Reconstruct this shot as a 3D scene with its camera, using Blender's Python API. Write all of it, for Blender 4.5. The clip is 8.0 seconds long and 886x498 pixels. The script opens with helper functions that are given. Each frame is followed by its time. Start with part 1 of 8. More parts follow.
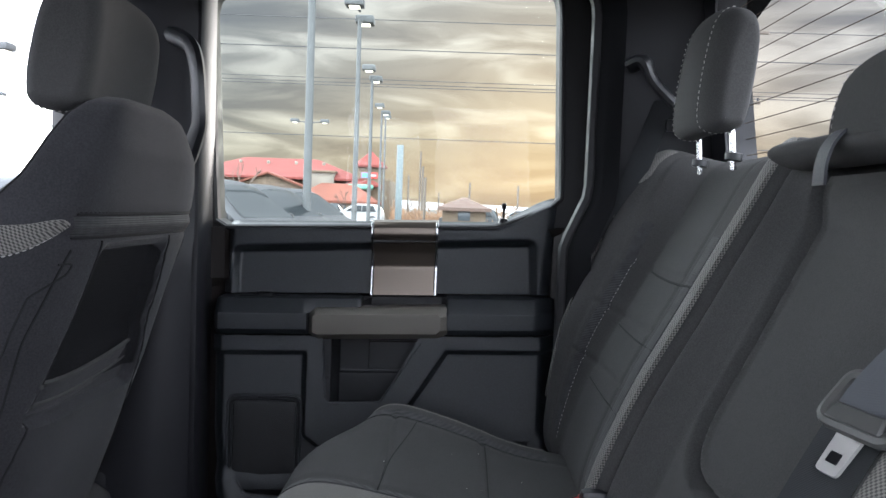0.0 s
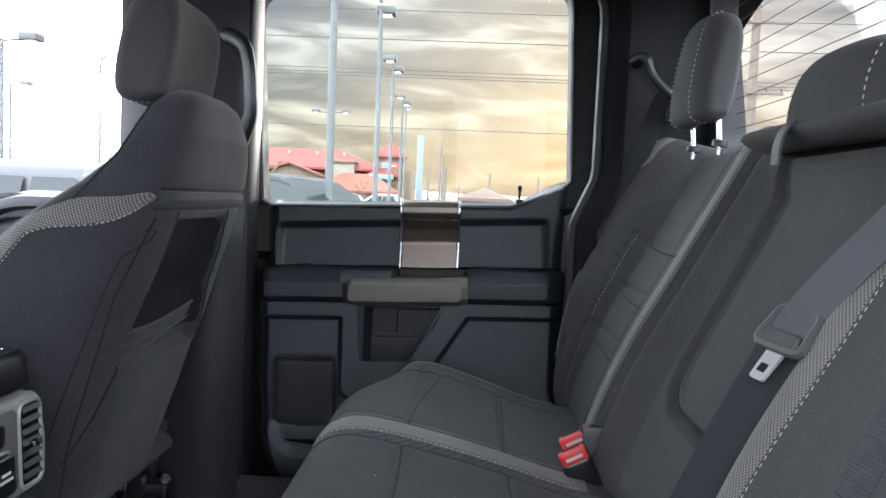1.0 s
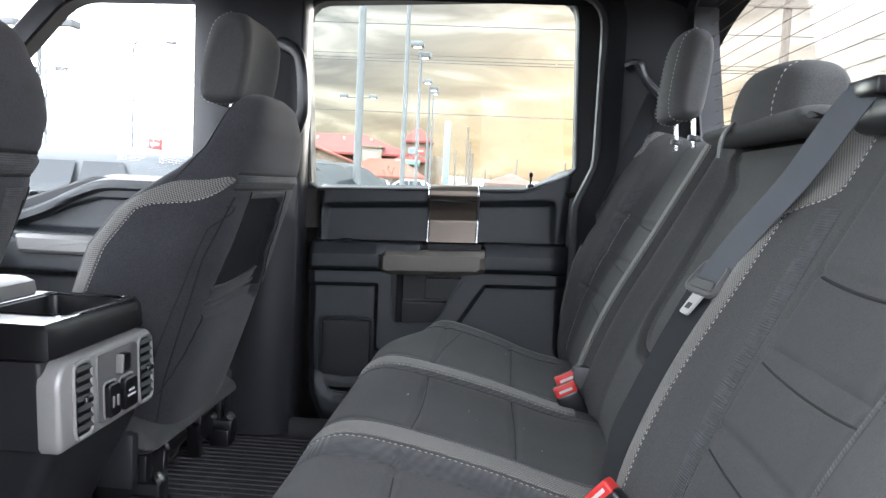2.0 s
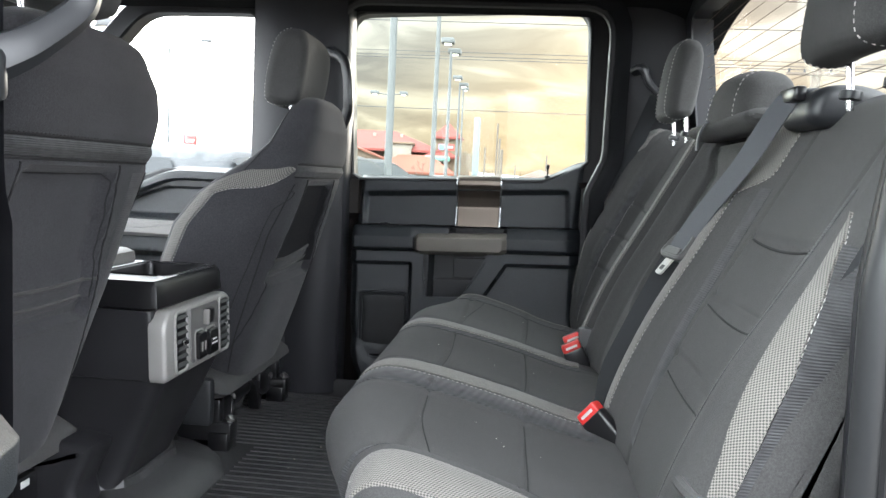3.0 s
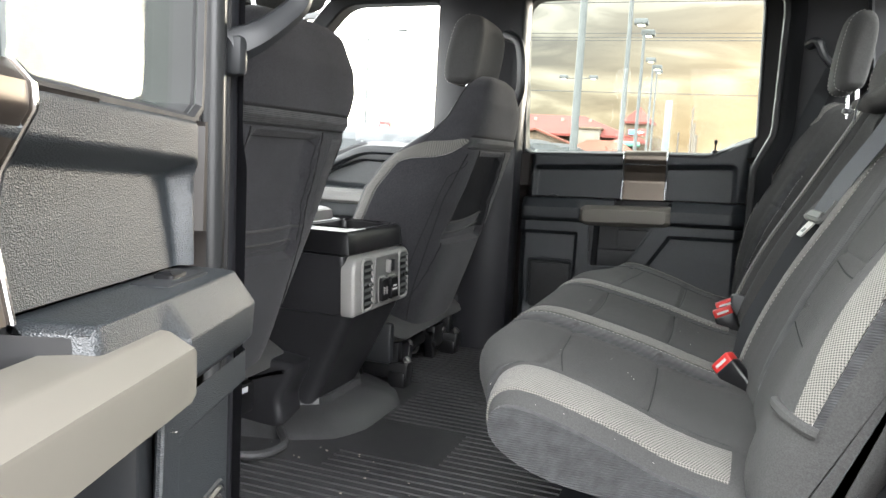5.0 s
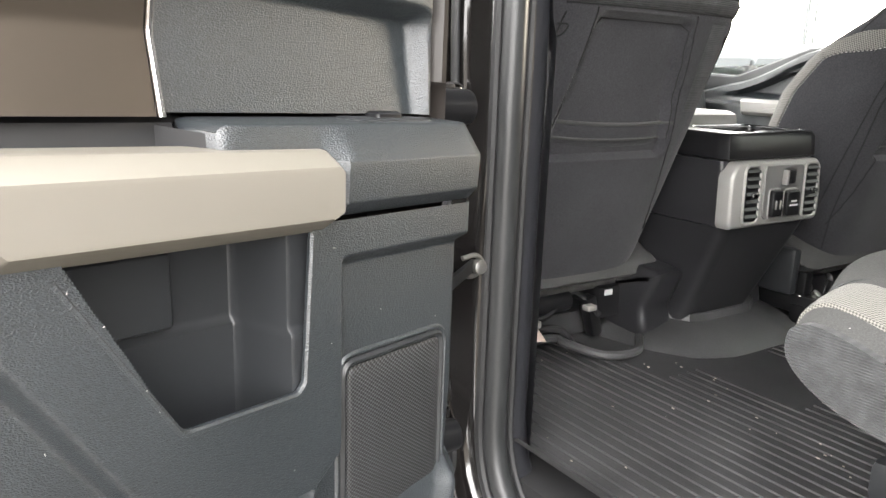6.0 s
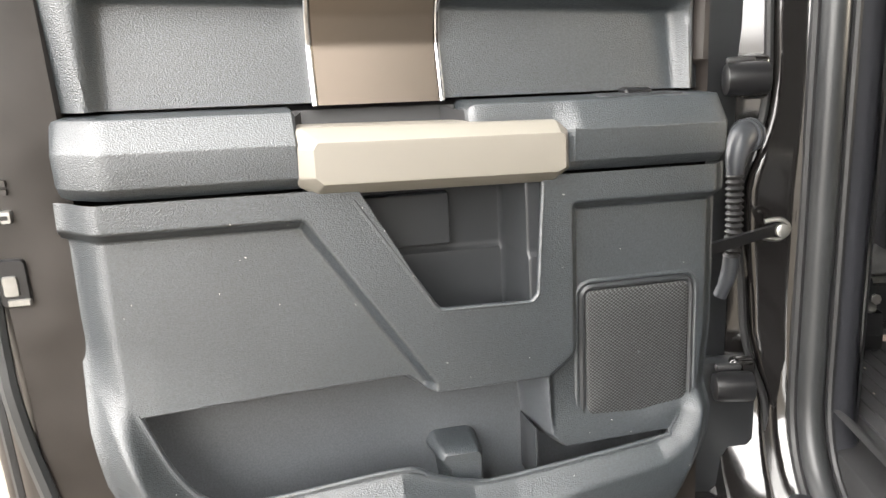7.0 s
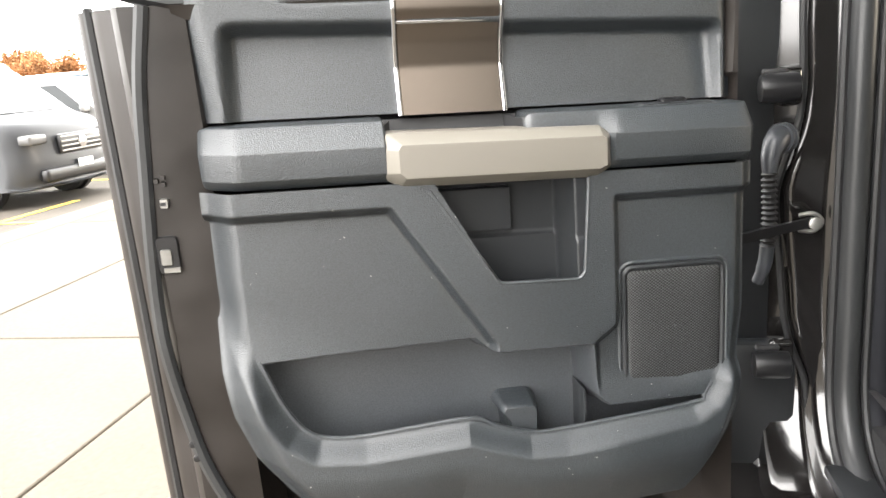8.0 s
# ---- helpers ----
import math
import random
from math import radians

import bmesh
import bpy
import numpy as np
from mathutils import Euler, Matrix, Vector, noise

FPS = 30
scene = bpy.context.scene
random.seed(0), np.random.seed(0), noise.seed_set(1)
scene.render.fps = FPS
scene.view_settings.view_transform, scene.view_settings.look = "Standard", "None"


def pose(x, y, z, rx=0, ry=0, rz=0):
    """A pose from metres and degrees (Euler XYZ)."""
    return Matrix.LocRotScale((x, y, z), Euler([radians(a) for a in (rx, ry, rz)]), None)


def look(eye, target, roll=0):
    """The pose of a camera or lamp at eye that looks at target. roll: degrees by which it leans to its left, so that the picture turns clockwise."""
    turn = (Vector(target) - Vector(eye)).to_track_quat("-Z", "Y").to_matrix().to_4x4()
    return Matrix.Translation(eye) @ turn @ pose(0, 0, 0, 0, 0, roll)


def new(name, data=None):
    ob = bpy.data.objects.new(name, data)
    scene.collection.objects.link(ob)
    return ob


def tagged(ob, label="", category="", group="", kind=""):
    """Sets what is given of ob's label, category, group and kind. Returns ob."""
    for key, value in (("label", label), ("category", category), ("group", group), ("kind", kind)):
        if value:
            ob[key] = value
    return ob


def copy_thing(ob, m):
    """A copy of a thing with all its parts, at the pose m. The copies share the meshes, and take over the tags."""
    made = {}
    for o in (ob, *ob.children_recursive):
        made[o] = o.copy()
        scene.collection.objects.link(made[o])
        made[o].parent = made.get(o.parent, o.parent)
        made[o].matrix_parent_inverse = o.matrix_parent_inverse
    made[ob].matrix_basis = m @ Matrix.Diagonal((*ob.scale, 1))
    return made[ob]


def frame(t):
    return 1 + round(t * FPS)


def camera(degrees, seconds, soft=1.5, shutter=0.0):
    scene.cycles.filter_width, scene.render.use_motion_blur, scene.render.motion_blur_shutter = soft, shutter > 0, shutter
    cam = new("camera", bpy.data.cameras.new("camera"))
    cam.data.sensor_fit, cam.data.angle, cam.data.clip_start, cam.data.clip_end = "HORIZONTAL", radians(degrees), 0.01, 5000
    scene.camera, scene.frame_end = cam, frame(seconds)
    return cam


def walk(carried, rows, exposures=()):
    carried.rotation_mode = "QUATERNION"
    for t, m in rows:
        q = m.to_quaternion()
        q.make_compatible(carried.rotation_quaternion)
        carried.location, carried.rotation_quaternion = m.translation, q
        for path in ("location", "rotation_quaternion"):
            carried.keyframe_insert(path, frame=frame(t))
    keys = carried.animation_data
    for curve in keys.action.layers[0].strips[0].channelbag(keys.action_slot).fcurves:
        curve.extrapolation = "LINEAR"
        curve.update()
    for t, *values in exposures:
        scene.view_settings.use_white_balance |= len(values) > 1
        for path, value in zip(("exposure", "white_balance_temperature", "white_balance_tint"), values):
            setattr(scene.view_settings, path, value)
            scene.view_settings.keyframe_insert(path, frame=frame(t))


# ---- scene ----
# ---------- camera ----------
cam = camera(60.2, 8.0)
PATH = [
    (0, (0.021, 0.070, 1.423), (0.004, 2.067, 1.318), 2.1),
    (0.5, (0.032, 0.002, 1.411), (-0.006, 1.998, 1.292), 2.1),
    (1, (0.019, -0.110, 1.402), (-0.048, 1.884, 1.271), 2.4),
    (1.5, (0.024, -0.245, 1.401), (-0.077, 1.746, 1.247), 2.6),
    (2.8, (0.070, -0.620, 1.391), (-0.122, 1.362, 1.207), 2.8),
    (3, (0.071, -0.666, 1.385), (-0.138, 1.314, 1.200), 2.8),
    (3.5, (0.065, -0.799, 1.372), (-0.171, 1.178, 1.181), 2.7),
    (4, (0.065, -0.876, 1.368), (-0.222, 1.093, 1.171), 2.7),
    (4.2, (0.065, -0.891, 1.364), (-0.252, 1.074, 1.166), 2.8),
    (5.3, (0.219, -0.787, 1.337), (-0.700, 0.964, 1.037), 3.3),
    (5.5, (0.255, -0.756, 1.318), (-0.860, 0.868, 0.972), 3.3),
    (6, (0.334, -0.643, 1.282), (-1.279, 0.444, 0.818), 2.0),
    (6.5, (0.433, -0.541, 1.284), (-1.469, -0.187, 0.777), -0.8),
    (7, (0.589, -0.458, 1.292), (-1.341, -0.603, 0.790), -3.3),
    (7.5, (0.698, -0.414, 1.311), (-1.208, -0.748, 0.805), -4.2),
    (8, (0.754, -0.415, 1.302), (-1.155, -0.784, 0.836), -4.3),
]
EXPOSURES = [(0.0, 1.18, 5700, 17), (1.7, 1.68, 5750, 16), (3.0, 1.76, 5950, 12), (4.2, 1.74, 6200, 12), (5.5, 1.84, 6350, 12), (6.5, 2.45, 6700, 13), (7.2, 2.20, 6700, 12), (8.0, 1.92, 6600, 12)]
walk(cam, [(t, look(eye, target, roll)) for t, eye, target, roll in PATH], EXPOSURES)

# ---------- world and sun ----------
GROUND = -0.08
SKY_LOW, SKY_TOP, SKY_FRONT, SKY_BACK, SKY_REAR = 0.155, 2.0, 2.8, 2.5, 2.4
SUN_AZ, SUN_EL = 8.0, 9.0          # degrees; azimuth from +y towards +x
world = bpy.data.worlds.new("world")
scene.world = world
world.use_nodes = True
wn, wl = world.node_tree.nodes, world.node_tree.links
wn.clear()


def wnode(kind, **values):
    n = wn.new(kind)
    for k, v in values.items():
        n.inputs[k].default_value = v
    return n


w_out = wn.new("ShaderNodeOutputWorld")
w_sky = wn.new("ShaderNodeTexSky")
w_sky.sky_type = "NISHITA"
w_sky.sun_disc = False
w_sky.sun_elevation = radians(SUN_EL)
w_sky.sun_rotation = radians(SUN_AZ)
w_sky.air_density, w_sky.dust_density = 1.2, 2.5
w_bg = wnode("ShaderNodeBackground", Strength=0.004)
wl.new(w_sky.outputs[0], w_bg.inputs[0])
# layered stratus cloud, stretched along the horizon
w_tc = wn.new("ShaderNodeTexCoord")
w_sep = wn.new("ShaderNodeSeparateXYZ")
wl.new(w_tc.outputs["Generated"], w_sep.inputs[0])


def wrange(src, a0, a1, b0, b1):
    n = wn.new("ShaderNodeMapRange")
    n.interpolation_type = "SMOOTHSTEP"
    for i, v in enumerate((a0, a1, b0, b1)):
        n.inputs[i + 1].default_value = v
    wl.new(src, n.inputs[0])
    return n.outputs[0]


def wmath(op, a, b):
    n = wn.new("ShaderNodeMath")
    n.operation = op
    for i, v in enumerate((a, b)):
        if isinstance(v, (int, float)):
            n.inputs[i].default_value = v
        else:
            wl.new(v, n.inputs[i])
    return n.outputs[0]


def wmix(fac, a, b, blend="MIX"):
    n = wn.new("ShaderNodeMix")
    n.data_type, n.blend_type = "RGBA", blend
    wl.new(fac, n.inputs[0])
    for i, v in ((6, a), (7, b)):
        if isinstance(v, tuple):
            n.inputs[i].default_value = (*v, 1)
        else:
            wl.new(v, n.inputs[i])
    return n.outputs[2]


w_map = wn.new("ShaderNodeMapping")
w_map.inputs["Scale"].default_value = (2.4, 2.4, 11.5)
w_map.inputs["Rotation"].default_value = (radians(1), radians(2), radians(20))
wl.new(w_tc.outputs["Generated"], w_map.inputs[0])
w_n1 = wnode("ShaderNodeTexNoise", Scale=2.1, Detail=6.0, Roughness=0.5, Distortion=0.9)
wl.new(w_map.outputs[0], w_n1.inputs[0])
w_ramp = wn.new("ShaderNodeValToRGB")
stops = w_ramp.color_ramp.elements
stops[0].position, stops[0].color = 0.38, (0.66, 0.70, 0.75, 1)
stops[1].position, stops[1].color = 0.66, (2.3, 2.2, 1.95, 1)
_m = stops.new(0.5)
_m.color = (1.08, 1.08, 1.03, 1)
wl.new(w_n1.outputs[0], w_ramp.inputs[0])
# yellow light low down on the sunset side, cooler cloud overhead and behind
w_low = wrange(w_sep.outputs[2], 0.20, 0.0, 0.0, 1.0)
w_side = wrange(w_sep.outputs[1], 0.2, 0.9, 0.0, 1.0)
w_col = wmix(wmath("MULTIPLY", w_low, w_side), w_ramp.outputs[0], (1.06, 1.0, 0.84), "MULTIPLY")
w_back = wmath("MAXIMUM", wrange(w_sep.outputs[1], 0.25, -0.4, 0.0, 1.0), wrange(w_sep.outputs[2], 0.22, 0.6, 0.0, 1.0))
w_col = wmix(w_back, w_col, (0.80, 0.80, 0.78))
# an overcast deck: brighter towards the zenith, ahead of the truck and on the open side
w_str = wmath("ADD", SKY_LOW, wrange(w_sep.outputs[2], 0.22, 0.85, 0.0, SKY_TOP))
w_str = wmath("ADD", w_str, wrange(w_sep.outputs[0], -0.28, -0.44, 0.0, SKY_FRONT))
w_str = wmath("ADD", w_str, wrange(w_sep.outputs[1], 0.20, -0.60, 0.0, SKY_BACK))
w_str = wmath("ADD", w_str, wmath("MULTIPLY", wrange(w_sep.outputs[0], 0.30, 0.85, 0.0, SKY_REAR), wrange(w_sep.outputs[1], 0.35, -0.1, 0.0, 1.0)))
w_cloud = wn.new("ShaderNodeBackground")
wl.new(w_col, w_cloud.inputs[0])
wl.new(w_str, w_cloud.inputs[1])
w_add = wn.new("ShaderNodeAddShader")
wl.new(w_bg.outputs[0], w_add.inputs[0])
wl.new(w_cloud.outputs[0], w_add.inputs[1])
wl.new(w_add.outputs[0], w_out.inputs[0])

sun_data = bpy.data.lights.new("sun", "SUN")
sun_data.energy, sun_data.angle, sun_data.color = 0.5, radians(14), (1.0, 0.9, 0.74)
sun = new("sun", sun_data)
_d = Vector((math.sin(radians(SUN_AZ)) * math.cos(radians(SUN_EL)), math.cos(radians(SUN_AZ)) * math.cos(radians(SUN_EL)), math.sin(radians(SUN_EL))))
sun.matrix_world = look(_d * 50, (0, 0, 0))

# ---------- materials ----------


def mat(name, color, rough=0.6, metal=0.0, grain=0.0, grain_scale=400.0, tone=0.0, tone_scale=6.0, spec=0.5, coat=0.0, kind="noise", stretch=None, fleck=0.0, rough_var=0.0, sheen=0.0, relief=0.0008):
    """Procedural surface: base colour varied at two scales, roughness variation and fine relief."""
    m = bpy.data.materials.new(name)
    m.use_nodes = True
    n, l = m.node_tree.nodes, m.node_tree.links
    b = n["Principled BSDF"]
    b.inputs["Base Color"].default_value = (*color, 1)
    b.inputs["Roughness"].default_value = rough
    b.inputs["Metallic"].default_value = metal
    b.inputs["Specular IOR Level"].default_value = spec
    b.inputs["Coat Weight"].default_value = coat
    b.inputs["Coat Roughness"].default_value = 0.08
    if sheen:
        b.inputs["Sheen Weight"].default_value = sheen
        b.inputs["Sheen Roughness"].default_value = 0.5
    tc = n.new("ShaderNodeTexCoord")
    src = tc.outputs["Object"]
    if stretch:
        mp = n.new("ShaderNodeMapping")
        mp.inputs["Scale"].default_value = stretch
        l.new(src, mp.inputs[0])
        src_g = mp.outputs[0]
    else:
        src_g = src
    if tone or fleck:
        t1 = n.new("ShaderNodeTexNoise")
        t1.inputs["Scale"].default_value, t1.inputs["Detail"].default_value = tone_scale, 5
        l.new(src, t1.inputs[0])
        r1 = n.new("ShaderNodeMapRange")
        r1.inputs[1].default_value, r1.inputs[2].default_value = 0.3, 0.7
        r1.inputs[3].default_value, r1.inputs[4].default_value = 1 - tone, 1 + tone
        l.new(t1.outputs[0], r1.inputs[0])
        t2 = n.new("ShaderNodeTexNoise")
        t2.inputs["Scale"].default_value, t2.inputs["Detail"].default_value = grain_scale * 0.6, 2
        l.new(src_g, t2.inputs[0])
        r2 = n.new("ShaderNodeMapRange")
        r2.inputs[1].default_value, r2.inputs[2].default_value = 0.3, 0.7
        r2.inputs[3].default_value, r2.inputs[4].default_value = 1 - fleck, 1 + fleck
        l.new(t2.outputs[0], r2.inputs[0])
        mu = n.new("ShaderNodeMath")
        mu.operation = "MULTIPLY"
        l.new(r1.outputs[0], mu.inputs[0])
        l.new(r2.outputs[0], mu.inputs[1])
        vm = n.new("ShaderNodeVectorMath")
        vm.operation = "SCALE"
        vm.inputs[0].default_value = color
        l.new(mu.outputs[0], vm.inputs["Scale"])
        l.new(vm.outputs[0], b.inputs["Base Color"])
        if rough_var:
            r3 = n.new("ShaderNodeMapRange")
            r3.inputs[1].default_value, r3.inputs[2].default_value = 0.3, 0.7
            r3.inputs[3].default_value, r3.inputs[4].default_value = rough - rough_var, rough + rough_var
            l.new(t1.outputs[0], r3.inputs[0])
            l.new(r3.outputs[0], b.inputs["Roughness"])
    if grain:
        if kind == "leather":
            g = n.new("ShaderNodeTexVoronoi")
            g.feature = "SMOOTH_F1"
            g.inputs["Smoothness"].default_value = 0.35
            g.inputs["Scale"].default_value = grain_scale
            wv = n.new("ShaderNodeTexNoise")
            wv.inputs["Scale"].default_value = grain_scale * 0.5
            l.new(src_g, wv.inputs[0])
            mx = n.new("ShaderNodeMix")
            mx.data_type = "VECTOR"
            mx.inputs[0].default_value = 0.0009
            l.new(src_g, mx.inputs[4])
            l.new(wv.outputs[1], mx.inputs[5])
            l.new(mx.outputs[1], g.inputs[0])
        elif kind == "dots":
            g = n.new("ShaderNodeTexVoronoi")
            g.inputs["Scale"].default_value = grain_scale
            g.inputs["Randomness"].default_value = 0.0
            l.new(src_g, g.inputs[0])
        elif kind == "ribs":
            g = n.new("ShaderNodeTexWave")
            g.inputs["Scale"].default_value = grain_scale
            g.inputs["Distortion"].default_value = 0.15
            g.bands_direction = "Z"
            l.new(src_g, g.inputs[0])
        elif kind == "weave":
            g = n.new("ShaderNodeTexWave")
            g.inputs["Scale"].default_value = grain_scale
            g.inputs["Distortion"].default_value = 0.6
            g.bands_direction = "DIAGONAL"
            l.new(src_g, g.inputs[0])
        else:
            g = n.new("ShaderNodeTexNoise")
            g.inputs["Scale"].default_value, g.inputs["Detail"].default_value = grain_scale, 3
            l.new(src_g, g.inputs[0])
        bp = n.new("ShaderNodeBump")
        bp.inputs["Strength"].default_value = min(1.0, grain)
        bp.inputs["Distance"].default_value = relief
        l.new(g.outputs[0], bp.inputs["Height"])
        l.new(bp.outputs[0], b.inputs["Normal"])
    return m


def two_tone(name, dark, light, scale, rough=0.85, grain=0.5):
    """Basket weave of dark and light threads, scale threads to the metre."""
    m = mat(name, dark, rough, grain=0.0, sheen=0.15)
    n, l = m.node_tree.nodes, m.node_tree.links
    b = n["Principled BSDF"]
    tc = n.new("ShaderNodeTexCoord")

    def thread(vec):
        d = n.new("ShaderNodeVectorMath")
        d.operation = "DOT_PRODUCT"
        d.inputs[1].default_value = [2 * math.pi * scale * c for c in vec]
        l.new(tc.outputs["Object"], d.inputs[0])
        w = n.new("ShaderNodeMath")
        w.operation = "SINE"
        l.new(d.outputs["Value"], w.inputs[0])
        return w.outputs[0]
    v = n.new("ShaderNodeMath")
    v.operation = "MULTIPLY"
    l.new(thread((0.80, 0.15, 0.80)), v.inputs[0])
    l.new(thread((-0.62, 0.95, 0.62)), v.inputs[1])
    r = n.new("ShaderNodeValToRGB")
    r.color_ramp.elements[0].position, r.color_ramp.elements[0].color = 0.30, (*dark, 1)
    r.color_ramp.elements[1].position, r.color_ramp.elements[1].color = 0.62, (*light, 1)
    h = n.new("ShaderNodeMapRange")
    h.inputs[1].default_value, h.inputs[2].default_value = -1.0, 1.0
    l.new(v.outputs[0], h.inputs[0])
    l.new(h.outputs[0], r.inputs[0])
    big = n.new("ShaderNodeTexNoise")
    big.inputs["Scale"].default_value = 9
    l.new(tc.outputs["Object"], big.inputs[0])
    mr = n.new("ShaderNodeMapRange")
    mr.inputs[3].default_value, mr.inputs[4].default_value = 0.85, 1.15
    l.new(big.outputs[0], mr.inputs[0])
    vm = n.new("ShaderNodeVectorMath")
    vm.operation = "SCALE"
    l.new(r.outputs[0], vm.inputs[0])
    l.new(mr.outputs[0], vm.inputs["Scale"])
    l.new(vm.outputs[0], b.inputs["Base Color"])
    bp = n.new("ShaderNodeBump")
    bp.inputs["Strength"].default_value, bp.inputs["Distance"].default_value = grain, 0.001
    l.new(h.outputs[0], bp.inputs["Height"])
    l.new(bp.outputs[0], b.inputs["Normal"])
    return m


def perforated(name, web, hole, scale):
    """Sheet with staggered round holes, for a panel standing along x or y."""
    m = mat(name, web, 0.5)
    n, l = m.node_tree.nodes, m.node_tree.links
    b = n["Principled BSDF"]
    tc, sp, ad, cb = n.new("ShaderNodeTexCoord"), n.new("ShaderNodeSeparateXYZ"), n.new("ShaderNodeMath"), n.new("ShaderNodeCombineXYZ")
    l.new(tc.outputs["Object"], sp.inputs[0])
    l.new(sp.outputs[0], ad.inputs[0])
    l.new(sp.outputs[1], ad.inputs[1])
    l.new(ad.outputs[0], cb.inputs[0])
    l.new(sp.outputs[2], cb.inputs[1])
    mp = n.new("ShaderNodeMapping")
    mp.inputs["Rotation"].default_value = (0, 0, radians(45))
    mp.inputs["Scale"].default_value = (1.2, 1.0, 1.0)
    l.new(cb.outputs[0], mp.inputs[0])
    v = n.new("ShaderNodeTexVoronoi")
    v.voronoi_dimensions = "2D"
    v.inputs["Scale"].default_value = scale
    v.inputs["Randomness"].default_value = 0.0
    l.new(mp.outputs[0], v.inputs["Vector"])
    r = n.new("ShaderNodeValToRGB")
    r.color_ramp.elements[0].position, r.color_ramp.elements[0].color = 0.40, (*hole, 1)
    r.color_ramp.elements[1].position, r.color_ramp.elements[1].color = 0.50, (*web, 1)
    l.new(v.outputs[0], r.inputs[0])
    l.new(r.outputs[0], b.inputs["Base Color"])
    bp = n.new("ShaderNodeBump")
    bp.inputs["Strength"].default_value, bp.inputs["Distance"].default_value = 0.8, 0.001
    l.new(v.outputs[0], bp.inputs["Height"])
    l.new(bp.outputs[0], b.inputs["Normal"])
    return m


def glass(name, tint, mix=0.9):
    """Thin pane: tinted transparency with a clear gloss."""
    m = bpy.data.materials.new(name)
    m.use_nodes = True
    n, l = m.node_tree.nodes, m.node_tree.links
    n.remove(n["Principled BSDF"])
    tr = n.new("ShaderNodeBsdfTransparent")
    tr.inputs[0].default_value = (*tint, 1)
    gl = n.new("ShaderNodeBsdfGlossy")
    gl.inputs["Roughness"].default_value = 0.02
    lw = n.new("ShaderNodeLayerWeight")
    lw.inputs[0].default_value = 0.5
    pw = n.new("ShaderNodeMath")
    pw.operation = "POWER"
    pw.inputs[1].default_value = 4.5
    l.new(lw.outputs["Facing"], pw.inputs[0])
    fr = n.new("ShaderNodeMath")
    fr.operation = "MULTIPLY_ADD"
    fr.inputs[1].default_value, fr.inputs[2].default_value = 0.35, 0.010
    l.new(pw.outputs[0], fr.inputs[0])
    mx = n.new("ShaderNodeMixShader")
    l.new(fr.outputs[0], mx.inputs[0])
    l.new(tr.outputs[0], mx.inputs[1])
    l.new(gl.outputs[0], mx.inputs[2])
    l.new(mx.outputs[0], n["Material Output"].inputs[0])
    return m


def glow(name, color, strength):
    m = bpy.data.materials.new(name)
    m.use_nodes = True
    b = m.node_tree.nodes["Principled BSDF"]
    b.inputs["Base Color"].default_value = (*color, 1)
    b.inputs["Emission Color"].default_value = (*color, 1)
    b.inputs["Emission Strength"].default_value = strength
    return m


PLASTIC = mat("moulded_plastic", (0.0190, 0.0230, 0.0265), 0.40, relief=0.0008, grain=0.62, grain_scale=800, kind="leather", stretch=(0.8, 0.8, 1.3), tone=0.14, tone_scale=5, fleck=0.40, rough_var=0.06, spec=0.9)
PLASTIC_SMOOTH = mat("smooth_plastic", (0.019, 0.0205, 0.0225), 0.40, grain=0.10, grain_scale=900, tone=0.12, rough_var=0.06)
# finer-grained plastic; the light inside the map pocket is put into its grey
LINER_PLASTIC = mat("fine_grain_plastic", (0.042, 0.046, 0.051), 0.46, grain=0.35, grain_scale=900, tone=0.10, fleck=0.25, rough_var=0.05, spec=0.6)
PLASTIC_PILLAR = mat("pillar_plastic", (0.020, 0.0205, 0.0240), 0.44, grain=0.2, grain_scale=700, tone=0.08, spec=0.4)
POCKET_MESH = mat("black_pocket_mesh", (0.014, 0.014, 0.016), 0.9, grain=0.6, grain_scale=700, tone=0.1, fleck=0.2, kind="dots", spec=0.2)
PEWTER = mat("pewter_paint", (0.17, 0.168, 0.165), 0.42, metal=0.3, tone=0.05)
CONSOLE_BLACK = mat("console_plastic", (0.020, 0.020, 0.022), 0.32, grain=0.12, grain_scale=800, tone=0.15, rough_var=0.05)
SILVER = mat("satin_grey_paint", (0.168, 0.156, 0.134), 0.42, metal=0.15, grain=0.03, grain_scale=1500, tone=0.03, spec=0.4)
SILVER_DULL = mat("satin_pewter_paint", (0.34, 0.335, 0.32), 0.42, metal=0.35, tone=0.04)
CHROME = mat("bright_chrome", (0.60, 0.60, 0.61), 0.20, metal=1.0, tone=0.04)
STEEL = mat("zinc_steel", (0.30, 0.295, 0.28), 0.38, metal=0.9, tone=0.2, tone_scale=40)
INLAY = mat("dark_metallic_inlay", (0.165, 0.138, 0.115), 0.33, metal=0.9, grain=0.04, grain_scale=1200, tone=0.05, stretch=(1, 1, 12))
FABRIC = mat("black_seat_cloth", (0.061, 0.061, 0.060), 0.92, grain=0.6, grain_scale=900, tone=0.08, tone_scale=7, fleck=0.16, spec=0.2, sheen=0.05)
FABRIC_RIB = mat("ribbed_seat_cloth", (0.052, 0.053, 0.055), 0.9, grain=0.9, grain_scale=105, tone=0.10, fleck=0.2, spec=0.2, kind="ribs", sheen=0.12)
FABRIC_BACK = mat("charcoal_knit_cloth", (0.037, 0.037, 0.041), 0.92, grain=0.7, grain_scale=620, tone=0.14, tone_scale=8, fleck=0.22, spec=0.2, sheen=0.12)
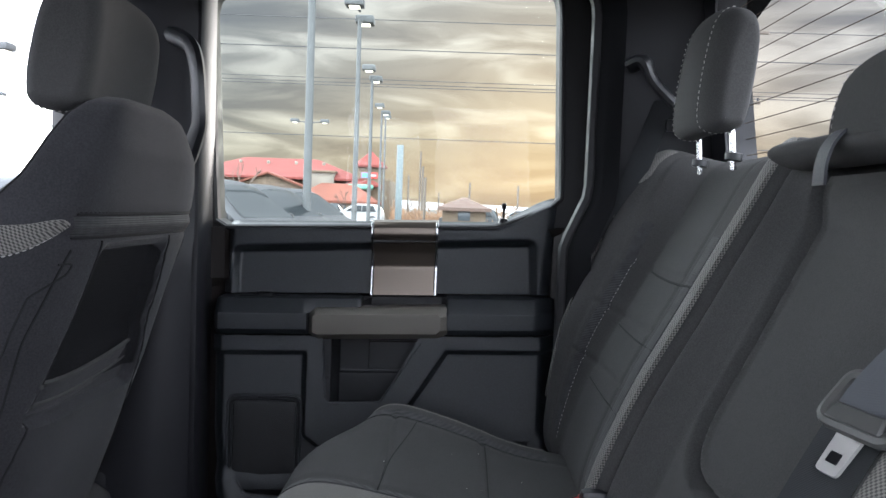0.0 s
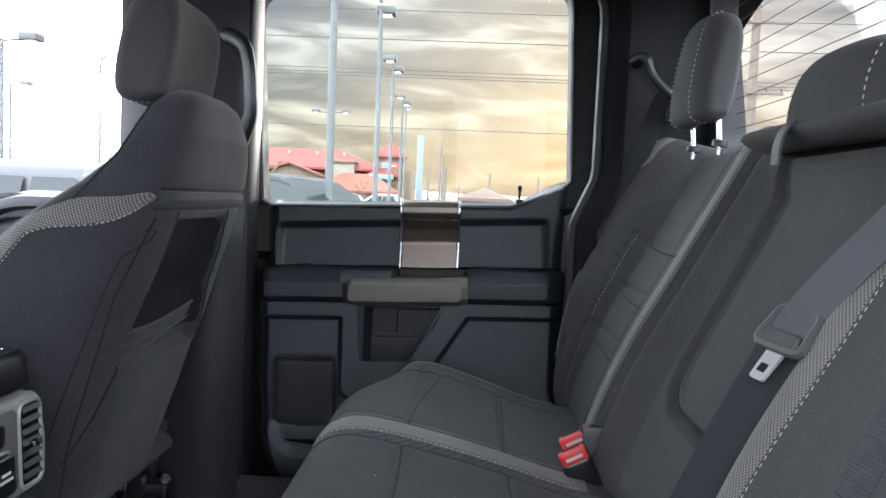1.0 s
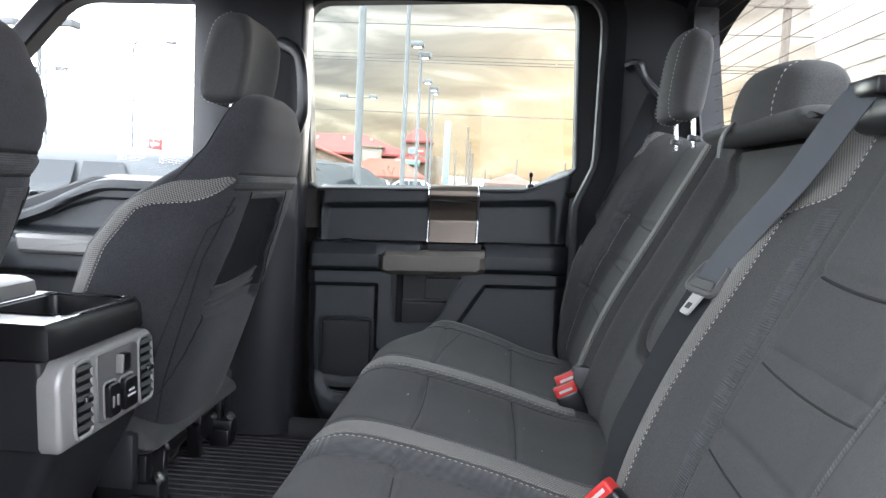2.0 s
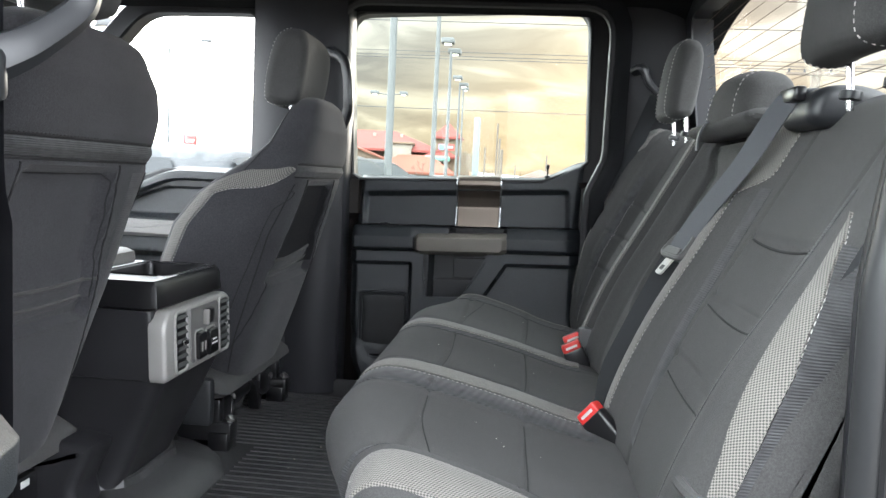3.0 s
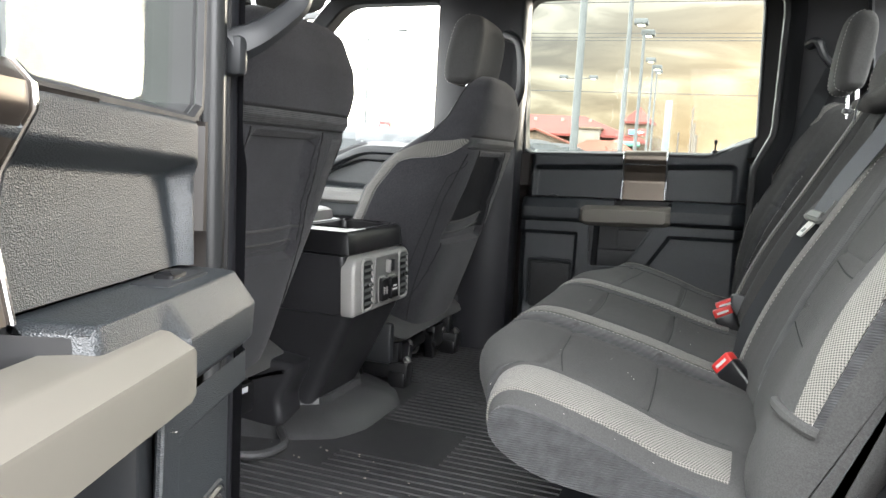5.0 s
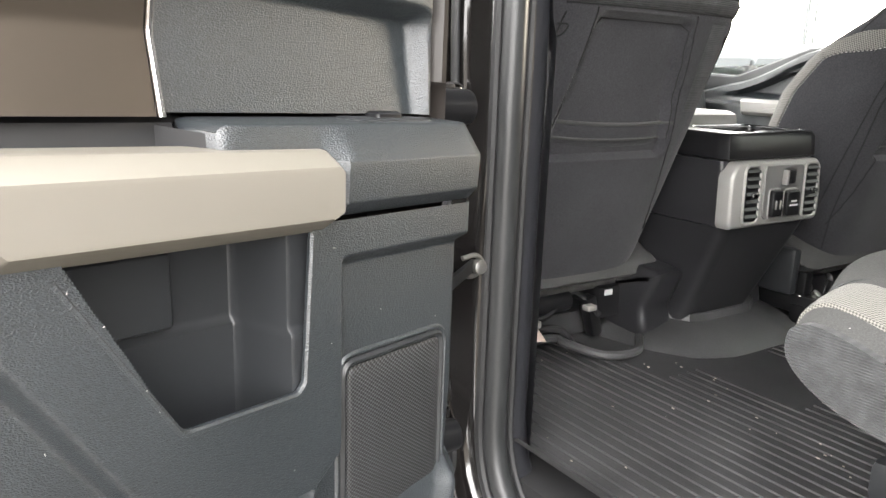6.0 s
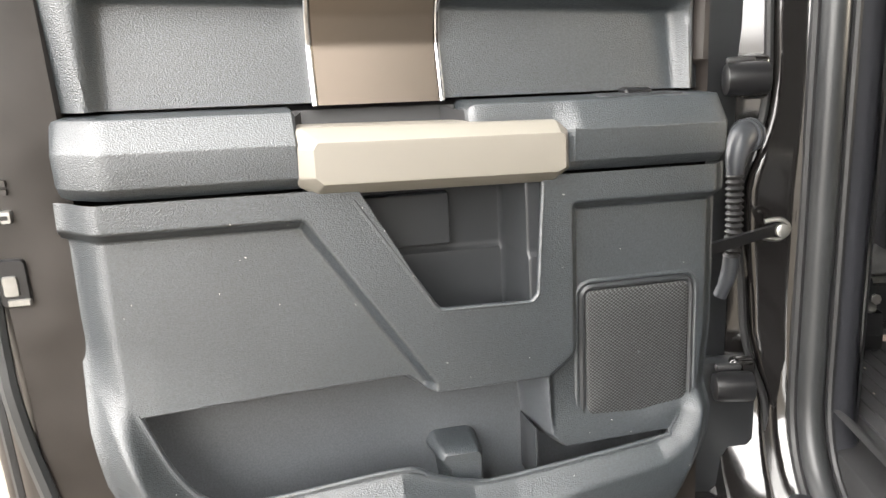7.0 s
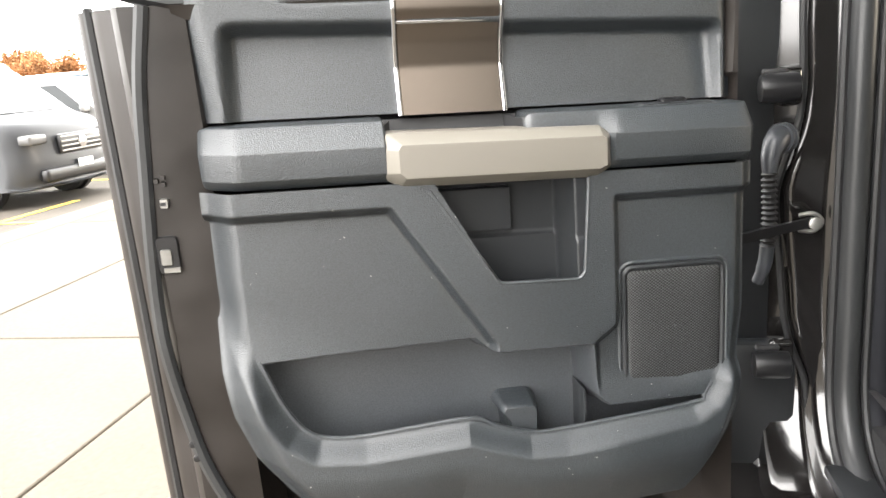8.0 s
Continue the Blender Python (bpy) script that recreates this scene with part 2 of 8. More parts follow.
PIPING = two_tone("grey_tweed_cloth", (0.055, 0.053, 0.049), (0.210, 0.201, 0.181), 210)
PIPING_DARK = two_tone("dark_tweed_cloth", (0.040, 0.039, 0.037), (0.20, 0.193, 0.178), 190)
THREAD = mat("light_grey_thread", (0.42, 0.41, 0.39), 0.8)
THREAD_DARK = mat("black_thread", (0.012, 0.012, 0.013), 0.9)
HEADLINER = mat("dark_headliner_felt", (0.014, 0.0145, 0.016), 0.97, grain=0.4, grain_scale=1500, tone=0.1, spec=0.1)
# one webbing in two copies: the first has light put in, the second shade
WEBBING = mat("lit_belt_webbing", (0.075, 0.080, 0.090), 0.50, grain=0.3, grain_scale=420, tone=0.06, kind="weave", spec=0.45)
WEBBING_SHADED = mat("shaded_belt_webbing", (0.018, 0.020, 0.022), 0.55, grain=0.3, grain_scale=420, tone=0.06, kind="weave", spec=0.35)
RED = mat("red_button_plastic", (0.62, 0.035, 0.030), 0.38, tone=0.05)
RUBBER = mat("black_rubber_seal", (0.016, 0.016, 0.017), 0.55, tone=0.15, tone_scale=20, rough_var=0.1)
SEAL_GREY = mat("grey_flocked_seal", (0.026, 0.027, 0.028), 0.38, tone=0.1, rough_var=0.08)
MAT_RUBBER = mat("black_floor_liner", (0.044, 0.044, 0.045), 0.45, grain=0.25, grain_scale=600, tone=0.3, tone_scale=9, fleck=0.15, rough_var=0.10)
CARPET = mat("black_carpet", (0.012, 0.012, 0.013), 1.0, grain=1.0, grain_scale=900, tone=0.2)
PAINT = mat("dark_metallic_paint", (0.008, 0.0072, 0.007), 0.15, tone=0.10, tone_scale=15, coat=1.0, rough_var=0.05)
PAINT_JAMB = mat("dusty_jamb_paint", (0.017, 0.0140, 0.0124), 0.42, metal=0.1, tone=0.35, tone_scale=14, coat=0.1, rough_var=0.12)
GRILLE = perforated("perforated_grille", (0.060, 0.063, 0.066), (0.002, 0.002, 0.002), 360)
GLASS_DOOR = glass("tinted_door_glass", (0.93, 0.965, 0.93))
GLASS_CLEAR = glass("clear_glass", (0.97, 0.98, 0.97))
GLASS_REAR = glass("rear_glass", (0.96, 0.97, 0.95))
DEFROST = mat("defroster_wire", (0.10, 0.07, 0.04), 0.6)
BLACK = mat("black_gloss_plastic", (0.010, 0.010, 0.011), 0.28, tone=0.1)
WHITE_INK = mat("white_printing", (0.6, 0.6, 0.6), 0.6)
CONCRETE = mat("pale_concrete", (0.072, 0.060, 0.045), 0.9, grain=0.5, grain_scale=60, tone=0.13, tone_scale=1.3, fleck=0.10)
ASPHALT = mat("worn_asphalt", (0.060, 0.051, 0.040), 0.92, grain=0.8, grain_scale=80, tone=0.2, tone_scale=0.8, fleck=0.2)
KERB = mat("kerb_concrete", (0.18, 0.15, 0.115), 0.9, grain=0.5, grain_scale=60, tone=0.15, tone_scale=2)
YELLOW = mat("yellow_road_paint", (0.62, 0.43, 0.06), 0.8, tone=0.2, tone_scale=6)

# ---------- geometry helpers ----------
ORIGIN = {}


def thing(name, base, label, category, group="", kind=""):
    """An Empty at the thing's base; its parts are given in world metres."""
    ob = new(name)
    ob.empty_display_size = 0.05
    ob.location = base
    ORIGIN[ob.name] = np.array(base, float)
    return tagged(ob, label, category, group, kind)


def origin_of(ob):
    while ob.parent:
        ob = ob.parent
    return ORIGIN.get(ob.name, np.zeros(3))


def to_mesh(name, geo, material, shift=None, smooth=True, auto=40):
    verts, faces = geo
    verts = np.asarray(verts, float)
    if shift is not None:
        verts = verts - shift
    me = bpy.data.meshes.new(name)
    me.from_pydata(verts.tolist(), [], [list(map(int, f)) for f in faces])
    bm = bmesh.new()
    bm.from_mesh(me)
    bmesh.ops.recalc_face_normals(bm, faces=bm.faces)
    if smooth:
        lim = radians(auto)
        for f in bm.faces:
            f.smooth = True
        for e in bm.edges:
            if len(e.link_faces) == 2 and e.calc_face_angle(0) > lim:
                e.smooth = False
    bm.to_mesh(me)
    bm.free()
    me.materials.append(material)
    return me


def part(name, geo, material, parent, label="", smooth=True, auto=40):
    ob = new(name, to_mesh(name, geo, material, origin_of(parent), smooth, auto))
    ob.parent = parent
    return tagged(ob, label)


def solid(name, geo, material, label, category="", group="", kind="", smooth=True, auto=40):
    """A top-level thing that is one mesh, its origin at the middle of its base."""
    v = np.asarray(geo[0], float)
    base = np.array([(v[:, 0].min() + v[:, 0].max()) / 2, (v[:, 1].min() + v[:, 1].max()) / 2, v[:, 2].min()])
    ob = new(name, to_mesh(name, geo, material, base, smooth, auto))
    ob.location = base
    ORIGIN[ob.name] = base
    return tagged(ob, label, category, group, kind)


def join(*geos):
    V, F, k = [], [], 0
    for v, f in geos:
        v = np.asarray(v, float)
        V.append(v)
        F += [[i + k for i in q] for q in f]
        k += len(v)
    return np.vstack(V), F


def moved(geo, m):
    v = np.asarray(geo[0], float)
    mm = np.array(m)
    return v @ mm[:3, :3].T + mm[:3, 3], geo[1]


def grid(P, wrap_u=False, wrap_v=False, cap_u=False):
    P = np.asarray(P, float)
    n, m = P.shape[:2]
    F = []
    for i in range(n if wrap_u else n - 1):
        a, b = i * m, ((i + 1) % n) * m
        for j in range(m if wrap_v else m - 1):
            k = (j + 1) % m
            F.append([a + j, a + k, b + k, b + j])
    if cap_u:
        F.append(list(range(m))[::-1])
        F.append([(n - 1) * m + j for j in range(m)])
    return P.reshape(-1, 3), F


def smooth01(x):
    x = np.clip(x, 0, 1)
    return x * x * (3 - 2 * x)


def catmull(pts, n):
    """n points evenly along a smooth open curve through pts."""
    p = np.asarray(pts, float)
    p = np.vstack([2 * p[0] - p[1], p, 2 * p[-1] - p[-2]])
    out = []
    for i in range(1, len(p) - 2):
        for t in np.linspace(0, 1, 16, endpoint=False):
            a, b, c, d = p[i - 1], p[i], p[i + 1], p[i + 2]
            out.append(0.5 * (2 * b + (c - a) * t + (2 * a - 5 * b + 4 * c - d) * t * t + (3 * b - a - 3 * c + d) * t ** 3))
    out.append(p[-2])
    return resample(np.array(out), n)


def resample(p, n):
    p = np.asarray(p, float)
    s = np.r_[0, np.cumsum(np.linalg.norm(np.diff(p, axis=0), axis=1))]
    q = np.linspace(0, s[-1], n)
    return np.stack([np.interp(q, s, p[:, k]) for k in range(p.shape[1])], 1)


def tube(pts, r, n=8, flat=1.0, closed=False, caps=True):
    """Round or flattened bar along pts; r may vary."""
    p = np.asarray(pts, float)
    r = np.broadcast_to(r, (len(p),))
    T = np.gradient(p, axis=0) if not closed else np.roll(p, -1, 0) - np.roll(p, 1, 0)
    T = T / np.maximum(np.linalg.norm(T, axis=1, keepdims=True), 1e-9)
    ref = np.array([0, 0, 1.0]) if abs(T[0][2]) < 0.9 else np.array([1.0, 0, 0])
    R = []
    for i, t in enumerate(T):
        a = ref - t * ref.dot(t)
        a /= np.linalg.norm(a)
        ref = a
        b = np.cross(t, a)
        R.append([p[i] + r[i] * (math.cos(w) * a + flat * math.sin(w) * b) for w in np.arange(n) * 2 * math.pi / n])
    return grid(R, wrap_u=closed, wrap_v=True, cap_u=caps and not closed)


def strap(pts, side, w, th=0.0025):
    """Flat webbing along pts: width w along the vector(s) side."""
    p = np.asarray(pts, float)
    s = np.broadcast_to(np.asarray(side, float), p.shape)
    s = s / np.linalg.norm(s, axis=1, keepdims=True)
    T = np.gradient(p, axis=0)
    T /= np.linalg.norm(T, axis=1, keepdims=True)
    nrm = np.cross(T, s)
    nrm /= np.linalg.norm(nrm, axis=1, keepdims=True)
    ring = [(-.5, -.5), (-.25, -.5), (.25, -.5), (.5, -.5), (.5, .5), (.25, .5), (-.25, .5), (-.5, .5)]
    P = [[p[i] + s[i] * w * a + nrm[i] * th * b for a, b in ring] for i in range(len(p))]
    return grid(P, wrap_v=True, cap_u=True)


def round_poly(pts, r, n=5):
    """Closed 2D polygon with rounded corners; r one radius or one a corner."""
    p = np.asarray(pts, float)
    N = len(p)
    r = np.broadcast_to(r, (N,))
    out = []
    for i in range(N):
        a, b, c = p[i - 1], p[i], p[(i + 1) % N]
        u, v = (a - b), (c - b)
        lu, lv = np.linalg.norm(u), np.linalg.norm(v)
        u, v = u / lu, v / lv
        ang = math.acos(np.clip(u.dot(v), -1, 1))
        d = min(r[i] / max(math.tan(ang / 2), 1e-3), 0.49 * lu, 0.49 * lv)
        if r[i] <= 0:
            out.append(b)
            continue
        s, e = b + u * d, b + v * d
        for t in np.linspace(0, 1, n + 1):
            out.append((1 - t) ** 2 * s + 2 * t * (1 - t) * b + t * t * e)
    return np.array(out)


def offset_poly(p, d):
    """Move a closed 2D outline outwards by d (either winding)."""
    p = np.asarray(p, float)
    t = np.roll(p, -1, 0) - np.roll(p, 1, 0)
    t /= np.maximum(np.linalg.norm(t, axis=1, keepdims=True), 1e-9)
    area = 0.5 * np.sum(p[:, 0] * np.roll(p[:, 1], -1) - p[:, 1] * np.roll(p[:, 0], -1))
    nrm = np.stack([t[:, 1], -t[:, 0]], 1) * (1 if area > 0 else -1)
    return p + nrm * np.asarray(d).reshape(-1, 1)


def stack(poly, levels, fn, cap0=True, cap1=True):
    """Loft a closed outline through (offset, depth) levels; fn(a, b, depth) gives the place."""
    R = []
    for off, d in levels:
        q = offset_poly(poly, off) if off else np.asarray(poly, float)
        R.append([fn(a, b, d) for a, b in q])
    g = grid(R, wrap_v=True)
    m = len(poly)
    F = g[1]
    if cap0:
        F.append(list(range(m)))
    if cap1:
        F.append([(len(levels) - 1) * m + j for j in range(m)])
    return g[0], F


def rbox(c, size, bev=0.005, seg=2, rot=None):
    """Box with rounded edges."""
    bm = bmesh.new()
    bmesh.ops.create_cube(bm, size=1)
    bmesh.ops.scale(bm, vec=size, verts=bm.verts)
    if bev:
        bmesh.ops.bevel(bm, geom=list(bm.edges), offset=min(bev, 0.45 * min(size)), segments=seg, profile=0.5, affect="EDGES")
    m = Matrix.Translation(c) @ (rot.to_4x4() if rot is not None else Matrix())
    bm.transform(m)
    bm.verts.index_update()
    v = np.array([x.co[:] for x in bm.verts])
    f = [[y.index for y in x.verts] for x in bm.faces]
    bm.free()
    return v, f


def disc(c, axis, r, depth, n=20, bev=0.15):
    """Short rounded cylinder along axis."""
    z = Vector(axis).normalized()
    q = z.to_track_quat("Z", "Y").to_matrix()
    a = np.arange(n) * 2 * math.pi / n
    rings = []
    for rr, h in ((r * (1 - bev), -depth / 2), (r, -depth / 2 + r * bev * .5), (r, depth / 2 - r * bev * .5), (r * (1 - bev), depth / 2)):
        rings.append([(np.array(q @ Vector((rr * math.cos(t), rr * math.sin(t), h))) + np.array(c)) for t in a])
    return grid(rings, wrap_v=True, cap_u=True)


def poly_sdf(U, Z, poly):
    """Signed distance to a closed polygon, negative inside."""
    p = np.asarray(poly, float)
    d = np.full(U.shape, 1e9)
    inside = np.zeros(U.shape, bool)
    for i in range(len(p)):
        a, b = p[i - 1], p[i]
        e = b - a
        t = np.clip(((U - a[0]) * e[0] + (Z - a[1]) * e[1]) / max(e.dot(e), 1e-12), 0, 1)
        d = np.minimum(d, np.hypot(U - a[0] - t * e[0], Z - a[1] - t * e[1]))
        cross = (a[1] > Z) != (b[1] > Z)
        with np.errstate(divide="ignore", invalid="ignore"):
            xi = a[0] + (Z - a[1]) * e[0] / (e[1] if abs(e[1]) > 1e-12 else 1e-12)
        inside ^= cross & (U < xi)
    return np.where(inside, -d, d)


def press(D, U, Z, poly, depth, soft, r=0.012):
    """Mould a region of a relief to a depth, with walls soft wide inside the outline."""
    w = smooth01(-poly_sdf(U, Z, round_poly(poly, r)) / soft)
    return D * (1 - w) + depth * w


def stitches(pts, up, dash=0.005, gap=0.003, r=0.0007):
    """A row of sewn stitches along a curve, sitting just proud of the cloth."""
    p = np.asarray(pts, float)
    L = np.linalg.norm(np.diff(p, axis=0), axis=1).sum()
    q = resample(p, max(4, int(L / 0.002)))
    k, out = 0, []
    s = np.r_[0, np.cumsum(np.linalg.norm(np.diff(q, axis=0), axis=1))]
    up = np.asarray(up, float)
    x = 0.0
    while x + dash < s[-1]:
        a = np.array([np.interp(x, s, q[:, i]) for i in range(3)])
        b = np.array([np.interp(x + dash, s, q[:, i]) for i in range(3)])
        t = (b - a) / np.linalg.norm(b - a)
        side = np.cross(t, up)
        side /= np.linalg.norm(side)
        n = np.cross(side, t)
        V = [a, a + side * r + t * r + n * r * .2, b + side * r - t * r + n * r * .2, b, b - side * r - t * r + n * r * .2, a - side * r + t * r + n * r * .2,
             a + t * dash * .3 + n * r * 1.3, b - t * dash * .3 + n * r * 1.3]
        F = [[0, 1, 6], [1, 2, 7, 6], [2, 3, 7], [3, 4, 7], [4, 5, 6, 7], [5, 0, 6]]
        out.append((V, F))
        x += dash + gap
    return join(*out)


def pillow(profile, y0, y1, r, ny=24, warp=None, nr=6, r1=None, flat=1.0):
    """A closed side profile (x, z), swept from y0 to y1, with rounded ends of radius r; warp(P) reshapes the points."""
    prof = np.asarray(profile, float)
    r1 = r if r1 is None else r1
    rows = [(y0 + r * (1 - math.cos(t)), -r * (1 - math.sin(t))) for t in np.linspace(0, math.pi / 2, nr, endpoint=False)]
    ys = [(y, 0.0) for y in np.linspace(y0 + r, y1 - r1, ny)]
    end = []
    for t in np.linspace(0, math.pi / 2, nr, endpoint=False):
        end.append((y1 - r1 * (1 - math.cos(t)), -r1 * (1 - math.sin(t))))
    R = []
    for y, off in rows + ys + end[::-1]:
        q = offset_poly(prof, off * flat) if off else prof
        R.append(np.stack([q[:, 0], np.full(len(q), y), q[:, 1]], 1))
    P = np.array(R)
    if warp is not None:
        P = warp(P)
    V, F = grid(P, wrap_v=True)
    # close both ends round a middle point
    n, m = P.shape[:2]
    V = np.vstack([V, P[0].mean(0), P[-1].mean(0)])
    for j in range(m):
        F.append([j, (j + 1) % m, n * m])
        F.append([(n - 1) * m + j, (n - 1) * m + (j + 1) % m, n * m + 1])
    return V, F


# ---------- rear doors: one moulding, built for both sides ----------
CENTRE = 0.745                      # centre line of the cab
FAR_Y, FAR_X = 1.554, -0.243        # far door: handle face and its front end
RAKE = 0.030                        # the truck stands slightly nose down
NEAR_O = np.array([-0.180, -0.386])
NEAR_A = radians(18.5)              # the open door lies this far from square to the cab


def far_door_place(u, z, d):
    return (FAR_X + u, FAR_Y - d, z + RAKE * (u - 0.135))


def near_door_place(u, z, d):
    return (NEAR_O[0] + u * math.sin(NEAR_A) + d * math.cos(NEAR_A), NEAR_O[1] - u * math.cos(NEAR_A) + d * math.sin(NEAR_A), z + RAKE * (u - 0.135))


REAR_EDGE = ([0.69, 0.738, 0.772, 0.825, 0.883, 0.944, 1.05, 1.18, 1.26, 1.45], [0.368, 0.405, 0.427, 0.460, 0.480, 0.488, 0.489, 0.485, 0.486, 0.505])
FRONT_EDGE = ([0.69, 0.727, 0.776, 0.841, 0.97, 1.18, 1.24, 1.45], [-0.130, -0.152, -0.168, -0.189, -0.201, -0.201, -0.196, -0.192])


def field(fn_edges, z0, z1, nu, nz, relief, place, ztop=None, keep=None):
    """A moulded sheet between the two side edges; relief(U, Z) gives its depth."""
    S, T = np.meshgrid(np.linspace(0, 1, nu), np.linspace(0, 1, nz), indexing="ij")
    Z = z0 + (z1 - z0) * T
    U = np.interp(Z, *fn_edges[0]) * (1 - S) + np.interp(Z, *fn_edges[1]) * S
    if ztop is not None:
        Z = z0 + (ztop(U) - z0) * T
    D = relief(U, Z)
    u, z, d = U.ravel(), Z.ravel(), D.ravel()
    x, y, zz = place(u, z, d)
    P = np.stack([np.broadcast_to(x, u.shape), np.broadcast_to(y, u.shape), zz], 1).reshape(nu, nz, 3)
    V, F = grid(P)
    if keep is None:
        return V, F
    # only the faces that the mask keeps
    q = np.array(F)
    F = q[keep(u[q].mean(1), z[q].mean(1))]
    used, F = np.unique(F, return_inverse=True)
    return V[used], F.reshape(-1, 4)


def upper_top(U):
    return 1.393 + 0.05 * smooth01((U - 0.345) / 0.14)


def edge_roll(U, Z, rear, front):
    """How far the moulding curls away towards its two side edges."""
    e, g = np.interp(Z, *REAR_EDGE) - U, U - np.interp(Z, *FRONT_EDGE)
    return -rear * smooth01((0.042 - e) / 0.042) - front * smooth01((0.022 - g) / 0.022)


def upper_relief(U, Z):
    top = upper_top(U)
    D = np.full(U.shape, -0.062) + edge_roll(U, Z, 0.020, 0.020)
    # one long hollow: deepest under its top edge, sweeping out to the armrest
    w = smooth01(-poly_sdf(U, Z, round_poly([(-0.184, 1.10), (-0.182, 1.346), (0.444, 1.361), (0.456, 1.10)], 0.026)) / 0.020)
    k = np.clip((Z - 1.24) / 0.105, 0, 1)
    D = D - w * (0.017 + 0.012 * k)
    roll = smooth01((Z - (top - 0.022)) / 0.022)
    return D - 0.040 * roll ** 2


def inlay_depth(Z):
    return np.interp(Z, [1.240, 1.27, 1.30, 1.33, 1.352, 1.366, 1.380, 1.392, 1.396], [-0.074, -0.080, -0.086, -0.080, -0.068, -0.060, -0.061, -0.072, -0.105])


# mouth of the map pocket: lower lip with a step, both ends swept up
MOUTH = [(0.452, 0.985), (0.441, 0.956), (0.432, 0.932), (0.418, 0.896), (0.400, 0.866), (0.376, 0.849), (0.322, 0.844), (0.187, 0.853), (0.153, 0.840), (0.107, 0.825), (0.059, 0.824), (-0.118, 0.841), (-0.136, 0.852), (-0.147, 0.872), (-0.153, 0.904), (-0.155, 0.95)]


# where the pocket is cut in, under the rear field, the strap and the front plate
POCKET = round_poly([(0.50, 0.953), (0.343, 0.957), (0.170, 0.961), (0.152, 0.945), (0.018, 0.945), (0.010, 0.868), (-0.004, 0.853), (-0.20, 0.855), (-0.20, 0.60), (0.50, 0.60)], 0.006, 3)


BOX = round_poly([(0.229, 1.20), (0.018, 1.20), (0.026, 1.040), (0.034, 1.031), (0.138, 1.033)], [0.004, 0.004, 0.006, 0.008, 0.012], 4)


def in_box(U, Z):
    return poly_sdf(U, Z, BOX) < 0


def box_relief(U, Z):
    """Inside of the box behind the handle: a stepped back wall, and a slanted wall at its front end."""
    D = -0.086 + 0.005 * smooth01((1.084 - Z) / 0.006)
    return D + 0.058 * smooth01((0.046 - U) / 0.012)


def in_pocket(U, Z, lip=0.0):
    return (poly_sdf(U, Z, MOUTH + [(-0.155, 1.3), (0.452, 1.3)]) < lip) & (poly_sdf(U, Z, POCKET) < 0)


def lower_relief(U, Z, deep=False):
    D = np.full(U.shape, -0.016)
    sd = poly_sdf(U, Z, MOUTH + [(-0.155, 1.3), (0.452, 1.3)])
    # rear field of the panel and the front plate, let in behind their borders
    D = press(D, U, Z, [(0.80, 1.141), (0.262, 1.141), (0.142, 0.955), (0.142, 0.60), (0.80, 0.60)], -0.034, 0.014, 0.012)
    D = press(D, U, Z, [(-0.010, 1.138), (-0.40, 1.138), (-0.40, 0.60), (0.020, 0.60), (0.020, 0.945), (-0.010, 0.968)], -0.032, 0.014, 0.010)
    # bolster under and beside the pocket: swells away from the lip, then turns under
    zb = np.interp(U, [-0.16, -0.10, 0.30, 0.42], [0.905, 0.90, 0.97, 1.03])
    soft = np.interp(U, [-0.12, 0.30], [0.035, 0.13])
    wb = smooth01((zb - Z) / soft)
    swell = np.interp(U, [-0.15, 0.0], [0.5, 1.0])
    B = -0.024 + 0.024 * swell * smooth01(sd / 0.028) - 0.045 * smooth01((sd - 0.045) / 0.13)
    D = D * (1 - wb) + B * wb
    if deep:
        # back wall of the map pocket, running on down behind the lip
        w = smooth01(-poly_sdf(U, Z, POCKET) / 0.016)
        D = D * (1 - w) - 0.088 * w
    return D + edge_roll(U, Z, 0.034, 0.016)


def ring_geo(inner, outer, d0, d1, place, bev=0.004):
    """A frame between two outlines of the same count, with thickness."""
    rows = []
    for poly, d in ((inner, d0), (inner, d1 - bev), (offset_poly(inner, bev), d1), (offset_poly(outer, -bev), d1), (outer, d1 - bev), (outer, d0)):
        rows.append([place(a, b, d) for a, b in poly])
    return grid(rows, wrap_u=True, wrap_v=True)


def door_outline():
    p = round_poly([(0.512, 1.40), (0.497, 0.585), (-0.185, 0.575), (-0.198, 1.40)], [0.002, 0.11, 0.07, 0.002], 10)
    return resample_closed(p, 150)


def resample_closed(p, n):
    q = resample(np.vstack([p, p[:1]]), n + 1)
    return q[:-1]


def seal_run():
    """The inner seal runs down the shut face, well clear of the trim, and round under it."""
    return catmull([(0.520, 1.38), (0.536, 1.29), (0.545, 1.19), (0.553, 1.09), (0.556, 1.01), (0.552, 0.95), (0.543, 0.89), (0.527, 0.81), (0.495, 0.735), (0.44, 0.680), (0.34, 0.645), (0.20, 0.63), (0.0, 0.62), (-0.15, 0.63)], 80)


def open_run(p):
    """The part of a door outline below the window."""
    return [q for q in p if q[1] < 1.385]


def window_outline(grow=0.0, reach=0.0):
    p = round_poly([(-0.190 - 0.6 * reach, 1.385), (-0.200 - reach, 1.852 + 0.5 * reach), (0.455 + 0.3 * reach, 1.862 + 0.5 * reach), (0.482, 1.435), (0.36, 1.388)], [0.02, 0.055, 0.06, 0.02, 0.08], 8)
    return offset_poly(resample_closed(p, 96), grow)


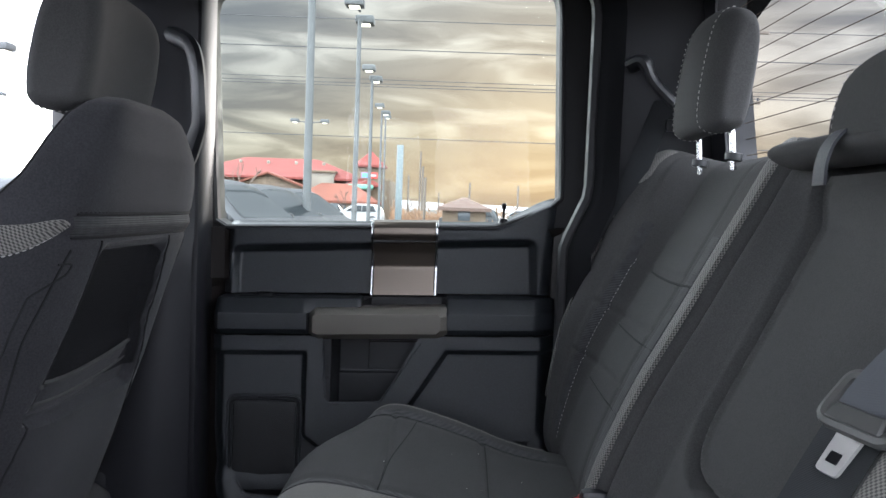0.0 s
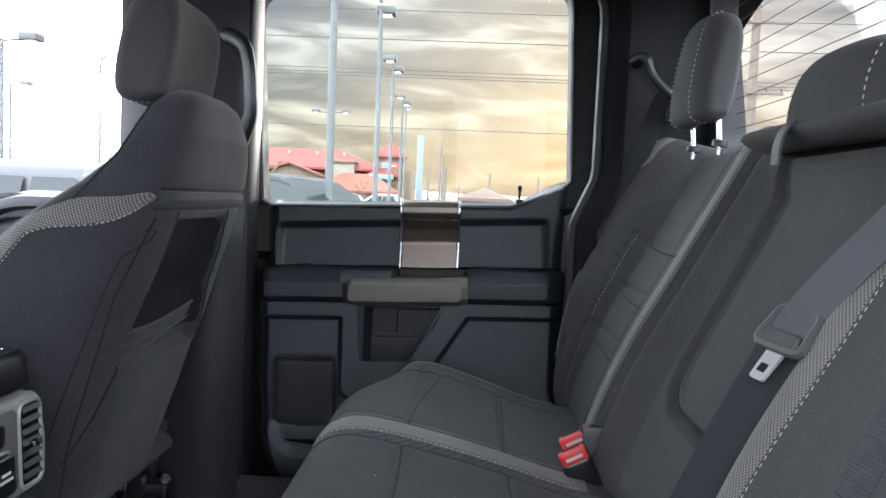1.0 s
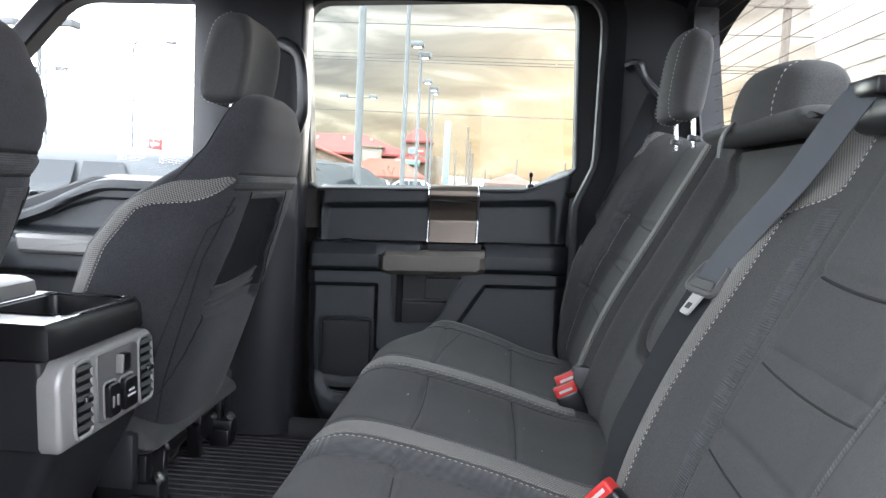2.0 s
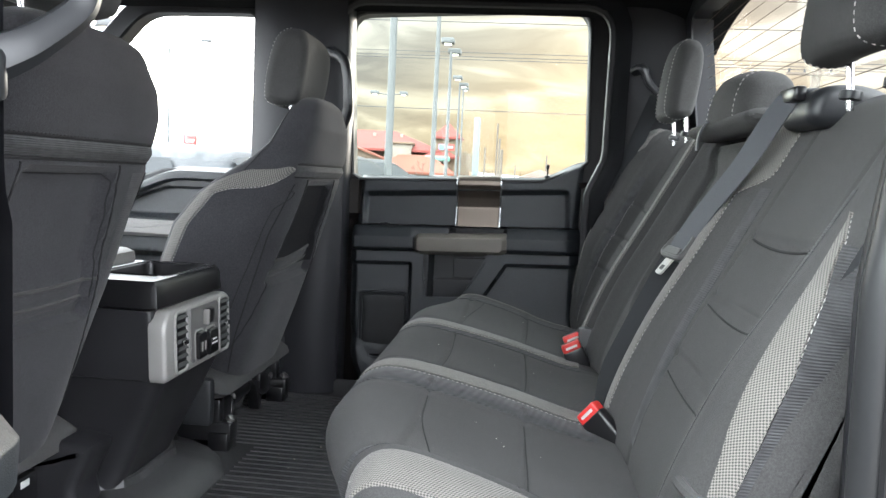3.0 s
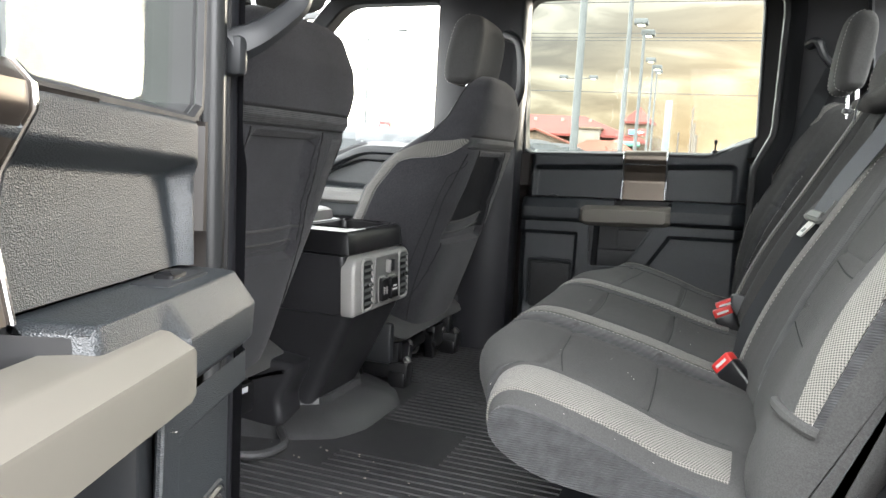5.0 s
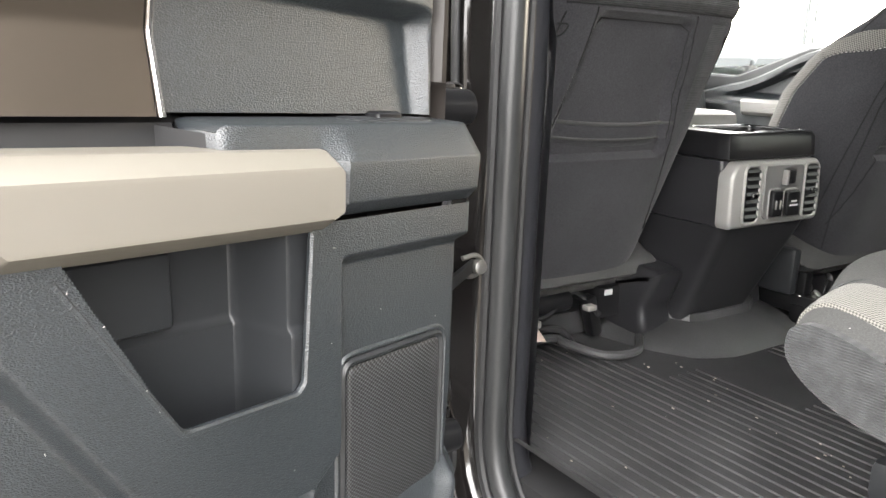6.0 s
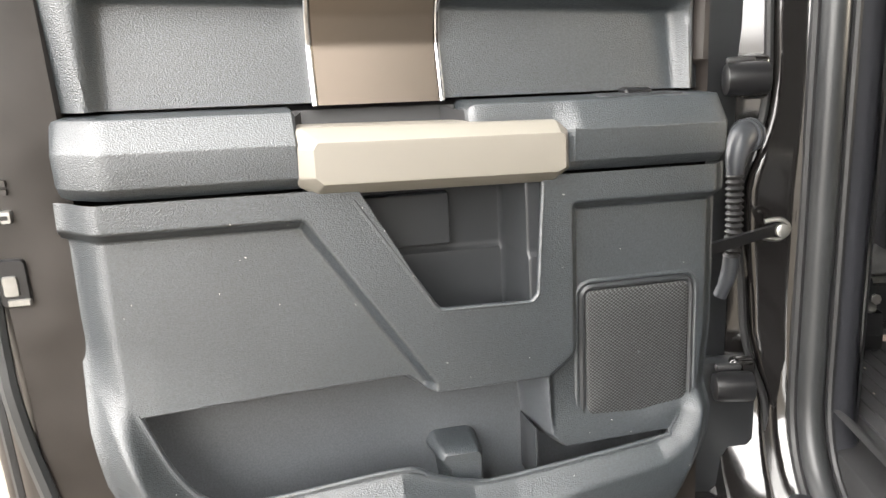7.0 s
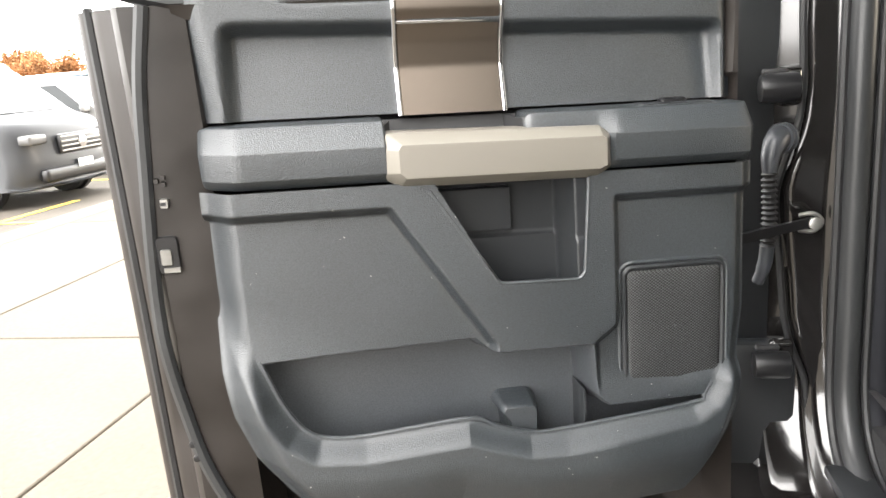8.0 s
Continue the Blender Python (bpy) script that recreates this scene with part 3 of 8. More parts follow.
def fan_dome(poly, d, place):
    """A sheet over a convex outline, turned back at its rim."""
    c = np.asarray(poly).mean(0)
    R = [[place(*(c + (q - c) * k), d + e) for q in poly] for k, e in ((1.0, -0.006), (1.0, 0.0), (0.985, 0.0012), (0.94, 0.0022), (0.6, 0.0028), (0.25, 0.003), (0.02, 0.003))]
    return grid(R, wrap_v=True)


def rear_door(place, base, label, front=-0.198):
    door = thing("rear_door", base, label, "car door", "rear doors")
    reach = 0.036 if front < -0.22 else 0.0      # the shut door has its full glass in view

    def add(name, geo, material, lab="", parent=None, auto=40):
        return part(name, geo, material, parent or door, lab, auto=auto)

    # sheet-metal shell
    out = door_outline()
    low_place = lambda u, z, d: place(max(u, front), min(z, 1.380), d - 0.06 * (-0.192 < u < 0))
    shell = stack(out, [(-0.060, -0.125), (-0.036, -0.068), (-0.004, -0.063), (0.036, -0.062), (0.044, -0.070), (0.050, -0.092), (0.064, -0.098), (0.074, -0.106), (0.078, -0.122), (0.092, -0.128), (0.100, -0.136), (0.102, -0.150), (0.092, -0.160)], low_place, cap0=False)
    body = add("door_shell", shell, PAINT_JAMB, "dark dusty painted metal door shell")
    add("weather_seal", tube([place(a, b, -0.062 + 0.002 * (b < 1.0)) for a, b in seal_run()], 0.0085, 8), SEAL_GREY, "grey rubber weather seal")
    add("outer_seal", tube([place(a, b, -0.126) for a, b in open_run(offset_poly(out, 0.084)) if a > 0.1], 0.006, 6), RUBBER, "thin black rubber seal")
    # latch, child lock and bolts on the shut face
    for nm, u, z, w, h, m, dd in (("latch_recess", 0.533, 1.092, 0.026, 0.046, BLACK, -0.0595), ("latch_claw", 0.535, 1.090, 0.014, 0.020, STEEL, -0.057), ("latch_plate", 0.530, 1.074, 0.020, 0.007, STEEL, -0.0565), ("child_lock", 0.528, 1.155, 0.010, 0.012, STEEL, -0.058)):
        p = round_poly([(u - w / 2, z - h / 2), (u + w / 2, z - h / 2), (u + w / 2, z + h / 2), (u - w / 2, z + h / 2)], min(w, h) * .25, 3)
        add(nm, stack(p, [(0, dd - 0.004), (0, dd + 0.0015), (-0.001, dd + 0.003)], place), m, "zinc-plated steel" if m is STEEL else "black opening")
    p = round_poly([(0.524, 1.151), (0.534, 1.151), (0.534, 1.159), (0.524, 1.159)], .003, 3)
    add("key_slot", stack(p, [(-0.002, -0.058), (-0.002, -0.0535)], place), BLACK)
    for i, (x, z) in enumerate(((0.526, 1.178), (0.526, 1.186), (0.534, 1.182))):
        p = round_poly([(x - .003, z - .003), (x + .003, z - .003), (x + .003, z + .003), (x - .003, z + .003)], .001, 2)
        add("embossed_mark", stack(p, [(0, -0.060), (-0.0005, -0.0572)], place), PAINT_JAMB)
    for u, z in ((0.540, 0.845), (0.537, 0.825), (0.505, 0.755)):
        c, ax = np.array(place(u, z, -0.060)), np.array(place(u, z, 1.0)) - np.array(place(u, z, 0.0))
        add("bolt", disc(c + ax * 0.004, ax, 0.0045, 0.008, 12), BLACK, "small black bolt")
    # upper trim, with its long hollow
    top = field((FRONT_EDGE, REAR_EDGE), 1.2455, 1.42, 190, 56, upper_relief, place, upper_top)
    add("upper_trim", top, PLASTIC, "dark grey grained upper panel with a long hollow")
    # metallic inlay between two chrome strips
    zz = np.linspace(1.243, 1.396, 40)
    for nm, u0, u1, lift, m, lab in (("inlay", 0.110, 0.235, 0.004, INLAY, "dark metallic inlay"), ("chrome_strip", 0.1045, 0.1095, 0.0065, CHROME, "bright chrome strip"), ("chrome_strip", 0.2355, 0.2405, 0.0065, CHROME, "bright chrome strip")):
        rows = []
        for uu, dl in ((u0, -0.012), (u0, lift - 0.001), (u0 + 0.0012, lift), ((u0 + u1) / 2, lift), (u1 - 0.0012, lift), (u1, lift - 0.001), (u1, -0.012)):
            rows.append([place(uu, z, float(inlay_depth(z)) + dl) for z in zz])
        add(nm, grid(rows), m, lab, auto=30)
    # the glint along the inlay's crease is put in as a chrome strip
    rows = [[place(u, 1.352 + a, float(inlay_depth(1.352 + a)) + 0.004 + b) for u in (0.110, 0.235)] for a, b in ((-0.002, 0.0), (-0.001, 0.0012), (0.001, 0.0012), (0.002, 0.0))]
    add("crease_glint", grid(rows), CHROME, "thin glint of the crease, put in as chrome")
    # armrest pad, in two runs either side of the grab cup
    prof = round_poly([(-0.085, 1.2425), (-0.030, 1.2405), (-0.009, 1.212), (-0.011, 1.180), (-0.022, 1.1685), (-0.085, 1.1685)], [0.002, 0.005, 0.005, 0.004, 0.004, 0.002], 3)
    for u0, u1 in ((0.262, 0.480), (-0.199, 0.092)):
        rows = []
        n = len(prof)
        for u, k in [(u0, 0.003), (u0 + 0.003, 0.0)] + [(u, 0) for u in np.linspace(u0 + 0.01, u1 - 0.012, 24)] + [(u1 - 0.008, 0.0005), (u1 - 0.003, 0.002), (u1, 0.006)]:
            # the rear end of the pad is cut back at a slant
            fall = 0.030 * np.clip((u - 0.436) / 0.044, 0, 1) + 0.012 * smooth01((-0.186 - u) / 0.013)
            q = offset_poly(prof, -k) if k else prof
            # by the handle the front face gives way to the handle's back
            cut = np.interp(u, [-0.012, -0.006], [0.0, 1.0]) if u1 < 0.2 else 0.0
            rows.append([place(u, b, min(a, -0.024) * cut + a * (1 - cut) - fall) for a, b in q])
        add("armrest", grid(rows, wrap_v=True, cap_u=True), PLASTIC, "dark grey grained armrest pad")
    # grab cup: back, floor and slanted ends behind the handle
    cup = grid([[place(u, z, d) for u in (0.075, 0.262)] for z, d in ((1.2430, -0.104), (1.238, -0.084), (1.190, -0.070), (1.184, -0.060), (1.184, -0.020), (1.172, -0.018))])
    ends = join(*[grid([[place(a, 1.237, -0.080), place(b, 1.232, -0.030)], [place(a, 1.18, -0.075), place(b, 1.18, -0.026)]]) for a, b in ((0.108, 0.086), (0.252, 0.266))])
    add("grab_cup", join(cup, ends), RUBBER, "black grab cup")
    # pull handle: a bar with slanted edges all round its flat face
    outer = round_poly([(0.277, 1.208), (0.277, 1.178), (0.250, 1.161), (0.008, 1.159), (-0.011, 1.172), (-0.011, 1.211), (0.003, 1.222), (0.262, 1.2265)], [0.004, 0.006, 0.012, 0.006, 0.003, 0.003, 0.006, 0.012], 4)
    face = round_poly([(0.250, 1.207), (0.250, 1.181), (0.243, 1.174), (0.010, 1.172), (0.001, 1.176), (0.001, 1.207), (0.006, 1.211), (0.246, 1.213)], 0.003, 4)
    rows = []
    for k, d in ((0.0, -0.060), (0.0, -0.024), (0.03, -0.0205), (0.10, -0.0180), (0.90, -0.0020), (0.97, -0.0006), (1.0, 0.0)):
        rows.append([place(*(o * (1 - k) + q * k), d) for o, q in zip(outer, face)])
    rows.append([place(*(q * 0.9 + np.array((0.125, 1.192)) * 0.1), 0.0004) for q in face])
    add("pull_handle", grid(rows, wrap_v=True, cap_u=True), SILVER, "satin beige-grey pull handle", auto=20)
    # window switch on the pad
    sw = round_poly([(-0.160, 0), (-0.060, 0), (-0.060, 0.032), (-0.160, 0.032)], 0.006, 3)
    lift = lambda a, b, h: place(a, 1.2405 + h, -0.078 + b)
    add("switch_plate", stack(sw, [(0, -0.004), (0, 0.0015), (-0.002, 0.003)], lift), PLASTIC_SMOOTH, "black window switch plate")
    sk = round_poly([(-0.125, 0.007), (-0.092, 0.007), (-0.092, 0.025), (-0.125, 0.025)], 0.004, 3)
    add("window_switch", stack(sk, [(0, 0.0), (0, 0.006), (-0.004, 0.0085)], lift), BLACK, "black window switch")
    # lower trim with strap, boxes and map pocket
    low = field((FRONT_EDGE, REAR_EDGE), 0.700, 1.1665, 460, 350, lower_relief, place, keep=lambda u, z: ~in_pocket(u, z) & ~in_box(u, z))
    add("lower_trim", low, PLASTIC, "dark grey grained lower panel with map pocket")
    liner = field((FRONT_EDGE, REAR_EDGE), 0.700, 1.1665, 460, 350, lambda u, z: lower_relief(u, z, True), place, keep=lambda u, z: in_pocket(u, z, 0.07))
    add("pocket_liner", liner, LINER_PLASTIC, "fine-grained inside of the map pocket, light put into its grey")
    back = field(((np.array([0.9, 1.2]), np.array([0.0095, 0.0095])), (np.array([0.9, 1.2]), np.array([0.262, 0.262]))), 0.995, 1.172, 130, 60, box_relief, place)
    add("box_liner", back, PLASTIC_SMOOTH, "smooth black inside of the handle box")
    rim = resample(np.array([(0.018, 1.160)] + [tuple(q) for q in BOX if q[1] < 1.1] + [(0.2155, 1.155)]), 80)
    add("box_rim", tube([place(a, b, float(d) - 0.0026) for (a, b), d in zip(rim, lower_relief(rim[:, 0], rim[:, 1]))], 0.0034, 8), PLASTIC, "rounded rim of the handle box")
    edge = catmull(MOUTH[1:-2], 90)
    dep = lower_relief(edge[:, 0], edge[:, 1])
    add("pocket_lip", tube([place(a, b, float(d) - 0.0028) for (a, b), d in zip(edge, dep)], 0.0036, 8), PLASTIC, "rounded lip of the map pocket")
    cov = round_poly([(0.106, 1.090), (0.182, 1.090), (0.216, 1.147), (0.106, 1.147)], 0.003, 2)
    add("box_cover", stack(cov, [(0, -0.088), (0, -0.072), (-0.0015, -0.0705)], place), PLASTIC_SMOOTH, "black cover flap in the handle box")
    fin = round_poly([(0.092, 0.785), (0.124, 0.785), (0.131, 0.836), (0.140, 0.849), (0.136, 0.858), (0.096, 0.858), (0.090, 0.851)], 0.006, 3)
    add("pocket_rib", stack(fin, [(0.006, -0.092), (0.002, -0.060), (0, -0.042), (-0.003, -0.038)], place), PLASTIC, "moulded rib inside the map pocket")
    div = round_poly([(0.024, 0.800), (0.0275, 0.800), (0.0275, 0.872), (0.024, 0.870)], 0.001, 2)
    add("pocket_divider", stack(div, [(0, -0.090), (0, -0.040), (-0.0005, -0.039)], place), PLASTIC_SMOOTH)
    # loudspeaker
    sp = round_poly([(-0.168, 0.868), (-0.025, 0.868), (-0.025, 1.040), (-0.168, 1.040)], 0.018, 5)
    add("speaker_surround", ring_geo(sp, offset_poly(sp, 0.006), -0.040, -0.0300, place, 0.002), PLASTIC, "raised edge round the speaker")
    spk = add("speaker_frame", ring_geo(offset_poly(sp, -0.007), sp, -0.040, -0.0285, place, 0.0025), PLASTIC_SMOOTH, "black speaker frame")
    add("speaker_grille", fan_dome(offset_poly(sp, -0.008), -0.0305, place), GRILLE, "black perforated speaker grille", parent=spk)
    # window frame, pane, belt seal
    add("window_frame", ring_geo(window_outline(0.0, reach), np.maximum(window_outline(0.085, reach), (front - 0.004 - reach, 1.376)), -0.130, -0.070, place, 0.006), RUBBER, "black upper door frame")
    add("frame_seal", tube([place(a, b, -0.071) for a, b in window_outline(0.006, reach)], 0.006, 6, closed=True), RUBBER)
    pane = add("window_pane", stack(window_outline(0.012, reach), [(0, -0.098), (0, -0.094)], place), GLASS_DOOR, "lightly tinted window pane")
    pane.visible_shadow = False
    # lock knob
    kp = np.array(place(0.372, 1.396, -0.078))
    add("lock_knob", join(tube([kp + (0, 0, h) for h in (-0.01, 0.0, 0.004, 0.006, 0.022, 0.025, 0.034, 0.036)], [0.010, 0.010, 0.008, 0.0026, 0.0026, 0.005, 0.005, 0.003], 10)), BLACK, "small black lock knob")
    return door


far_door = rear_door(far_door_place, (0.0, 1.62, 0.70), "closed black rear truck door, grey pull handle and window", -0.245)
near_door = rear_door(near_door_place, (*near_door_place(0.15, 0, -0.05)[:2], 0.70), "open black rear truck door with grey pull handle and map pocket")

# lint and dust flecks caught on the open door
rng = random.Random(17)
flecks = []
for _ in range(60):
    u, z = rng.uniform(-0.16, 0.44), rng.uniform(0.76, 1.15)
    if bool(in_pocket(np.array([u]), np.array([z]), 0.004)[0]) or bool(in_box(np.array([u]), np.array([z]))[0]):
        continue
    d = float(lower_relief(np.array([u]), np.array([z]))[0])
    sz, an = rng.uniform(0.0003, 0.0007), rng.uniform(0, math.pi)
    flecks.append(moved(rbox((0, 0, 0), (sz * 0.5, sz, sz * rng.uniform(1, 5)), 0), Matrix.Translation(near_door_place(u, z, d + 0.0004)) @ Matrix.Rotation(-NEAR_A, 4, "Z") @ Matrix.Rotation(an, 4, "X")))
tagged(solid("door_lint", join(*flecks), mat("pale_lint", (0.55, 0.53, 0.50), 0.95), "pale lint flecks on the open door panel", "lint"), kind="stuff")

# hinges, check strap and cable boot between the open door and the pillar
for z in (1.237, 0.822):
    hinge = part("hinge", tube([(-0.404, y, z) for y in (-0.170, -0.168, -0.155, -0.124, -0.118, -0.116)], [0.012, 0.019, 0.021, 0.021, 0.020, 0.014], 20), BLACK, near_door, "black painted steel hinge barrel")
    part("hinge_plate", rbox((-0.440, -0.122, z), (0.020, 0.036, 0.056), 0.008, 3), PAINT, hinge)
    part("hinge_tab", rbox((-0.420, -0.146, z + 0.022), (0.012, 0.036, 0.010), 0.004, 2), RUBBER, hinge)
check = thing("check_strap", (-0.40, -0.14, 1.05), "black door check strap with a steel pin", "door check")
a, b = np.array(near_door_place(-0.20, 1.050, -0.075)), np.array((-0.420, -0.088, 1.040))
part("strap_arm", strap(resample([a, b], 6), (0, 0, 1), 0.014, 0.006), BLACK, check, "black strap arm")
part("pivot_pin", disc(b + (0.012, 0, 0), (1, 0, 0.1), 0.009, 0.012, 14), STEEL, check, "steel pivot pin")
part("pivot_bracket", tube(catmull([b + (0.004, -0.020, 0.011), b + (0.004, 0.0, 0.013), b + (0.004, 0.012, 0.0), b + (0.004, 0.0, -0.013), b + (0.004, -0.020, -0.011)], 20), 0.0035, 8), STEEL, check, "bent steel bracket")
BOOT_GREY = mat("worn_grey_rubber", (0.038, 0.041, 0.047), 0.42, tone=0.2, tone_scale=30, rough_var=0.1)
boot = thing("cable_boot", (-0.38, -0.17, 1.0), "corrugated black rubber cable boot between door and pillar", "cable boot")
elbow = catmull([(-0.432, -0.128, 1.166), (-0.420, -0.137, 1.166), (-0.408, -0.146, 1.158), (-0.400, -0.153, 1.140), (-0.396, -0.155, 1.116)], 16)
part("boot_elbow", tube(elbow, np.interp(np.arange(16), [0, 6, 11, 15], [0.019, 0.017, 0.0130, 0.0100]), 14), BOOT_GREY, boot, "grey moulded elbow")
for k in (0.0, 1.0):
    c = np.array((-0.420 - 0.008 * k, -0.137 + 0.007 * k, 1.164))
    part("boot_collar", tube([c, c + (-0.003, 0.003, 0)], 0.0225, 16), BOOT_GREY, boot, "ribbed grey collar")
hose = catmull([(-0.396, -0.155, 1.119), (-0.395, -0.1545, 1.09), (-0.395, -0.1535, 1.05), (-0.396, -0.155, 1.012)], 120)
part("boot_hose", tube(hose, 0.0100 + 0.0018 * np.sin(np.arange(120) * 2 * math.pi / 9.0), 14), RUBBER, boot)
part("boot_tail", tube(catmull([(-0.396, -0.155, 1.014), (-0.397, -0.157, 0.99), (-0.399, -0.161, 0.972), (-0.403, -0.166, 0.955)], 12), [0.0105] * 8 + [0.009] * 4, 12), BOOT_GREY, boot)

# ---------- cab structure ----------


def structure(name, geo, material, label, category, smooth=True, auto=40):
    return solid(name, geo, material, label, category, kind="structure", smooth=smooth, auto=auto)


def xz(a, b, d):
    return (a, d, b)


FLOOR_Z = 0.725
structure("cab_floor", rbox((-0.45, CENTRE + 0.035, FLOOR_Z - 0.05), (2.5, 1.55, 0.08), 0.01), CARPET, "black carpeted cab floor under the rubber liners", "floor")

# headliner, arched to the rails
xs, ys = np.linspace(-1.75, 0.575, 40), np.linspace(-0.10, 1.59, 50)
X, Y = np.meshgrid(xs, ys, indexing="ij")
E2 = np.abs((Y - CENTRE) / 0.845)
Zr = 1.955 - 0.075 * E2 ** 5 - 0.020 * E2 ** 2 - 0.10 * smooth01((X - 0.30) / 0.30) ** 1.5 - 0.02 * smooth01((-1.0 - X) / 0.7)
lower = grid(np.stack([X, Y, Zr], 2))
upper = grid(np.stack([X, Y, Zr + 0.06], 2))
structure("ceiling", join(lower, upper), HEADLINER, "dark felt headliner", "ceiling")
structure("roof_skin", grid(np.stack([X * 1.02, CENTRE + (Y - CENTRE) * 1.06, Zr + 0.075], 2)), PAINT, "black painted roof panel", "roof")

# near-side body: frame round the rear door opening
OPEN = resample_closed(round_poly([(-0.438, 0.650), (-0.444, 1.872), (0.348, 1.868), (0.372, 1.43), (0.357, 1.31), (0.362, 1.10), (0.356, 0.650)], [0.16, 0.09, 0.09, 0.12, 0.12, 0.3, 0.14], 10), 170)
near_frame = thing("door_opening_frame", (-0.07, -0.16, 0.68), "dark painted body frame round the open doorway", "door frame", kind="structure")
part("trim_lip", stack(OPEN, [(0.050, 0.012), (0.016, 0.004), (0.004, -0.008), (0.000, -0.024), (0.002, -0.046)], xz, False, False), PLASTIC_PILLAR, near_frame, "dark grey plastic trim lip")
part("door_seal", tube([(a, -0.066, b) for a, b in offset_poly(OPEN, 0.004)], 0.019, 10, closed=True), SEAL_GREY, near_frame, "grey-black bulb seal")
part("seal_bead", tube([(a, -0.040, b) for a, b in offset_poly(OPEN, 0.000)], 0.006, 8, closed=True), RUBBER, near_frame)
part("seal_lip", tube([(a, -0.089, b) for a, b in offset_poly(OPEN, 0.007)], 0.007, 8, closed=True), RUBBER, near_frame)
part("painted_flange", stack(OPEN, [(0.010, -0.085), (0.012, -0.104), (0.020, -0.114), (0.036, -0.120), (0.042, -0.130), (0.044, -0.172), (0.052, -0.182), (0.082, -0.188), (0.090, -0.198), (0.092, -0.248), (0.100, -0.262), (0.125, -0.268)], xz, False, False), PAINT, near_frame, "glossy dark painted flange")
# dusty bead of sealer down the flange
part("sealer_bead", tube([(a, -0.121, b) for a, b in offset_poly(OPEN, 0.038)], 0.0022, 5, closed=True), PAINT_JAMB, near_frame, "brownish bead of seam sealer")

Zj, Sj = np.meshgrid(np.linspace(0.70, 1.90, 60), np.linspace(0, 1, 14), indexing="ij")
JAMB_EDGE = ([0.666, 0.779, 0.827, 0.883, 0.984, 1.03, 1.092, 1.127, 1.177, 1.237, 1.32, 1.90], [-0.102, -0.118, -0.137, -0.151, -0.160, -0.165, -0.167, -0.155, -0.139, -0.133, -0.137, -0.14])
Yj = -0.086 * (1 - Sj) + np.interp(Zj, *JAMB_EDGE) * Sj
Xj = -0.4435 - 0.006 * smooth01((Sj - 0.10) / 0.1) - 0.004 * np.sin(Zj * 9.0) * Sj - 0.030 * smooth01((Sj - 0.90) / 0.10)
part("jamb_panel", grid(np.stack([Xj, Yj, Zj], 2)), PAINT, near_frame, "glossy black painted jamb with dust specks")
part("jamb_seal", tube(catmull([(-0.462, float(np.interp(z, *JAMB_EDGE)) - 0.005, z) for z in np.linspace(0.68, 1.88, 25)], 90), 0.0055, 8), RUBBER, near_frame, "black rubber edge seal")

# black panels added for the gap's shade, hiding bright reflections in the flange
part("hinge_gap_shade", join(rbox((-0.500, -0.235, 1.24), (0.030, 0.150, 1.32), 0.008), rbox((-0.478, -0.218, 0.70), (0.040, 0.170, 0.27), 0.012)), PLASTIC_SMOOTH, near_frame, "black panels added for the shade of the hinge gap")

near_frame.location.y += 0.042

striker = thing("door_striker", (0.36, -0.15, 1.06), "steel door striker on the rear jamb", "door striker")
part("striker_plate", rbox((0.361, -0.150, 1.085), (0.006, 0.045, 0.060), 0.003), STEEL, striker)
part("striker_loop", tube(catmull([(0.360, -0.165, 1.085), (0.330, -0.165, 1.083), (0.322, -0.150, 1.083), (0.330, -0.135, 1.083), (0.360, -0.135, 1.085)], 20), 0.0055, 8), STEEL, striker)

# outer skins of the near side, fore and aft of the doorway
structure("body_side_rear", join(rbox((0.60, -0.245, 1.02), (0.34, 0.05, 0.75), 0.02), rbox((0.60, -0.205, 1.62), (0.34, 0.05, 0.46), 0.02)), PAINT, "black painted cab corner", "body panel")
structure("sill_near", rbox((-0.45, -0.16, 0.575), (2.4, 0.18, 0.10), 0.02), PAINT, "black painted door sill", "sill")

# B pillar on each side: trim moulding inside
def pillar_b(side):
    s = 1 if side == "far" else -1
    y_in = CENTRE + s * 0.765
    xs = np.linspace(-0.735, -0.462, 26)
    zs = np.linspace(0.74, 1.93, 40)
    X, Z = np.meshgrid(xs, zs, indexing="ij")
    t = (X + 0.598) / 0.137
    dep = 0.035 * (1 - np.abs(t) ** 3)
    Yv = y_in - s * dep
    Yv = Yv - s * 0.012 * smooth01((1.36 - Z) / 0.03)
    g1 = grid(np.stack([X, Yv, Z], 2))
    g2 = rbox((-0.64 if s < 0 else -0.598, CENTRE + s * 0.84, 1.33), (0.19 if s < 0 else 0.27, 0.10, 1.2), 0.01)
    if s < 0:
        return moved(join(g1, g2), Matrix.Translation((0.030, 0.045, 0)))
    return join(g1, g2)


structure("pillar_b_far", pillar_b("far"), PLASTIC_PILLAR, "dark grey pillar trim between the passenger doors", "pillar trim")
structure("pillar_b_near", pillar_b("near"), PLASTIC_PILLAR, "dark grey pillar trim beside the open doorway", "pillar trim")

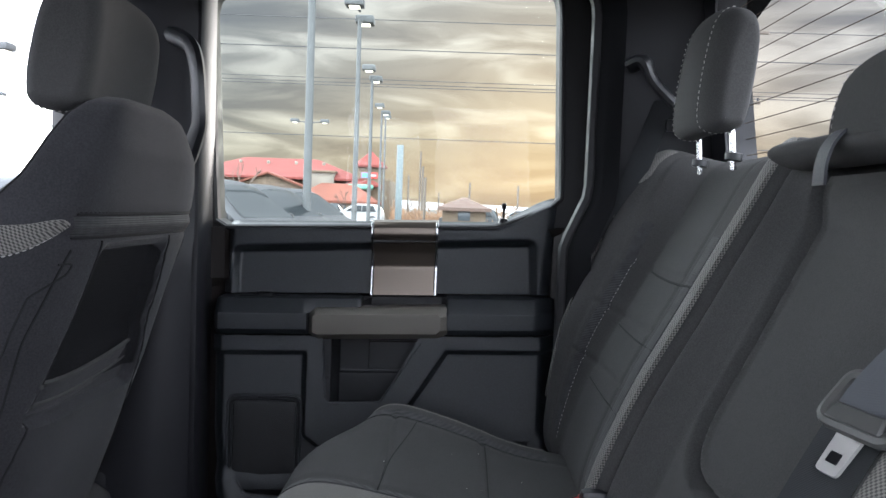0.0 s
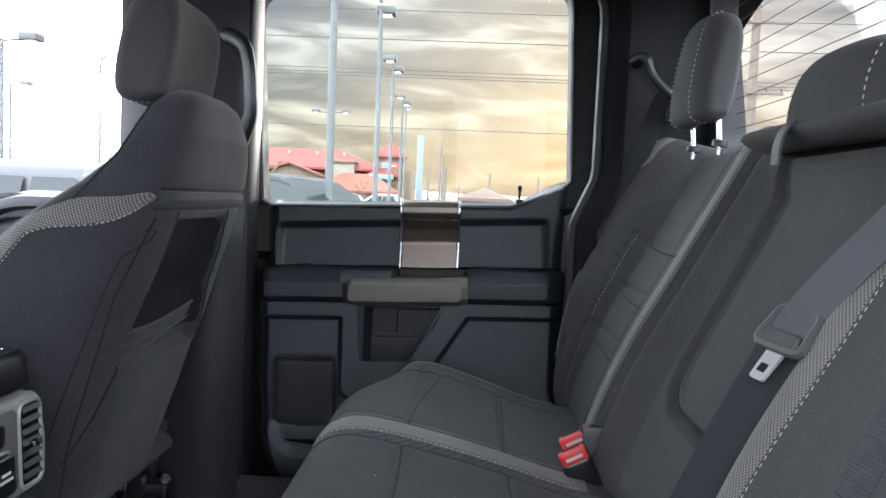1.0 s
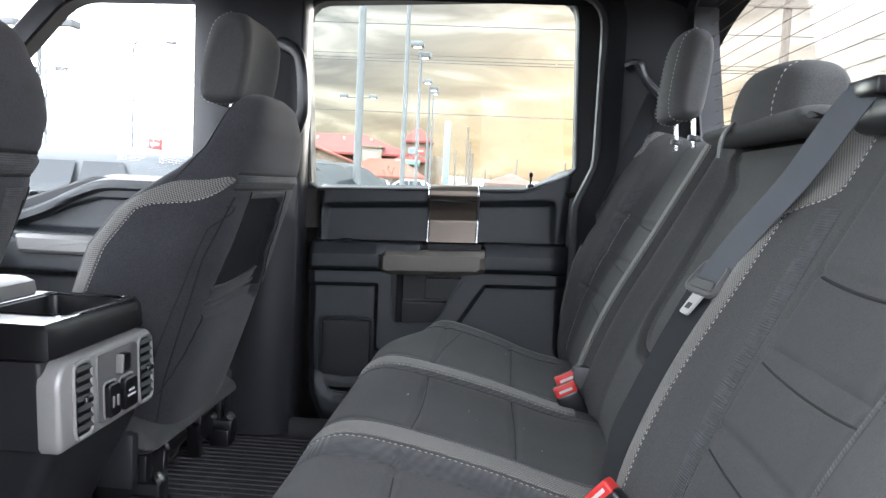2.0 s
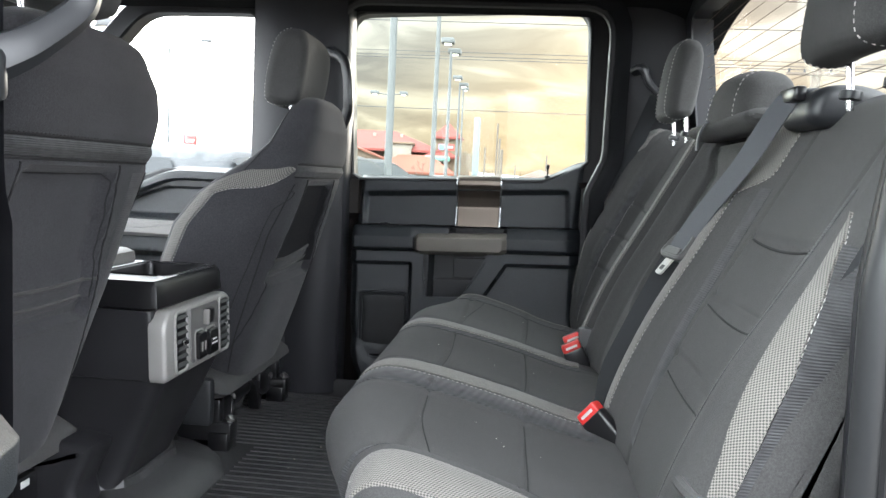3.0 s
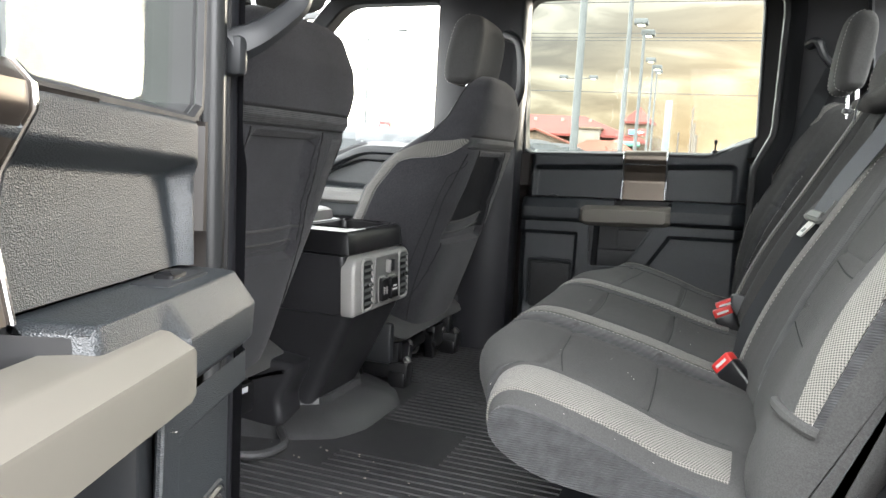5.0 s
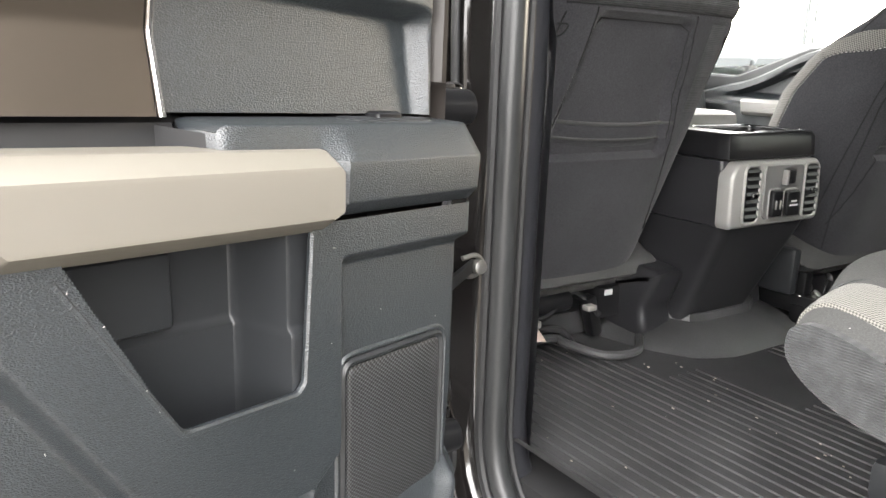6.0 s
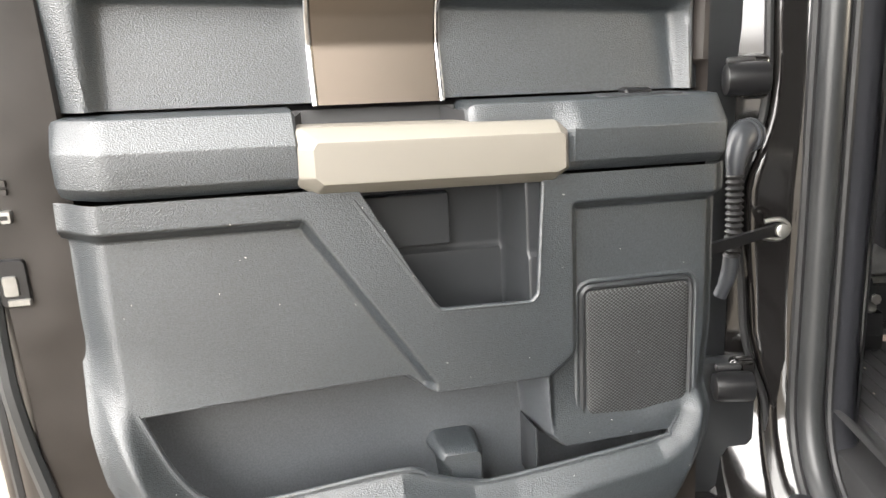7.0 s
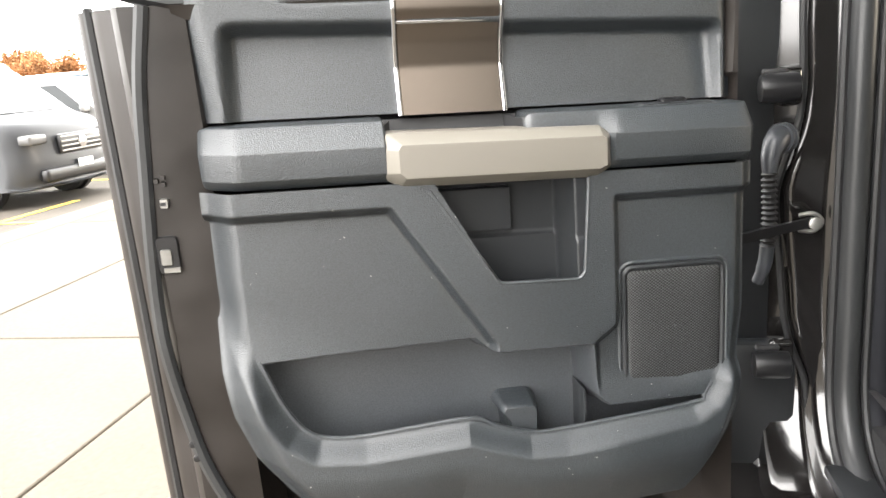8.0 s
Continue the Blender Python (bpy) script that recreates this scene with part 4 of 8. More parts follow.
# far-side body seal round the closed door
FAR_OPEN = resample_closed(round_poly([(-0.486, 0.742), (-0.492, 1.880), (0.288, 1.880), (0.286, 1.46), (0.242, 1.36), (0.240, 0.742)], [0.05, 0.09, 0.09, 0.05, 0.05, 0.08], 10), 140)
far_frame = thing("far_door_surround", (-0.07, 1.58, 0.68), "grey body seal and trim round the closed rear door", "door frame", kind="structure")
part("door_seal", tube([(a, 1.555, b) for a, b in offset_poly(FAR_OPEN, 0.000)], 0.013, 8, closed=True), RUBBER, far_frame, "black rubber bulb seal")
# matte black puts the shade beside the window into lip and flange
part("trim_lip", stack(FAR_OPEN, [(0.045, 1.516), (0.020, 1.526), (0.006, 1.540), (0.002, 1.552)], xz, False, False), HEADLINER, far_frame, "trim lip, matte black for the shade beside the window")
part("body_flange", stack(FAR_OPEN, [(0.012, 1.560), (0.020, 1.60), (0.05, 1.625), (0.06, 1.70), (0.12, 1.758)], xz, False, False), HEADLINER, far_frame)


far_frame.location.y -= 0.016


# C pillar trims: from the rear door to the back window
def pillar_c(side):
    s = 1 if side == "far" else -1
    S, Z = np.meshgrid(np.linspace(0, 1, 24), np.linspace(0.74, 1.90, 40), indexing="ij")
    X = (0.300 if s > 0 else 0.385) + (0.220 if s > 0 else 0.160) * S - 0.035 * smooth01((Z - 1.5) / 0.4) * S
    Yi = (0.818 if s > 0 else 0.748) - 0.030 * smooth01(S) - 0.020 * smooth01((Z - 1.45) / 0.4)
    g = grid(np.stack([X, CENTRE + s * Yi, Z], 2))
    b = rbox((0.405 if s > 0 else 0.475, CENTRE + s * (0.850 if s > 0 else 0.785), 1.33), (0.19 if s > 0 else 0.11, 0.05, 1.18), 0.01)
    return join(g, b)


structure("pillar_c_far", pillar_c("far"), PLASTIC_PILLAR, "dark grey rear quarter trim", "pillar trim")
structure("pillar_c_near", pillar_c("near"), PLASTIC_PILLAR, "dark grey rear quarter trim beside the open doorway", "pillar trim")

# back wall and back window with its heating wires
def back_x(z):
    return 0.545 - 0.128 * (z - 1.5)


structure("wall_back", join(rbox((0.60, CENTRE, 1.10), (0.05, 1.64, 0.74), 0.01), rbox((0.585, CENTRE, 1.475), (0.13, 1.5, 0.03), 0.01)), PLASTIC_PILLAR, "dark trimmed back wall of the cab", "wall")
back_window = thing("back_window", (0.54, CENTRE, 1.49), "heated back window with fine orange-brown wires", "window", kind="structure")


def back_place(a, b, d):
    return (back_x(b) + d, a, b)


bw = resample_closed(round_poly([(0.035, 1.490), (1.462, 1.490), (1.466, 1.845), (0.030, 1.845)], 0.05, 6), 90)
part("window_frame", ring_geo(bw, offset_poly(bw, 0.12), 0.030, -0.028, back_place, -0.006), PLASTIC_PILLAR, back_window, "dark plastic window surround")
pane = part("pane", stack(offset_poly(bw, 0.01), [(0, 0.012), (0, 0.016)], back_place), GLASS_REAR, back_window, "clear heated glass")
pane.visible_shadow = False
for i in range(12):
    z = 1.510 + i * 0.0285
    part("heating_wire", tube([back_place(y, z, 0.010) for y in np.linspace(0.04, 1.457, 8)], 0.0008, 4), DEFROST, pane)

# front of the cab: bulkhead, dash, windscreen
structure("bulkhead", rbox((-1.72, CENTRE, 0.98), (0.06, 1.66, 0.60), 0.01), PLASTIC_SMOOTH, "dark front bulkhead under the dash", "wall")
dash_prof = round_poly([(-1.68, 1.00), (-1.36, 0.98), (-1.30, 1.10), (-1.34, 1.25), (-1.42, 1.31), (-1.78, 1.33), (-1.80, 1.1)], 0.04, 4)
dash = solid("dashboard", pillow(dash_prof, -0.03, 1.52, 0.03, 10), PLASTIC, "black grained dashboard across the front of the cab", "dashboard")
screen = thing("windscreen", (-1.75, CENTRE, 1.33), "raked clear windscreen", "windscreen", kind="structure")
ws = resample_closed(round_poly([(0.0, 1.33), (1.49, 1.33), (1.40, 1.86), (0.09, 1.86)], 0.05, 5), 60)
ws_place = lambda a, b, d: (-1.80 + 0.95 * (b - 1.33) + d, a, b)
p = part("pane", stack(ws, [(0, 0.0), (0, 0.005)], ws_place), GLASS_CLEAR, screen)
p.visible_shadow = False
part("screen_frame", ring_geo(ws, offset_poly(ws, 0.07), -0.02, 0.02, ws_place, 0.005), PLASTIC_PILLAR, screen, "dark windscreen surround")


# front doors, closed
def front_door(side):
    s = 1 if side == "far" else -1
    lab = "closed black front passenger door with pale sky-lit trim" if s > 0 else "closed black front driver door beside the pillar"
    door = thing("front_door", (-1.15, CENTRE + s * 0.90, 0.70), lab, "car door", "front doors")

    def place(u, z, d):
        return (u, CENTRE + s * (0.840 - d), z)
    # top rim dips towards the mirror corner
    def rim(X):
        return 1.383 - 0.10 * smooth01((-0.98 - X) / 0.30) - 0.06 * smooth01((-1.20 - X) / 0.35)
    S, T = np.meshgrid(np.linspace(-1.66, -0.735, 120), np.linspace(0, 1, 90), indexing="ij")
    Z = 0.74 + (rim(S) - 0.74) * T
    D = np.full(S.shape, 0.0)
    r = rim(S)
    D = D - 0.040 * smooth01((r - 0.038 - Z) / 0.012) * smooth01((Z - 1.215) / 0.02) * smooth01((S + 1.50) / 0.05)
    D = D + 0.030 * smooth01((1.205 - Z) / 0.008) * smooth01((Z - 1.10) / 0.02)
    D = D - 0.045 * smooth01((Z - (r - 0.022)) / 0.022) ** 2
    x, y, z = place(S, Z, D)
    part("door_trim", grid(np.stack([x, y, z], 2)), PLASTIC, door, "dark grey moulded door trim")
    part("pull_handle", stack(round_poly([(-1.22, 1.165), (-0.98, 1.165), (-0.97, 1.215), (-1.23, 1.215)], 0.012, 3), [(0, 0.02), (0, 0.040), (-0.01, 0.05)], place), SILVER_DULL, door, "grey pull handle")
    w = resample_closed(round_poly([(-0.735, 1.375), (-0.725, 1.800), (-0.78, 1.850), (-1.12, 1.845), (-1.62, 1.30), (-1.30, 1.285), (-1.05, 1.375)], [0.02, 0.05, 0.05, 0.12, 0.02, 0.08, 0.1], 6), 90)
    part("window_frame", ring_geo(w, offset_poly(w, 0.06), -0.085, -0.02, place, 0.006), PLASTIC_SMOOTH, door, "black window frame")
    g = part("window_pane", stack(offset_poly(w, 0.008), [(0, -0.072), (0, -0.067)], place), GLASS_CLEAR, door, "clear window pane")
    g.visible_shadow = False
    o = round_poly([(-1.62, 0.66), (-0.60, 0.66), (-0.58, 1.37), (-1.62, 1.30)], 0.03, 4)
    part("outer_panel", stack(o, [(0, -0.10), (0, -0.16), (-0.012, -0.172)], place), PAINT, door, "black painted outer panel")
    return door


front_door("far")
driver_door = front_door("near")
# keypad on the pillar cover of the driver door
cover = round_poly([(-0.60, 1.37), (-0.50, 1.37), (-0.52, 1.85), (-0.62, 1.85)], 0.01, 2)
kp_place = lambda u, z, d: (u, -0.262 - d, z)
part("pillar_cover", stack(cover, [(0, -0.02), (0, 0.004), (-0.003, 0.007)], kp_place), BLACK, driver_door, "black pillar cover")
pad = part("keypad", stack(round_poly([(-0.545, 1.42), (-0.52, 1.42), (-0.53, 1.57), (-0.555, 1.57)], 0.006, 3), [(0, 0.004), (0, 0.009), (-0.002, 0.011)], kp_place), BLACK, driver_door, "black door entry keypad")
for i in range(5):
    z = 1.435 + i * 0.028
    u = -0.5335 - 0.0667 * (z - 1.42)
    part("key", stack(round_poly([(u - .007, z - .008), (u + .007, z - .008), (u + .007, z + .008), (u - .007, z + .008)], .002, 2), [(0, 0.010), (0, 0.012)], kp_place), SILVER_DULL, pad)


# grab handles on the B pillars
def grab_handle(side):
    s = 1 if side == "far" else -1
    mid = 1.50 if s > 0 else 0.02
    g = thing("grab_handle", (-0.48, mid, 1.45), "black moulded grab handle on the pillar", "grab handle", "grab handles")
    o = 0.045 if s > 0 else 0.066
    spine = catmull([(-0.560, mid + s * 0.02, 1.735), (-0.500, mid - s * 0.010, 1.722), (-0.460, mid - s * o * 0.8, 1.700), (-0.445, mid - s * o, 1.660), (-0.440, mid - s * o, 1.600), (-0.440, mid - s * (o - 0.004), 1.566), (-0.446, mid - s * o * 0.75, 1.546), (-0.466, mid - s * 0.012, 1.512), (-0.492, mid + s * 0.018, 1.490)], 60)
    w = np.interp(np.arange(60), [0, 10, 18, 42, 50, 59], [0.022, 0.018, 0.0155, 0.0155, 0.018, 0.024])
    part("grip", tube(spine, w, 8, flat=0.82), PLASTIC_SMOOTH, g, "black plastic grip")
    for z, x in ((1.715, -0.545), (1.480, -0.495)):
        part("mount", rbox((x, mid + s * 0.02, z), (0.055, 0.02, 0.05), 0.008), PLASTIC_SMOOTH, g)
    return g


grab_handle("far")
near_grip = grab_handle("near")
near_grip.location += Vector((0.055, 0.0, -0.020))

# ---------- floor liner ----------
liner = thing("floor_liner", (-0.35, CENTRE, FLOOR_Z), "ribbed black rubber floor liner, lightly dusty", "floor mat")
xs, ys = np.linspace(-0.90, 0.34, 110), np.linspace(0.005, 1.545, 130)
X, Y = np.meshgrid(xs, ys, indexing="ij")
Zm = np.full(X.shape, FLOOR_Z + 0.008)
edge = np.minimum.reduce([Y - 0.005, 1.545 - Y, 0.34 - X])
Zm = Zm + 0.035 * smooth01((0.055 - edge) / 0.05)
Zm = Zm + 0.045 * smooth01((-0.80 - X) / 0.025)
part("liner_sheet", grid(np.stack([X, Y, Zm], 2)), MAT_RUBBER, liner)
ribs = []
for i, y in enumerate(np.arange(0.069, 1.49, 0.0245)):
    x0 = -0.775
    if 0.46 < y < 1.03:
        x0 = -0.53
    x1 = 0.28
    if abs(y - 0.64) < 0.10:
        x0 = -0.32
    zt = FLOOR_Z + 0.008
    rows = [[(x, y + dy, zt + dz) for x in (x0, x0 + 0.006, (x0 + x1) / 2, x1)] for dy, dz in ((-0.0034, -0.001), (-0.0018, 0.0026), (0.0018, 0.0026), (0.0034, -0.001))]
    part("rib", grid(rows), MAT_RUBBER, liner)
# raised apron round the console foot
ap = resample_closed(round_poly([(-0.92, 0.475), (-0.66, 0.54), (-0.575, 0.59), (-0.545, 0.67), (-0.545, 0.86), (-0.60, 0.96), (-0.70, 1.02), (-0.92, 1.03)], 0.05, 6), 60)
part("console_apron", stack(ap, [(0.012, FLOOR_Z + 0.006), (0.004, FLOOR_Z + 0.012), (-0.012, FLOOR_Z + 0.028), (-0.07, FLOOR_Z + 0.048), (-0.088, FLOOR_Z + 0.052), (-0.092, FLOOR_Z + 0.066), (-0.098, FLOOR_Z + 0.068), (-0.110, FLOOR_Z + 0.062)], lambda a, b, d: (a, b, d)), MAT_RUBBER, liner, "smooth raised apron round the console foot")
for y0, y1 in ((0.20, 0.40), (1.05, 1.45)):
    part("liner_lip", tube(catmull([(-0.72, y1, FLOOR_Z + 0.012), (-0.775, y1, FLOOR_Z + 0.035), (-0.785, (y0 + y1) / 2, FLOOR_Z + 0.04), (-0.775, y0, FLOOR_Z + 0.035), (-0.72, y0, FLOOR_Z + 0.012)], 24), 0.008, 8), MAT_RUBBER, liner)
part("liner_step", tube(catmull([(-0.70, 0.10, FLOOR_Z + 0.020), (-0.735, 0.14, FLOOR_Z + 0.040), (-0.735, 0.34, FLOOR_Z + 0.040), (-0.705, 0.36, FLOOR_Z + 0.034), (-0.640, 0.40, FLOOR_Z + 0.026), (-0.625, 0.47, FLOOR_Z + 0.026), (-0.665, 0.52, FLOOR_Z + 0.034)], 40), 0.009, 8), MAT_RUBBER, liner, "raised step in the rubber liner")
part("liner_step", tube(catmull([(-0.70, 1.10, FLOOR_Z + 0.020), (-0.735, 1.14, FLOOR_Z + 0.040), (-0.735, 1.40, FLOOR_Z + 0.040), (-0.66, 1.46, FLOOR_Z + 0.034), (-0.55, 1.50, FLOOR_Z + 0.036)], 30), 0.010, 8), MAT_RUBBER, liner, "raised step in the rubber liner")
sill = solid("sill_plate", rbox((-0.07, -0.040, 0.662), (0.62, 0.06, 0.018), 0.006), PLASTIC_SMOOTH, "black plastic sill plate in the doorway", "sill plate", kind="structure")

# ---------- rear bench ----------
def dense(pts, step=0.004):
    """Closed smooth profile, evenly dense."""
    p = np.asarray(pts, float)
    q = np.vstack([p[-3:], p, p[:4]])
    c = catmull(q, 2000)
    # keep one turn of it
    d0 = np.linalg.norm(c - p[0], axis=1)
    i0 = int(np.argmin(d0[:900]))
    i1 = 1000 + int(np.argmin(d0[1000:]))
    turn = c[i0:i1]
    L = np.linalg.norm(np.diff(turn, axis=0), axis=1).sum()
    return resample(turn, int(L / step))[:-1]


CUSHION = dense([(0.250, 0.985), (0.163, 1.004), (0.060, 1.034), (-0.040, 1.058), (-0.110, 1.070), (-0.155, 1.067), (-0.187, 1.046), (-0.196, 1.010), (-0.180, 0.975), (-0.130, 0.945), (-0.050, 0.925), (0.080, 0.915), (0.22, 0.91), (0.265, 0.945)])
NEAR_END, FAR_END, SPLIT = -0.045, 1.520, 1.000


# lanes, bands and ends across the bench: even spacing -> true place
CUSHION_LANES = ([-0.060, -0.045, -0.037, -0.006, 0.045, 0.088, 0.428, 0.455, 0.458, 0.486, 0.490, 0.530, 0.935, 0.980, 1.006, 1.0095, 1.014, 1.040, 1.060, 1.420, 1.455, 1.520],
                 [0.065, 0.080, 0.110, 0.195, 0.200, 0.209, 0.476, 0.560, 0.568, 0.618, 0.620, 0.640, 0.926, 0.948, 0.953, 0.956, 0.961, 1.020, 1.050, 1.370, 1.400, 1.455])
BACK_LANES = ([-0.052, -0.012, 0.003, 0.030, 0.254, 0.424, 0.428, 0.462, 0.575, 0.915, 0.945, 1.000, 1.010, 1.014, 1.050, 1.085, 1.345, 1.400, 1.452, 1.488, 1.505],
              [0.045, 0.100, 0.140, 0.172, 0.414, 0.548, 0.552, 0.586, 0.672, 0.958, 0.975, 1.028, 1.034, 1.040, 1.085, 1.105, 1.430, 1.455, 1.497, 1.520, 1.532])


def cushion_warp(P):
    P = P.copy()
    x, y = P[..., 0], P[..., 1]
    k = 0.080 * smooth01((0.34 - y) / 0.36) + 0.080 * smooth01((y - 1.16) / 0.36)
    P[..., 0] = x + k * np.clip((0.12 - x) / 0.31, 0, 1)
    top = smooth01((P[..., 2] - 0.96) / 0.06)
    # each place dips between its bolsters
    dip = np.zeros(y.shape)
    for c, w in ((0.255, 0.22), (0.735, 0.24), (1.255, 0.24)):
        dip = np.maximum(dip, np.clip(1 - ((y - c) / w) ** 2, 0, 1))
    P[..., 2] = P[..., 2] - top * (0.012 * dip * smooth01((x + 0.17) / 0.10))
    # sewn cross seams and lengthwise seams
    lane = ((np.abs(y - 0.255) < 0.185) | (np.abs(y - 0.735) < 0.20) | (np.abs(y - 1.25) < 0.20)) * 1.0
    for xs in (-0.062, 0.088):
        P[..., 2] = P[..., 2] - top * lane * 0.0045 * np.exp(-((P[..., 0] - xs) / 0.005) ** 2)
    for yc in (0.085, 0.43, 0.53, 0.94, 1.06, 1.42):
        P[..., 2] = P[..., 2] - top * 0.003 * np.exp(-((y - yc) / 0.005) ** 2)
    P[..., 1] = np.interp(P[..., 1], *CUSHION_LANES)
    return P


def cushion_line(y, off, i0, i1):
    q = offset_poly(CUSHION, off)[i0:i1]
    return cushion_warp(np.stack([q[:, 0], np.full(len(q), y), q[:, 1]], 1)[None])[0]


def prof_range(prof, z_stop, x_start):
    """Indices of the run over the top, from x_start at the back down the front to z_stop."""
    i0 = int(np.argmin(np.abs(prof[:, 0] - x_start) + 5 * (prof[:, 1] < 0.96)))
    front = np.where((prof[:, 0] < -0.12) & (prof[:, 1] < z_stop))[0]
    return i0, int(front[0])


C0, C1 = prof_range(CUSHION, 0.985, 0.205)


def cushion_strip(parent, y0, y1, off=0.0022, material=None, name="trim_band"):
    rows = [cushion_line(y, o, C0, C1) for y, o in ((y0, -0.003), (y0 + 0.001, off * .7), (y0 * .75 + y1 * .25, off), (y0 * .5 + y1 * .5, off * 1.2), (y0 * .25 + y1 * .75, off), (y1 - 0.001, off * .7), (y1, -0.003))]
    return part(name, grid(rows), material or PIPING, parent, "grey tweed trim band")


def edge_strip(parent, y_end, r, sign, t0, t1, off=0.002):
    rows = []
    for t in np.linspace(t0, t1, 7):
        o = off if t not in (t0, t1) else -0.002
        y = y_end + sign * (r - (r + o) * math.cos(radians(t)))
        q = offset_poly(CUSHION, -r * (1 - math.sin(radians(t))) + o)[C0:C1]
        rows.append(cushion_warp(np.stack([q[:, 0], np.full(len(q), y), q[:, 1]], 1)[None])[0])
    return part("trim_band", grid(rows), PIPING, parent, "grey tweed trim band along the edge"), rows


BENCH = "rear bench"
seat60 = thing("rear_seat", (0.15, 0.47, FLOOR_Z), "double charcoal cloth rear seat with grey tweed trim bands", "car seat", BENCH)
seat40 = thing("rear_seat", (0.15, 1.26, FLOOR_Z), "single charcoal cloth rear seat beside the closed door", "car seat", BENCH)
cush60 = part("cushion", pillow(CUSHION, NEAR_END, SPLIT - 0.012, 0.045, 120, cushion_warp, 8, 0.020), FABRIC, seat60, "charcoal cloth cushion")
cush40 = part("cushion", pillow(CUSHION, SPLIT + 0.006, FAR_END, 0.020, 60, cushion_warp, 8, 0.045), FABRIC, seat40, "charcoal cloth cushion")
cushion_strip(cush60, 0.458, 0.486)
cushion_strip(cush40, 1.014, 1.040)
band, rows = edge_strip(cush60, NEAR_END, 0.045, 1, 34, 82)
part("stitching", stitches(rows[0][4:-4], (0, -0.6, 0.8)), THREAD, cush60, "pale contrast stitching")
part("stitching", stitches(rows[-1][4:-4], (0, -0.2, 1.0)), THREAD_DARK, cush60)
edge_strip(cush40, FAR_END, 0.045, -1, 40, 82)
part("stitching", stitches(cushion_line(0.4535, 0.0012, C0 + 4, C1 - 6), (0, 0, 1)), THREAD, cush60, "pale contrast stitching")
part("stitching", stitches(cushion_line(1.0095, 0.0005, C0 + 4, C1 - 6), (0, 0, 1)), THREAD, cush40, "pale contrast stitching")
def cushion_cross(x, y0, y1):
    """A sewn line across the top of the cushion."""
    i = int(np.argmin(np.abs(CUSHION[:, 0] - x) + 5 * (CUSHION[:, 1] < 0.97)))
    pts = np.array([(CUSHION[i, 0] + 0.004 * ((y - y0) * (y1 - y) / ((y1 - y0) / 2) ** 2), y, CUSHION[i, 1] + 0.0004) for y in np.linspace(y0, y1, 40)])
    j = np.array([int(np.argmin(np.abs(CUSHION[:, 0] - q[0]) + 5 * (CUSHION[:, 1] < 0.97))) for q in pts])
    pts[:, 2] = np.interp(pts[:, 0], CUSHION[j[0] - 12:j[0] + 12, 0][::-1], CUSHION[j[0] - 12:j[0] + 12, 1][::-1]) + 0.0002
    return cushion_warp(pts[None])[0]


for c, y0, y1 in ((cush60, 0.088, 0.428), (cush60, 0.535, 0.935), (cush40, 1.064, 1.415)):
    for xs in (-0.062, 0.088):
        part("seam", tube(cushion_cross(xs, y0, y1), 0.0010, 5), THREAD_DARK, c)
# ribbed cloth gusset on the open end, and ribbed side lanes
gus = np.array([p for p in offset_poly(CUSHION, -0.030)])
gw = cushion_warp(np.stack([gus[:, 0], np.full(len(gus), NEAR_END - 0.0015), gus[:, 1]], 1)[None])[0]
gw2 = cushion_warp(np.stack([gus[:, 0], np.full(len(gus), NEAR_END + 0.006), gus[:, 1]], 1)[None])[0]
part("side_gusset", (np.vstack([gw, gw2]), [list(range(len(gw)))] + [[i, (i + 1) % len(gw), len(gw) + (i + 1) % len(gw), len(gw) + i] for i in range(len(gw))]), FABRIC_RIB, cush60, "ribbed charcoal side gusset")
for c, y0, y1 in ((cush60, 0.045, 0.082), (cush60, 0.433, 0.455), (cush60, 0.490, 0.528), (cush60, 0.944, 0.980), (cush40, 1.043, 1.058), (cush40, 1.424, 1.455)):
    rows = [cushion_line(y, o, C0, C1) for y, o in ((y0, -0.001), (y0 + 0.001, 0.0010), (y1 - 0.001, 0.0010), (y1, -0.001))]
    part("side_lane", grid(rows), FABRIC_RIB, c, "ribbed charcoal lane")
part("seat_frame", join(rbox((0.12, 0.52, 0.885), (0.26, 0.80, 0.05), 0.012), *[rbox((0.16, y, 0.80), (0.035, 0.03, 0.15), 0.006) for y in (0.18, 0.85)]), PLASTIC_SMOOTH, cush60, "black folding seat frame")
part("seat_frame", join(rbox((0.12, 1.21, 0.885), (0.26, 0.40, 0.05), 0.012), rbox((0.16, 1.35, 0.80), (0.035, 0.03, 0.15), 0.006)), PLASTIC_SMOOTH, cush40, "black folding seat frame")

# backrests
BASE, UPV, FWD = np.array([0.213, 0.965]), np.array([0.4179, 0.9085]), np.array([-0.9085, 0.4179])
NEAR_BACK, FAR_BACK = -0.052, 1.505


def back_pt(h, t):
    return BASE + h * UPV + t * FWD


BACK = dense([back_pt(h, t) for h, t in ((0.0, -0.045), (0.015, -0.012), (0.06, 0.006), (0.14, 0.016), (0.24, 0.018), (0.36, 0.010), (0.48, 0.002), (0.56, -0.004), (0.592, -0.022), (0.602, -0.050), (0.590, -0.085), (0.45, -0.100), (0.25, -0.105), (0.04, -0.105), (0.0, -0.08))])


def hcoord(P):
    return (P[..., 0] - BASE[0]) * UPV[0] + (P[..., 2] - BASE[1]) * UPV[1]


def tcoord(P):
    return (P[..., 0] - BASE[0]) * FWD[0] + (P[..., 2] - BASE[1]) * FWD[1]


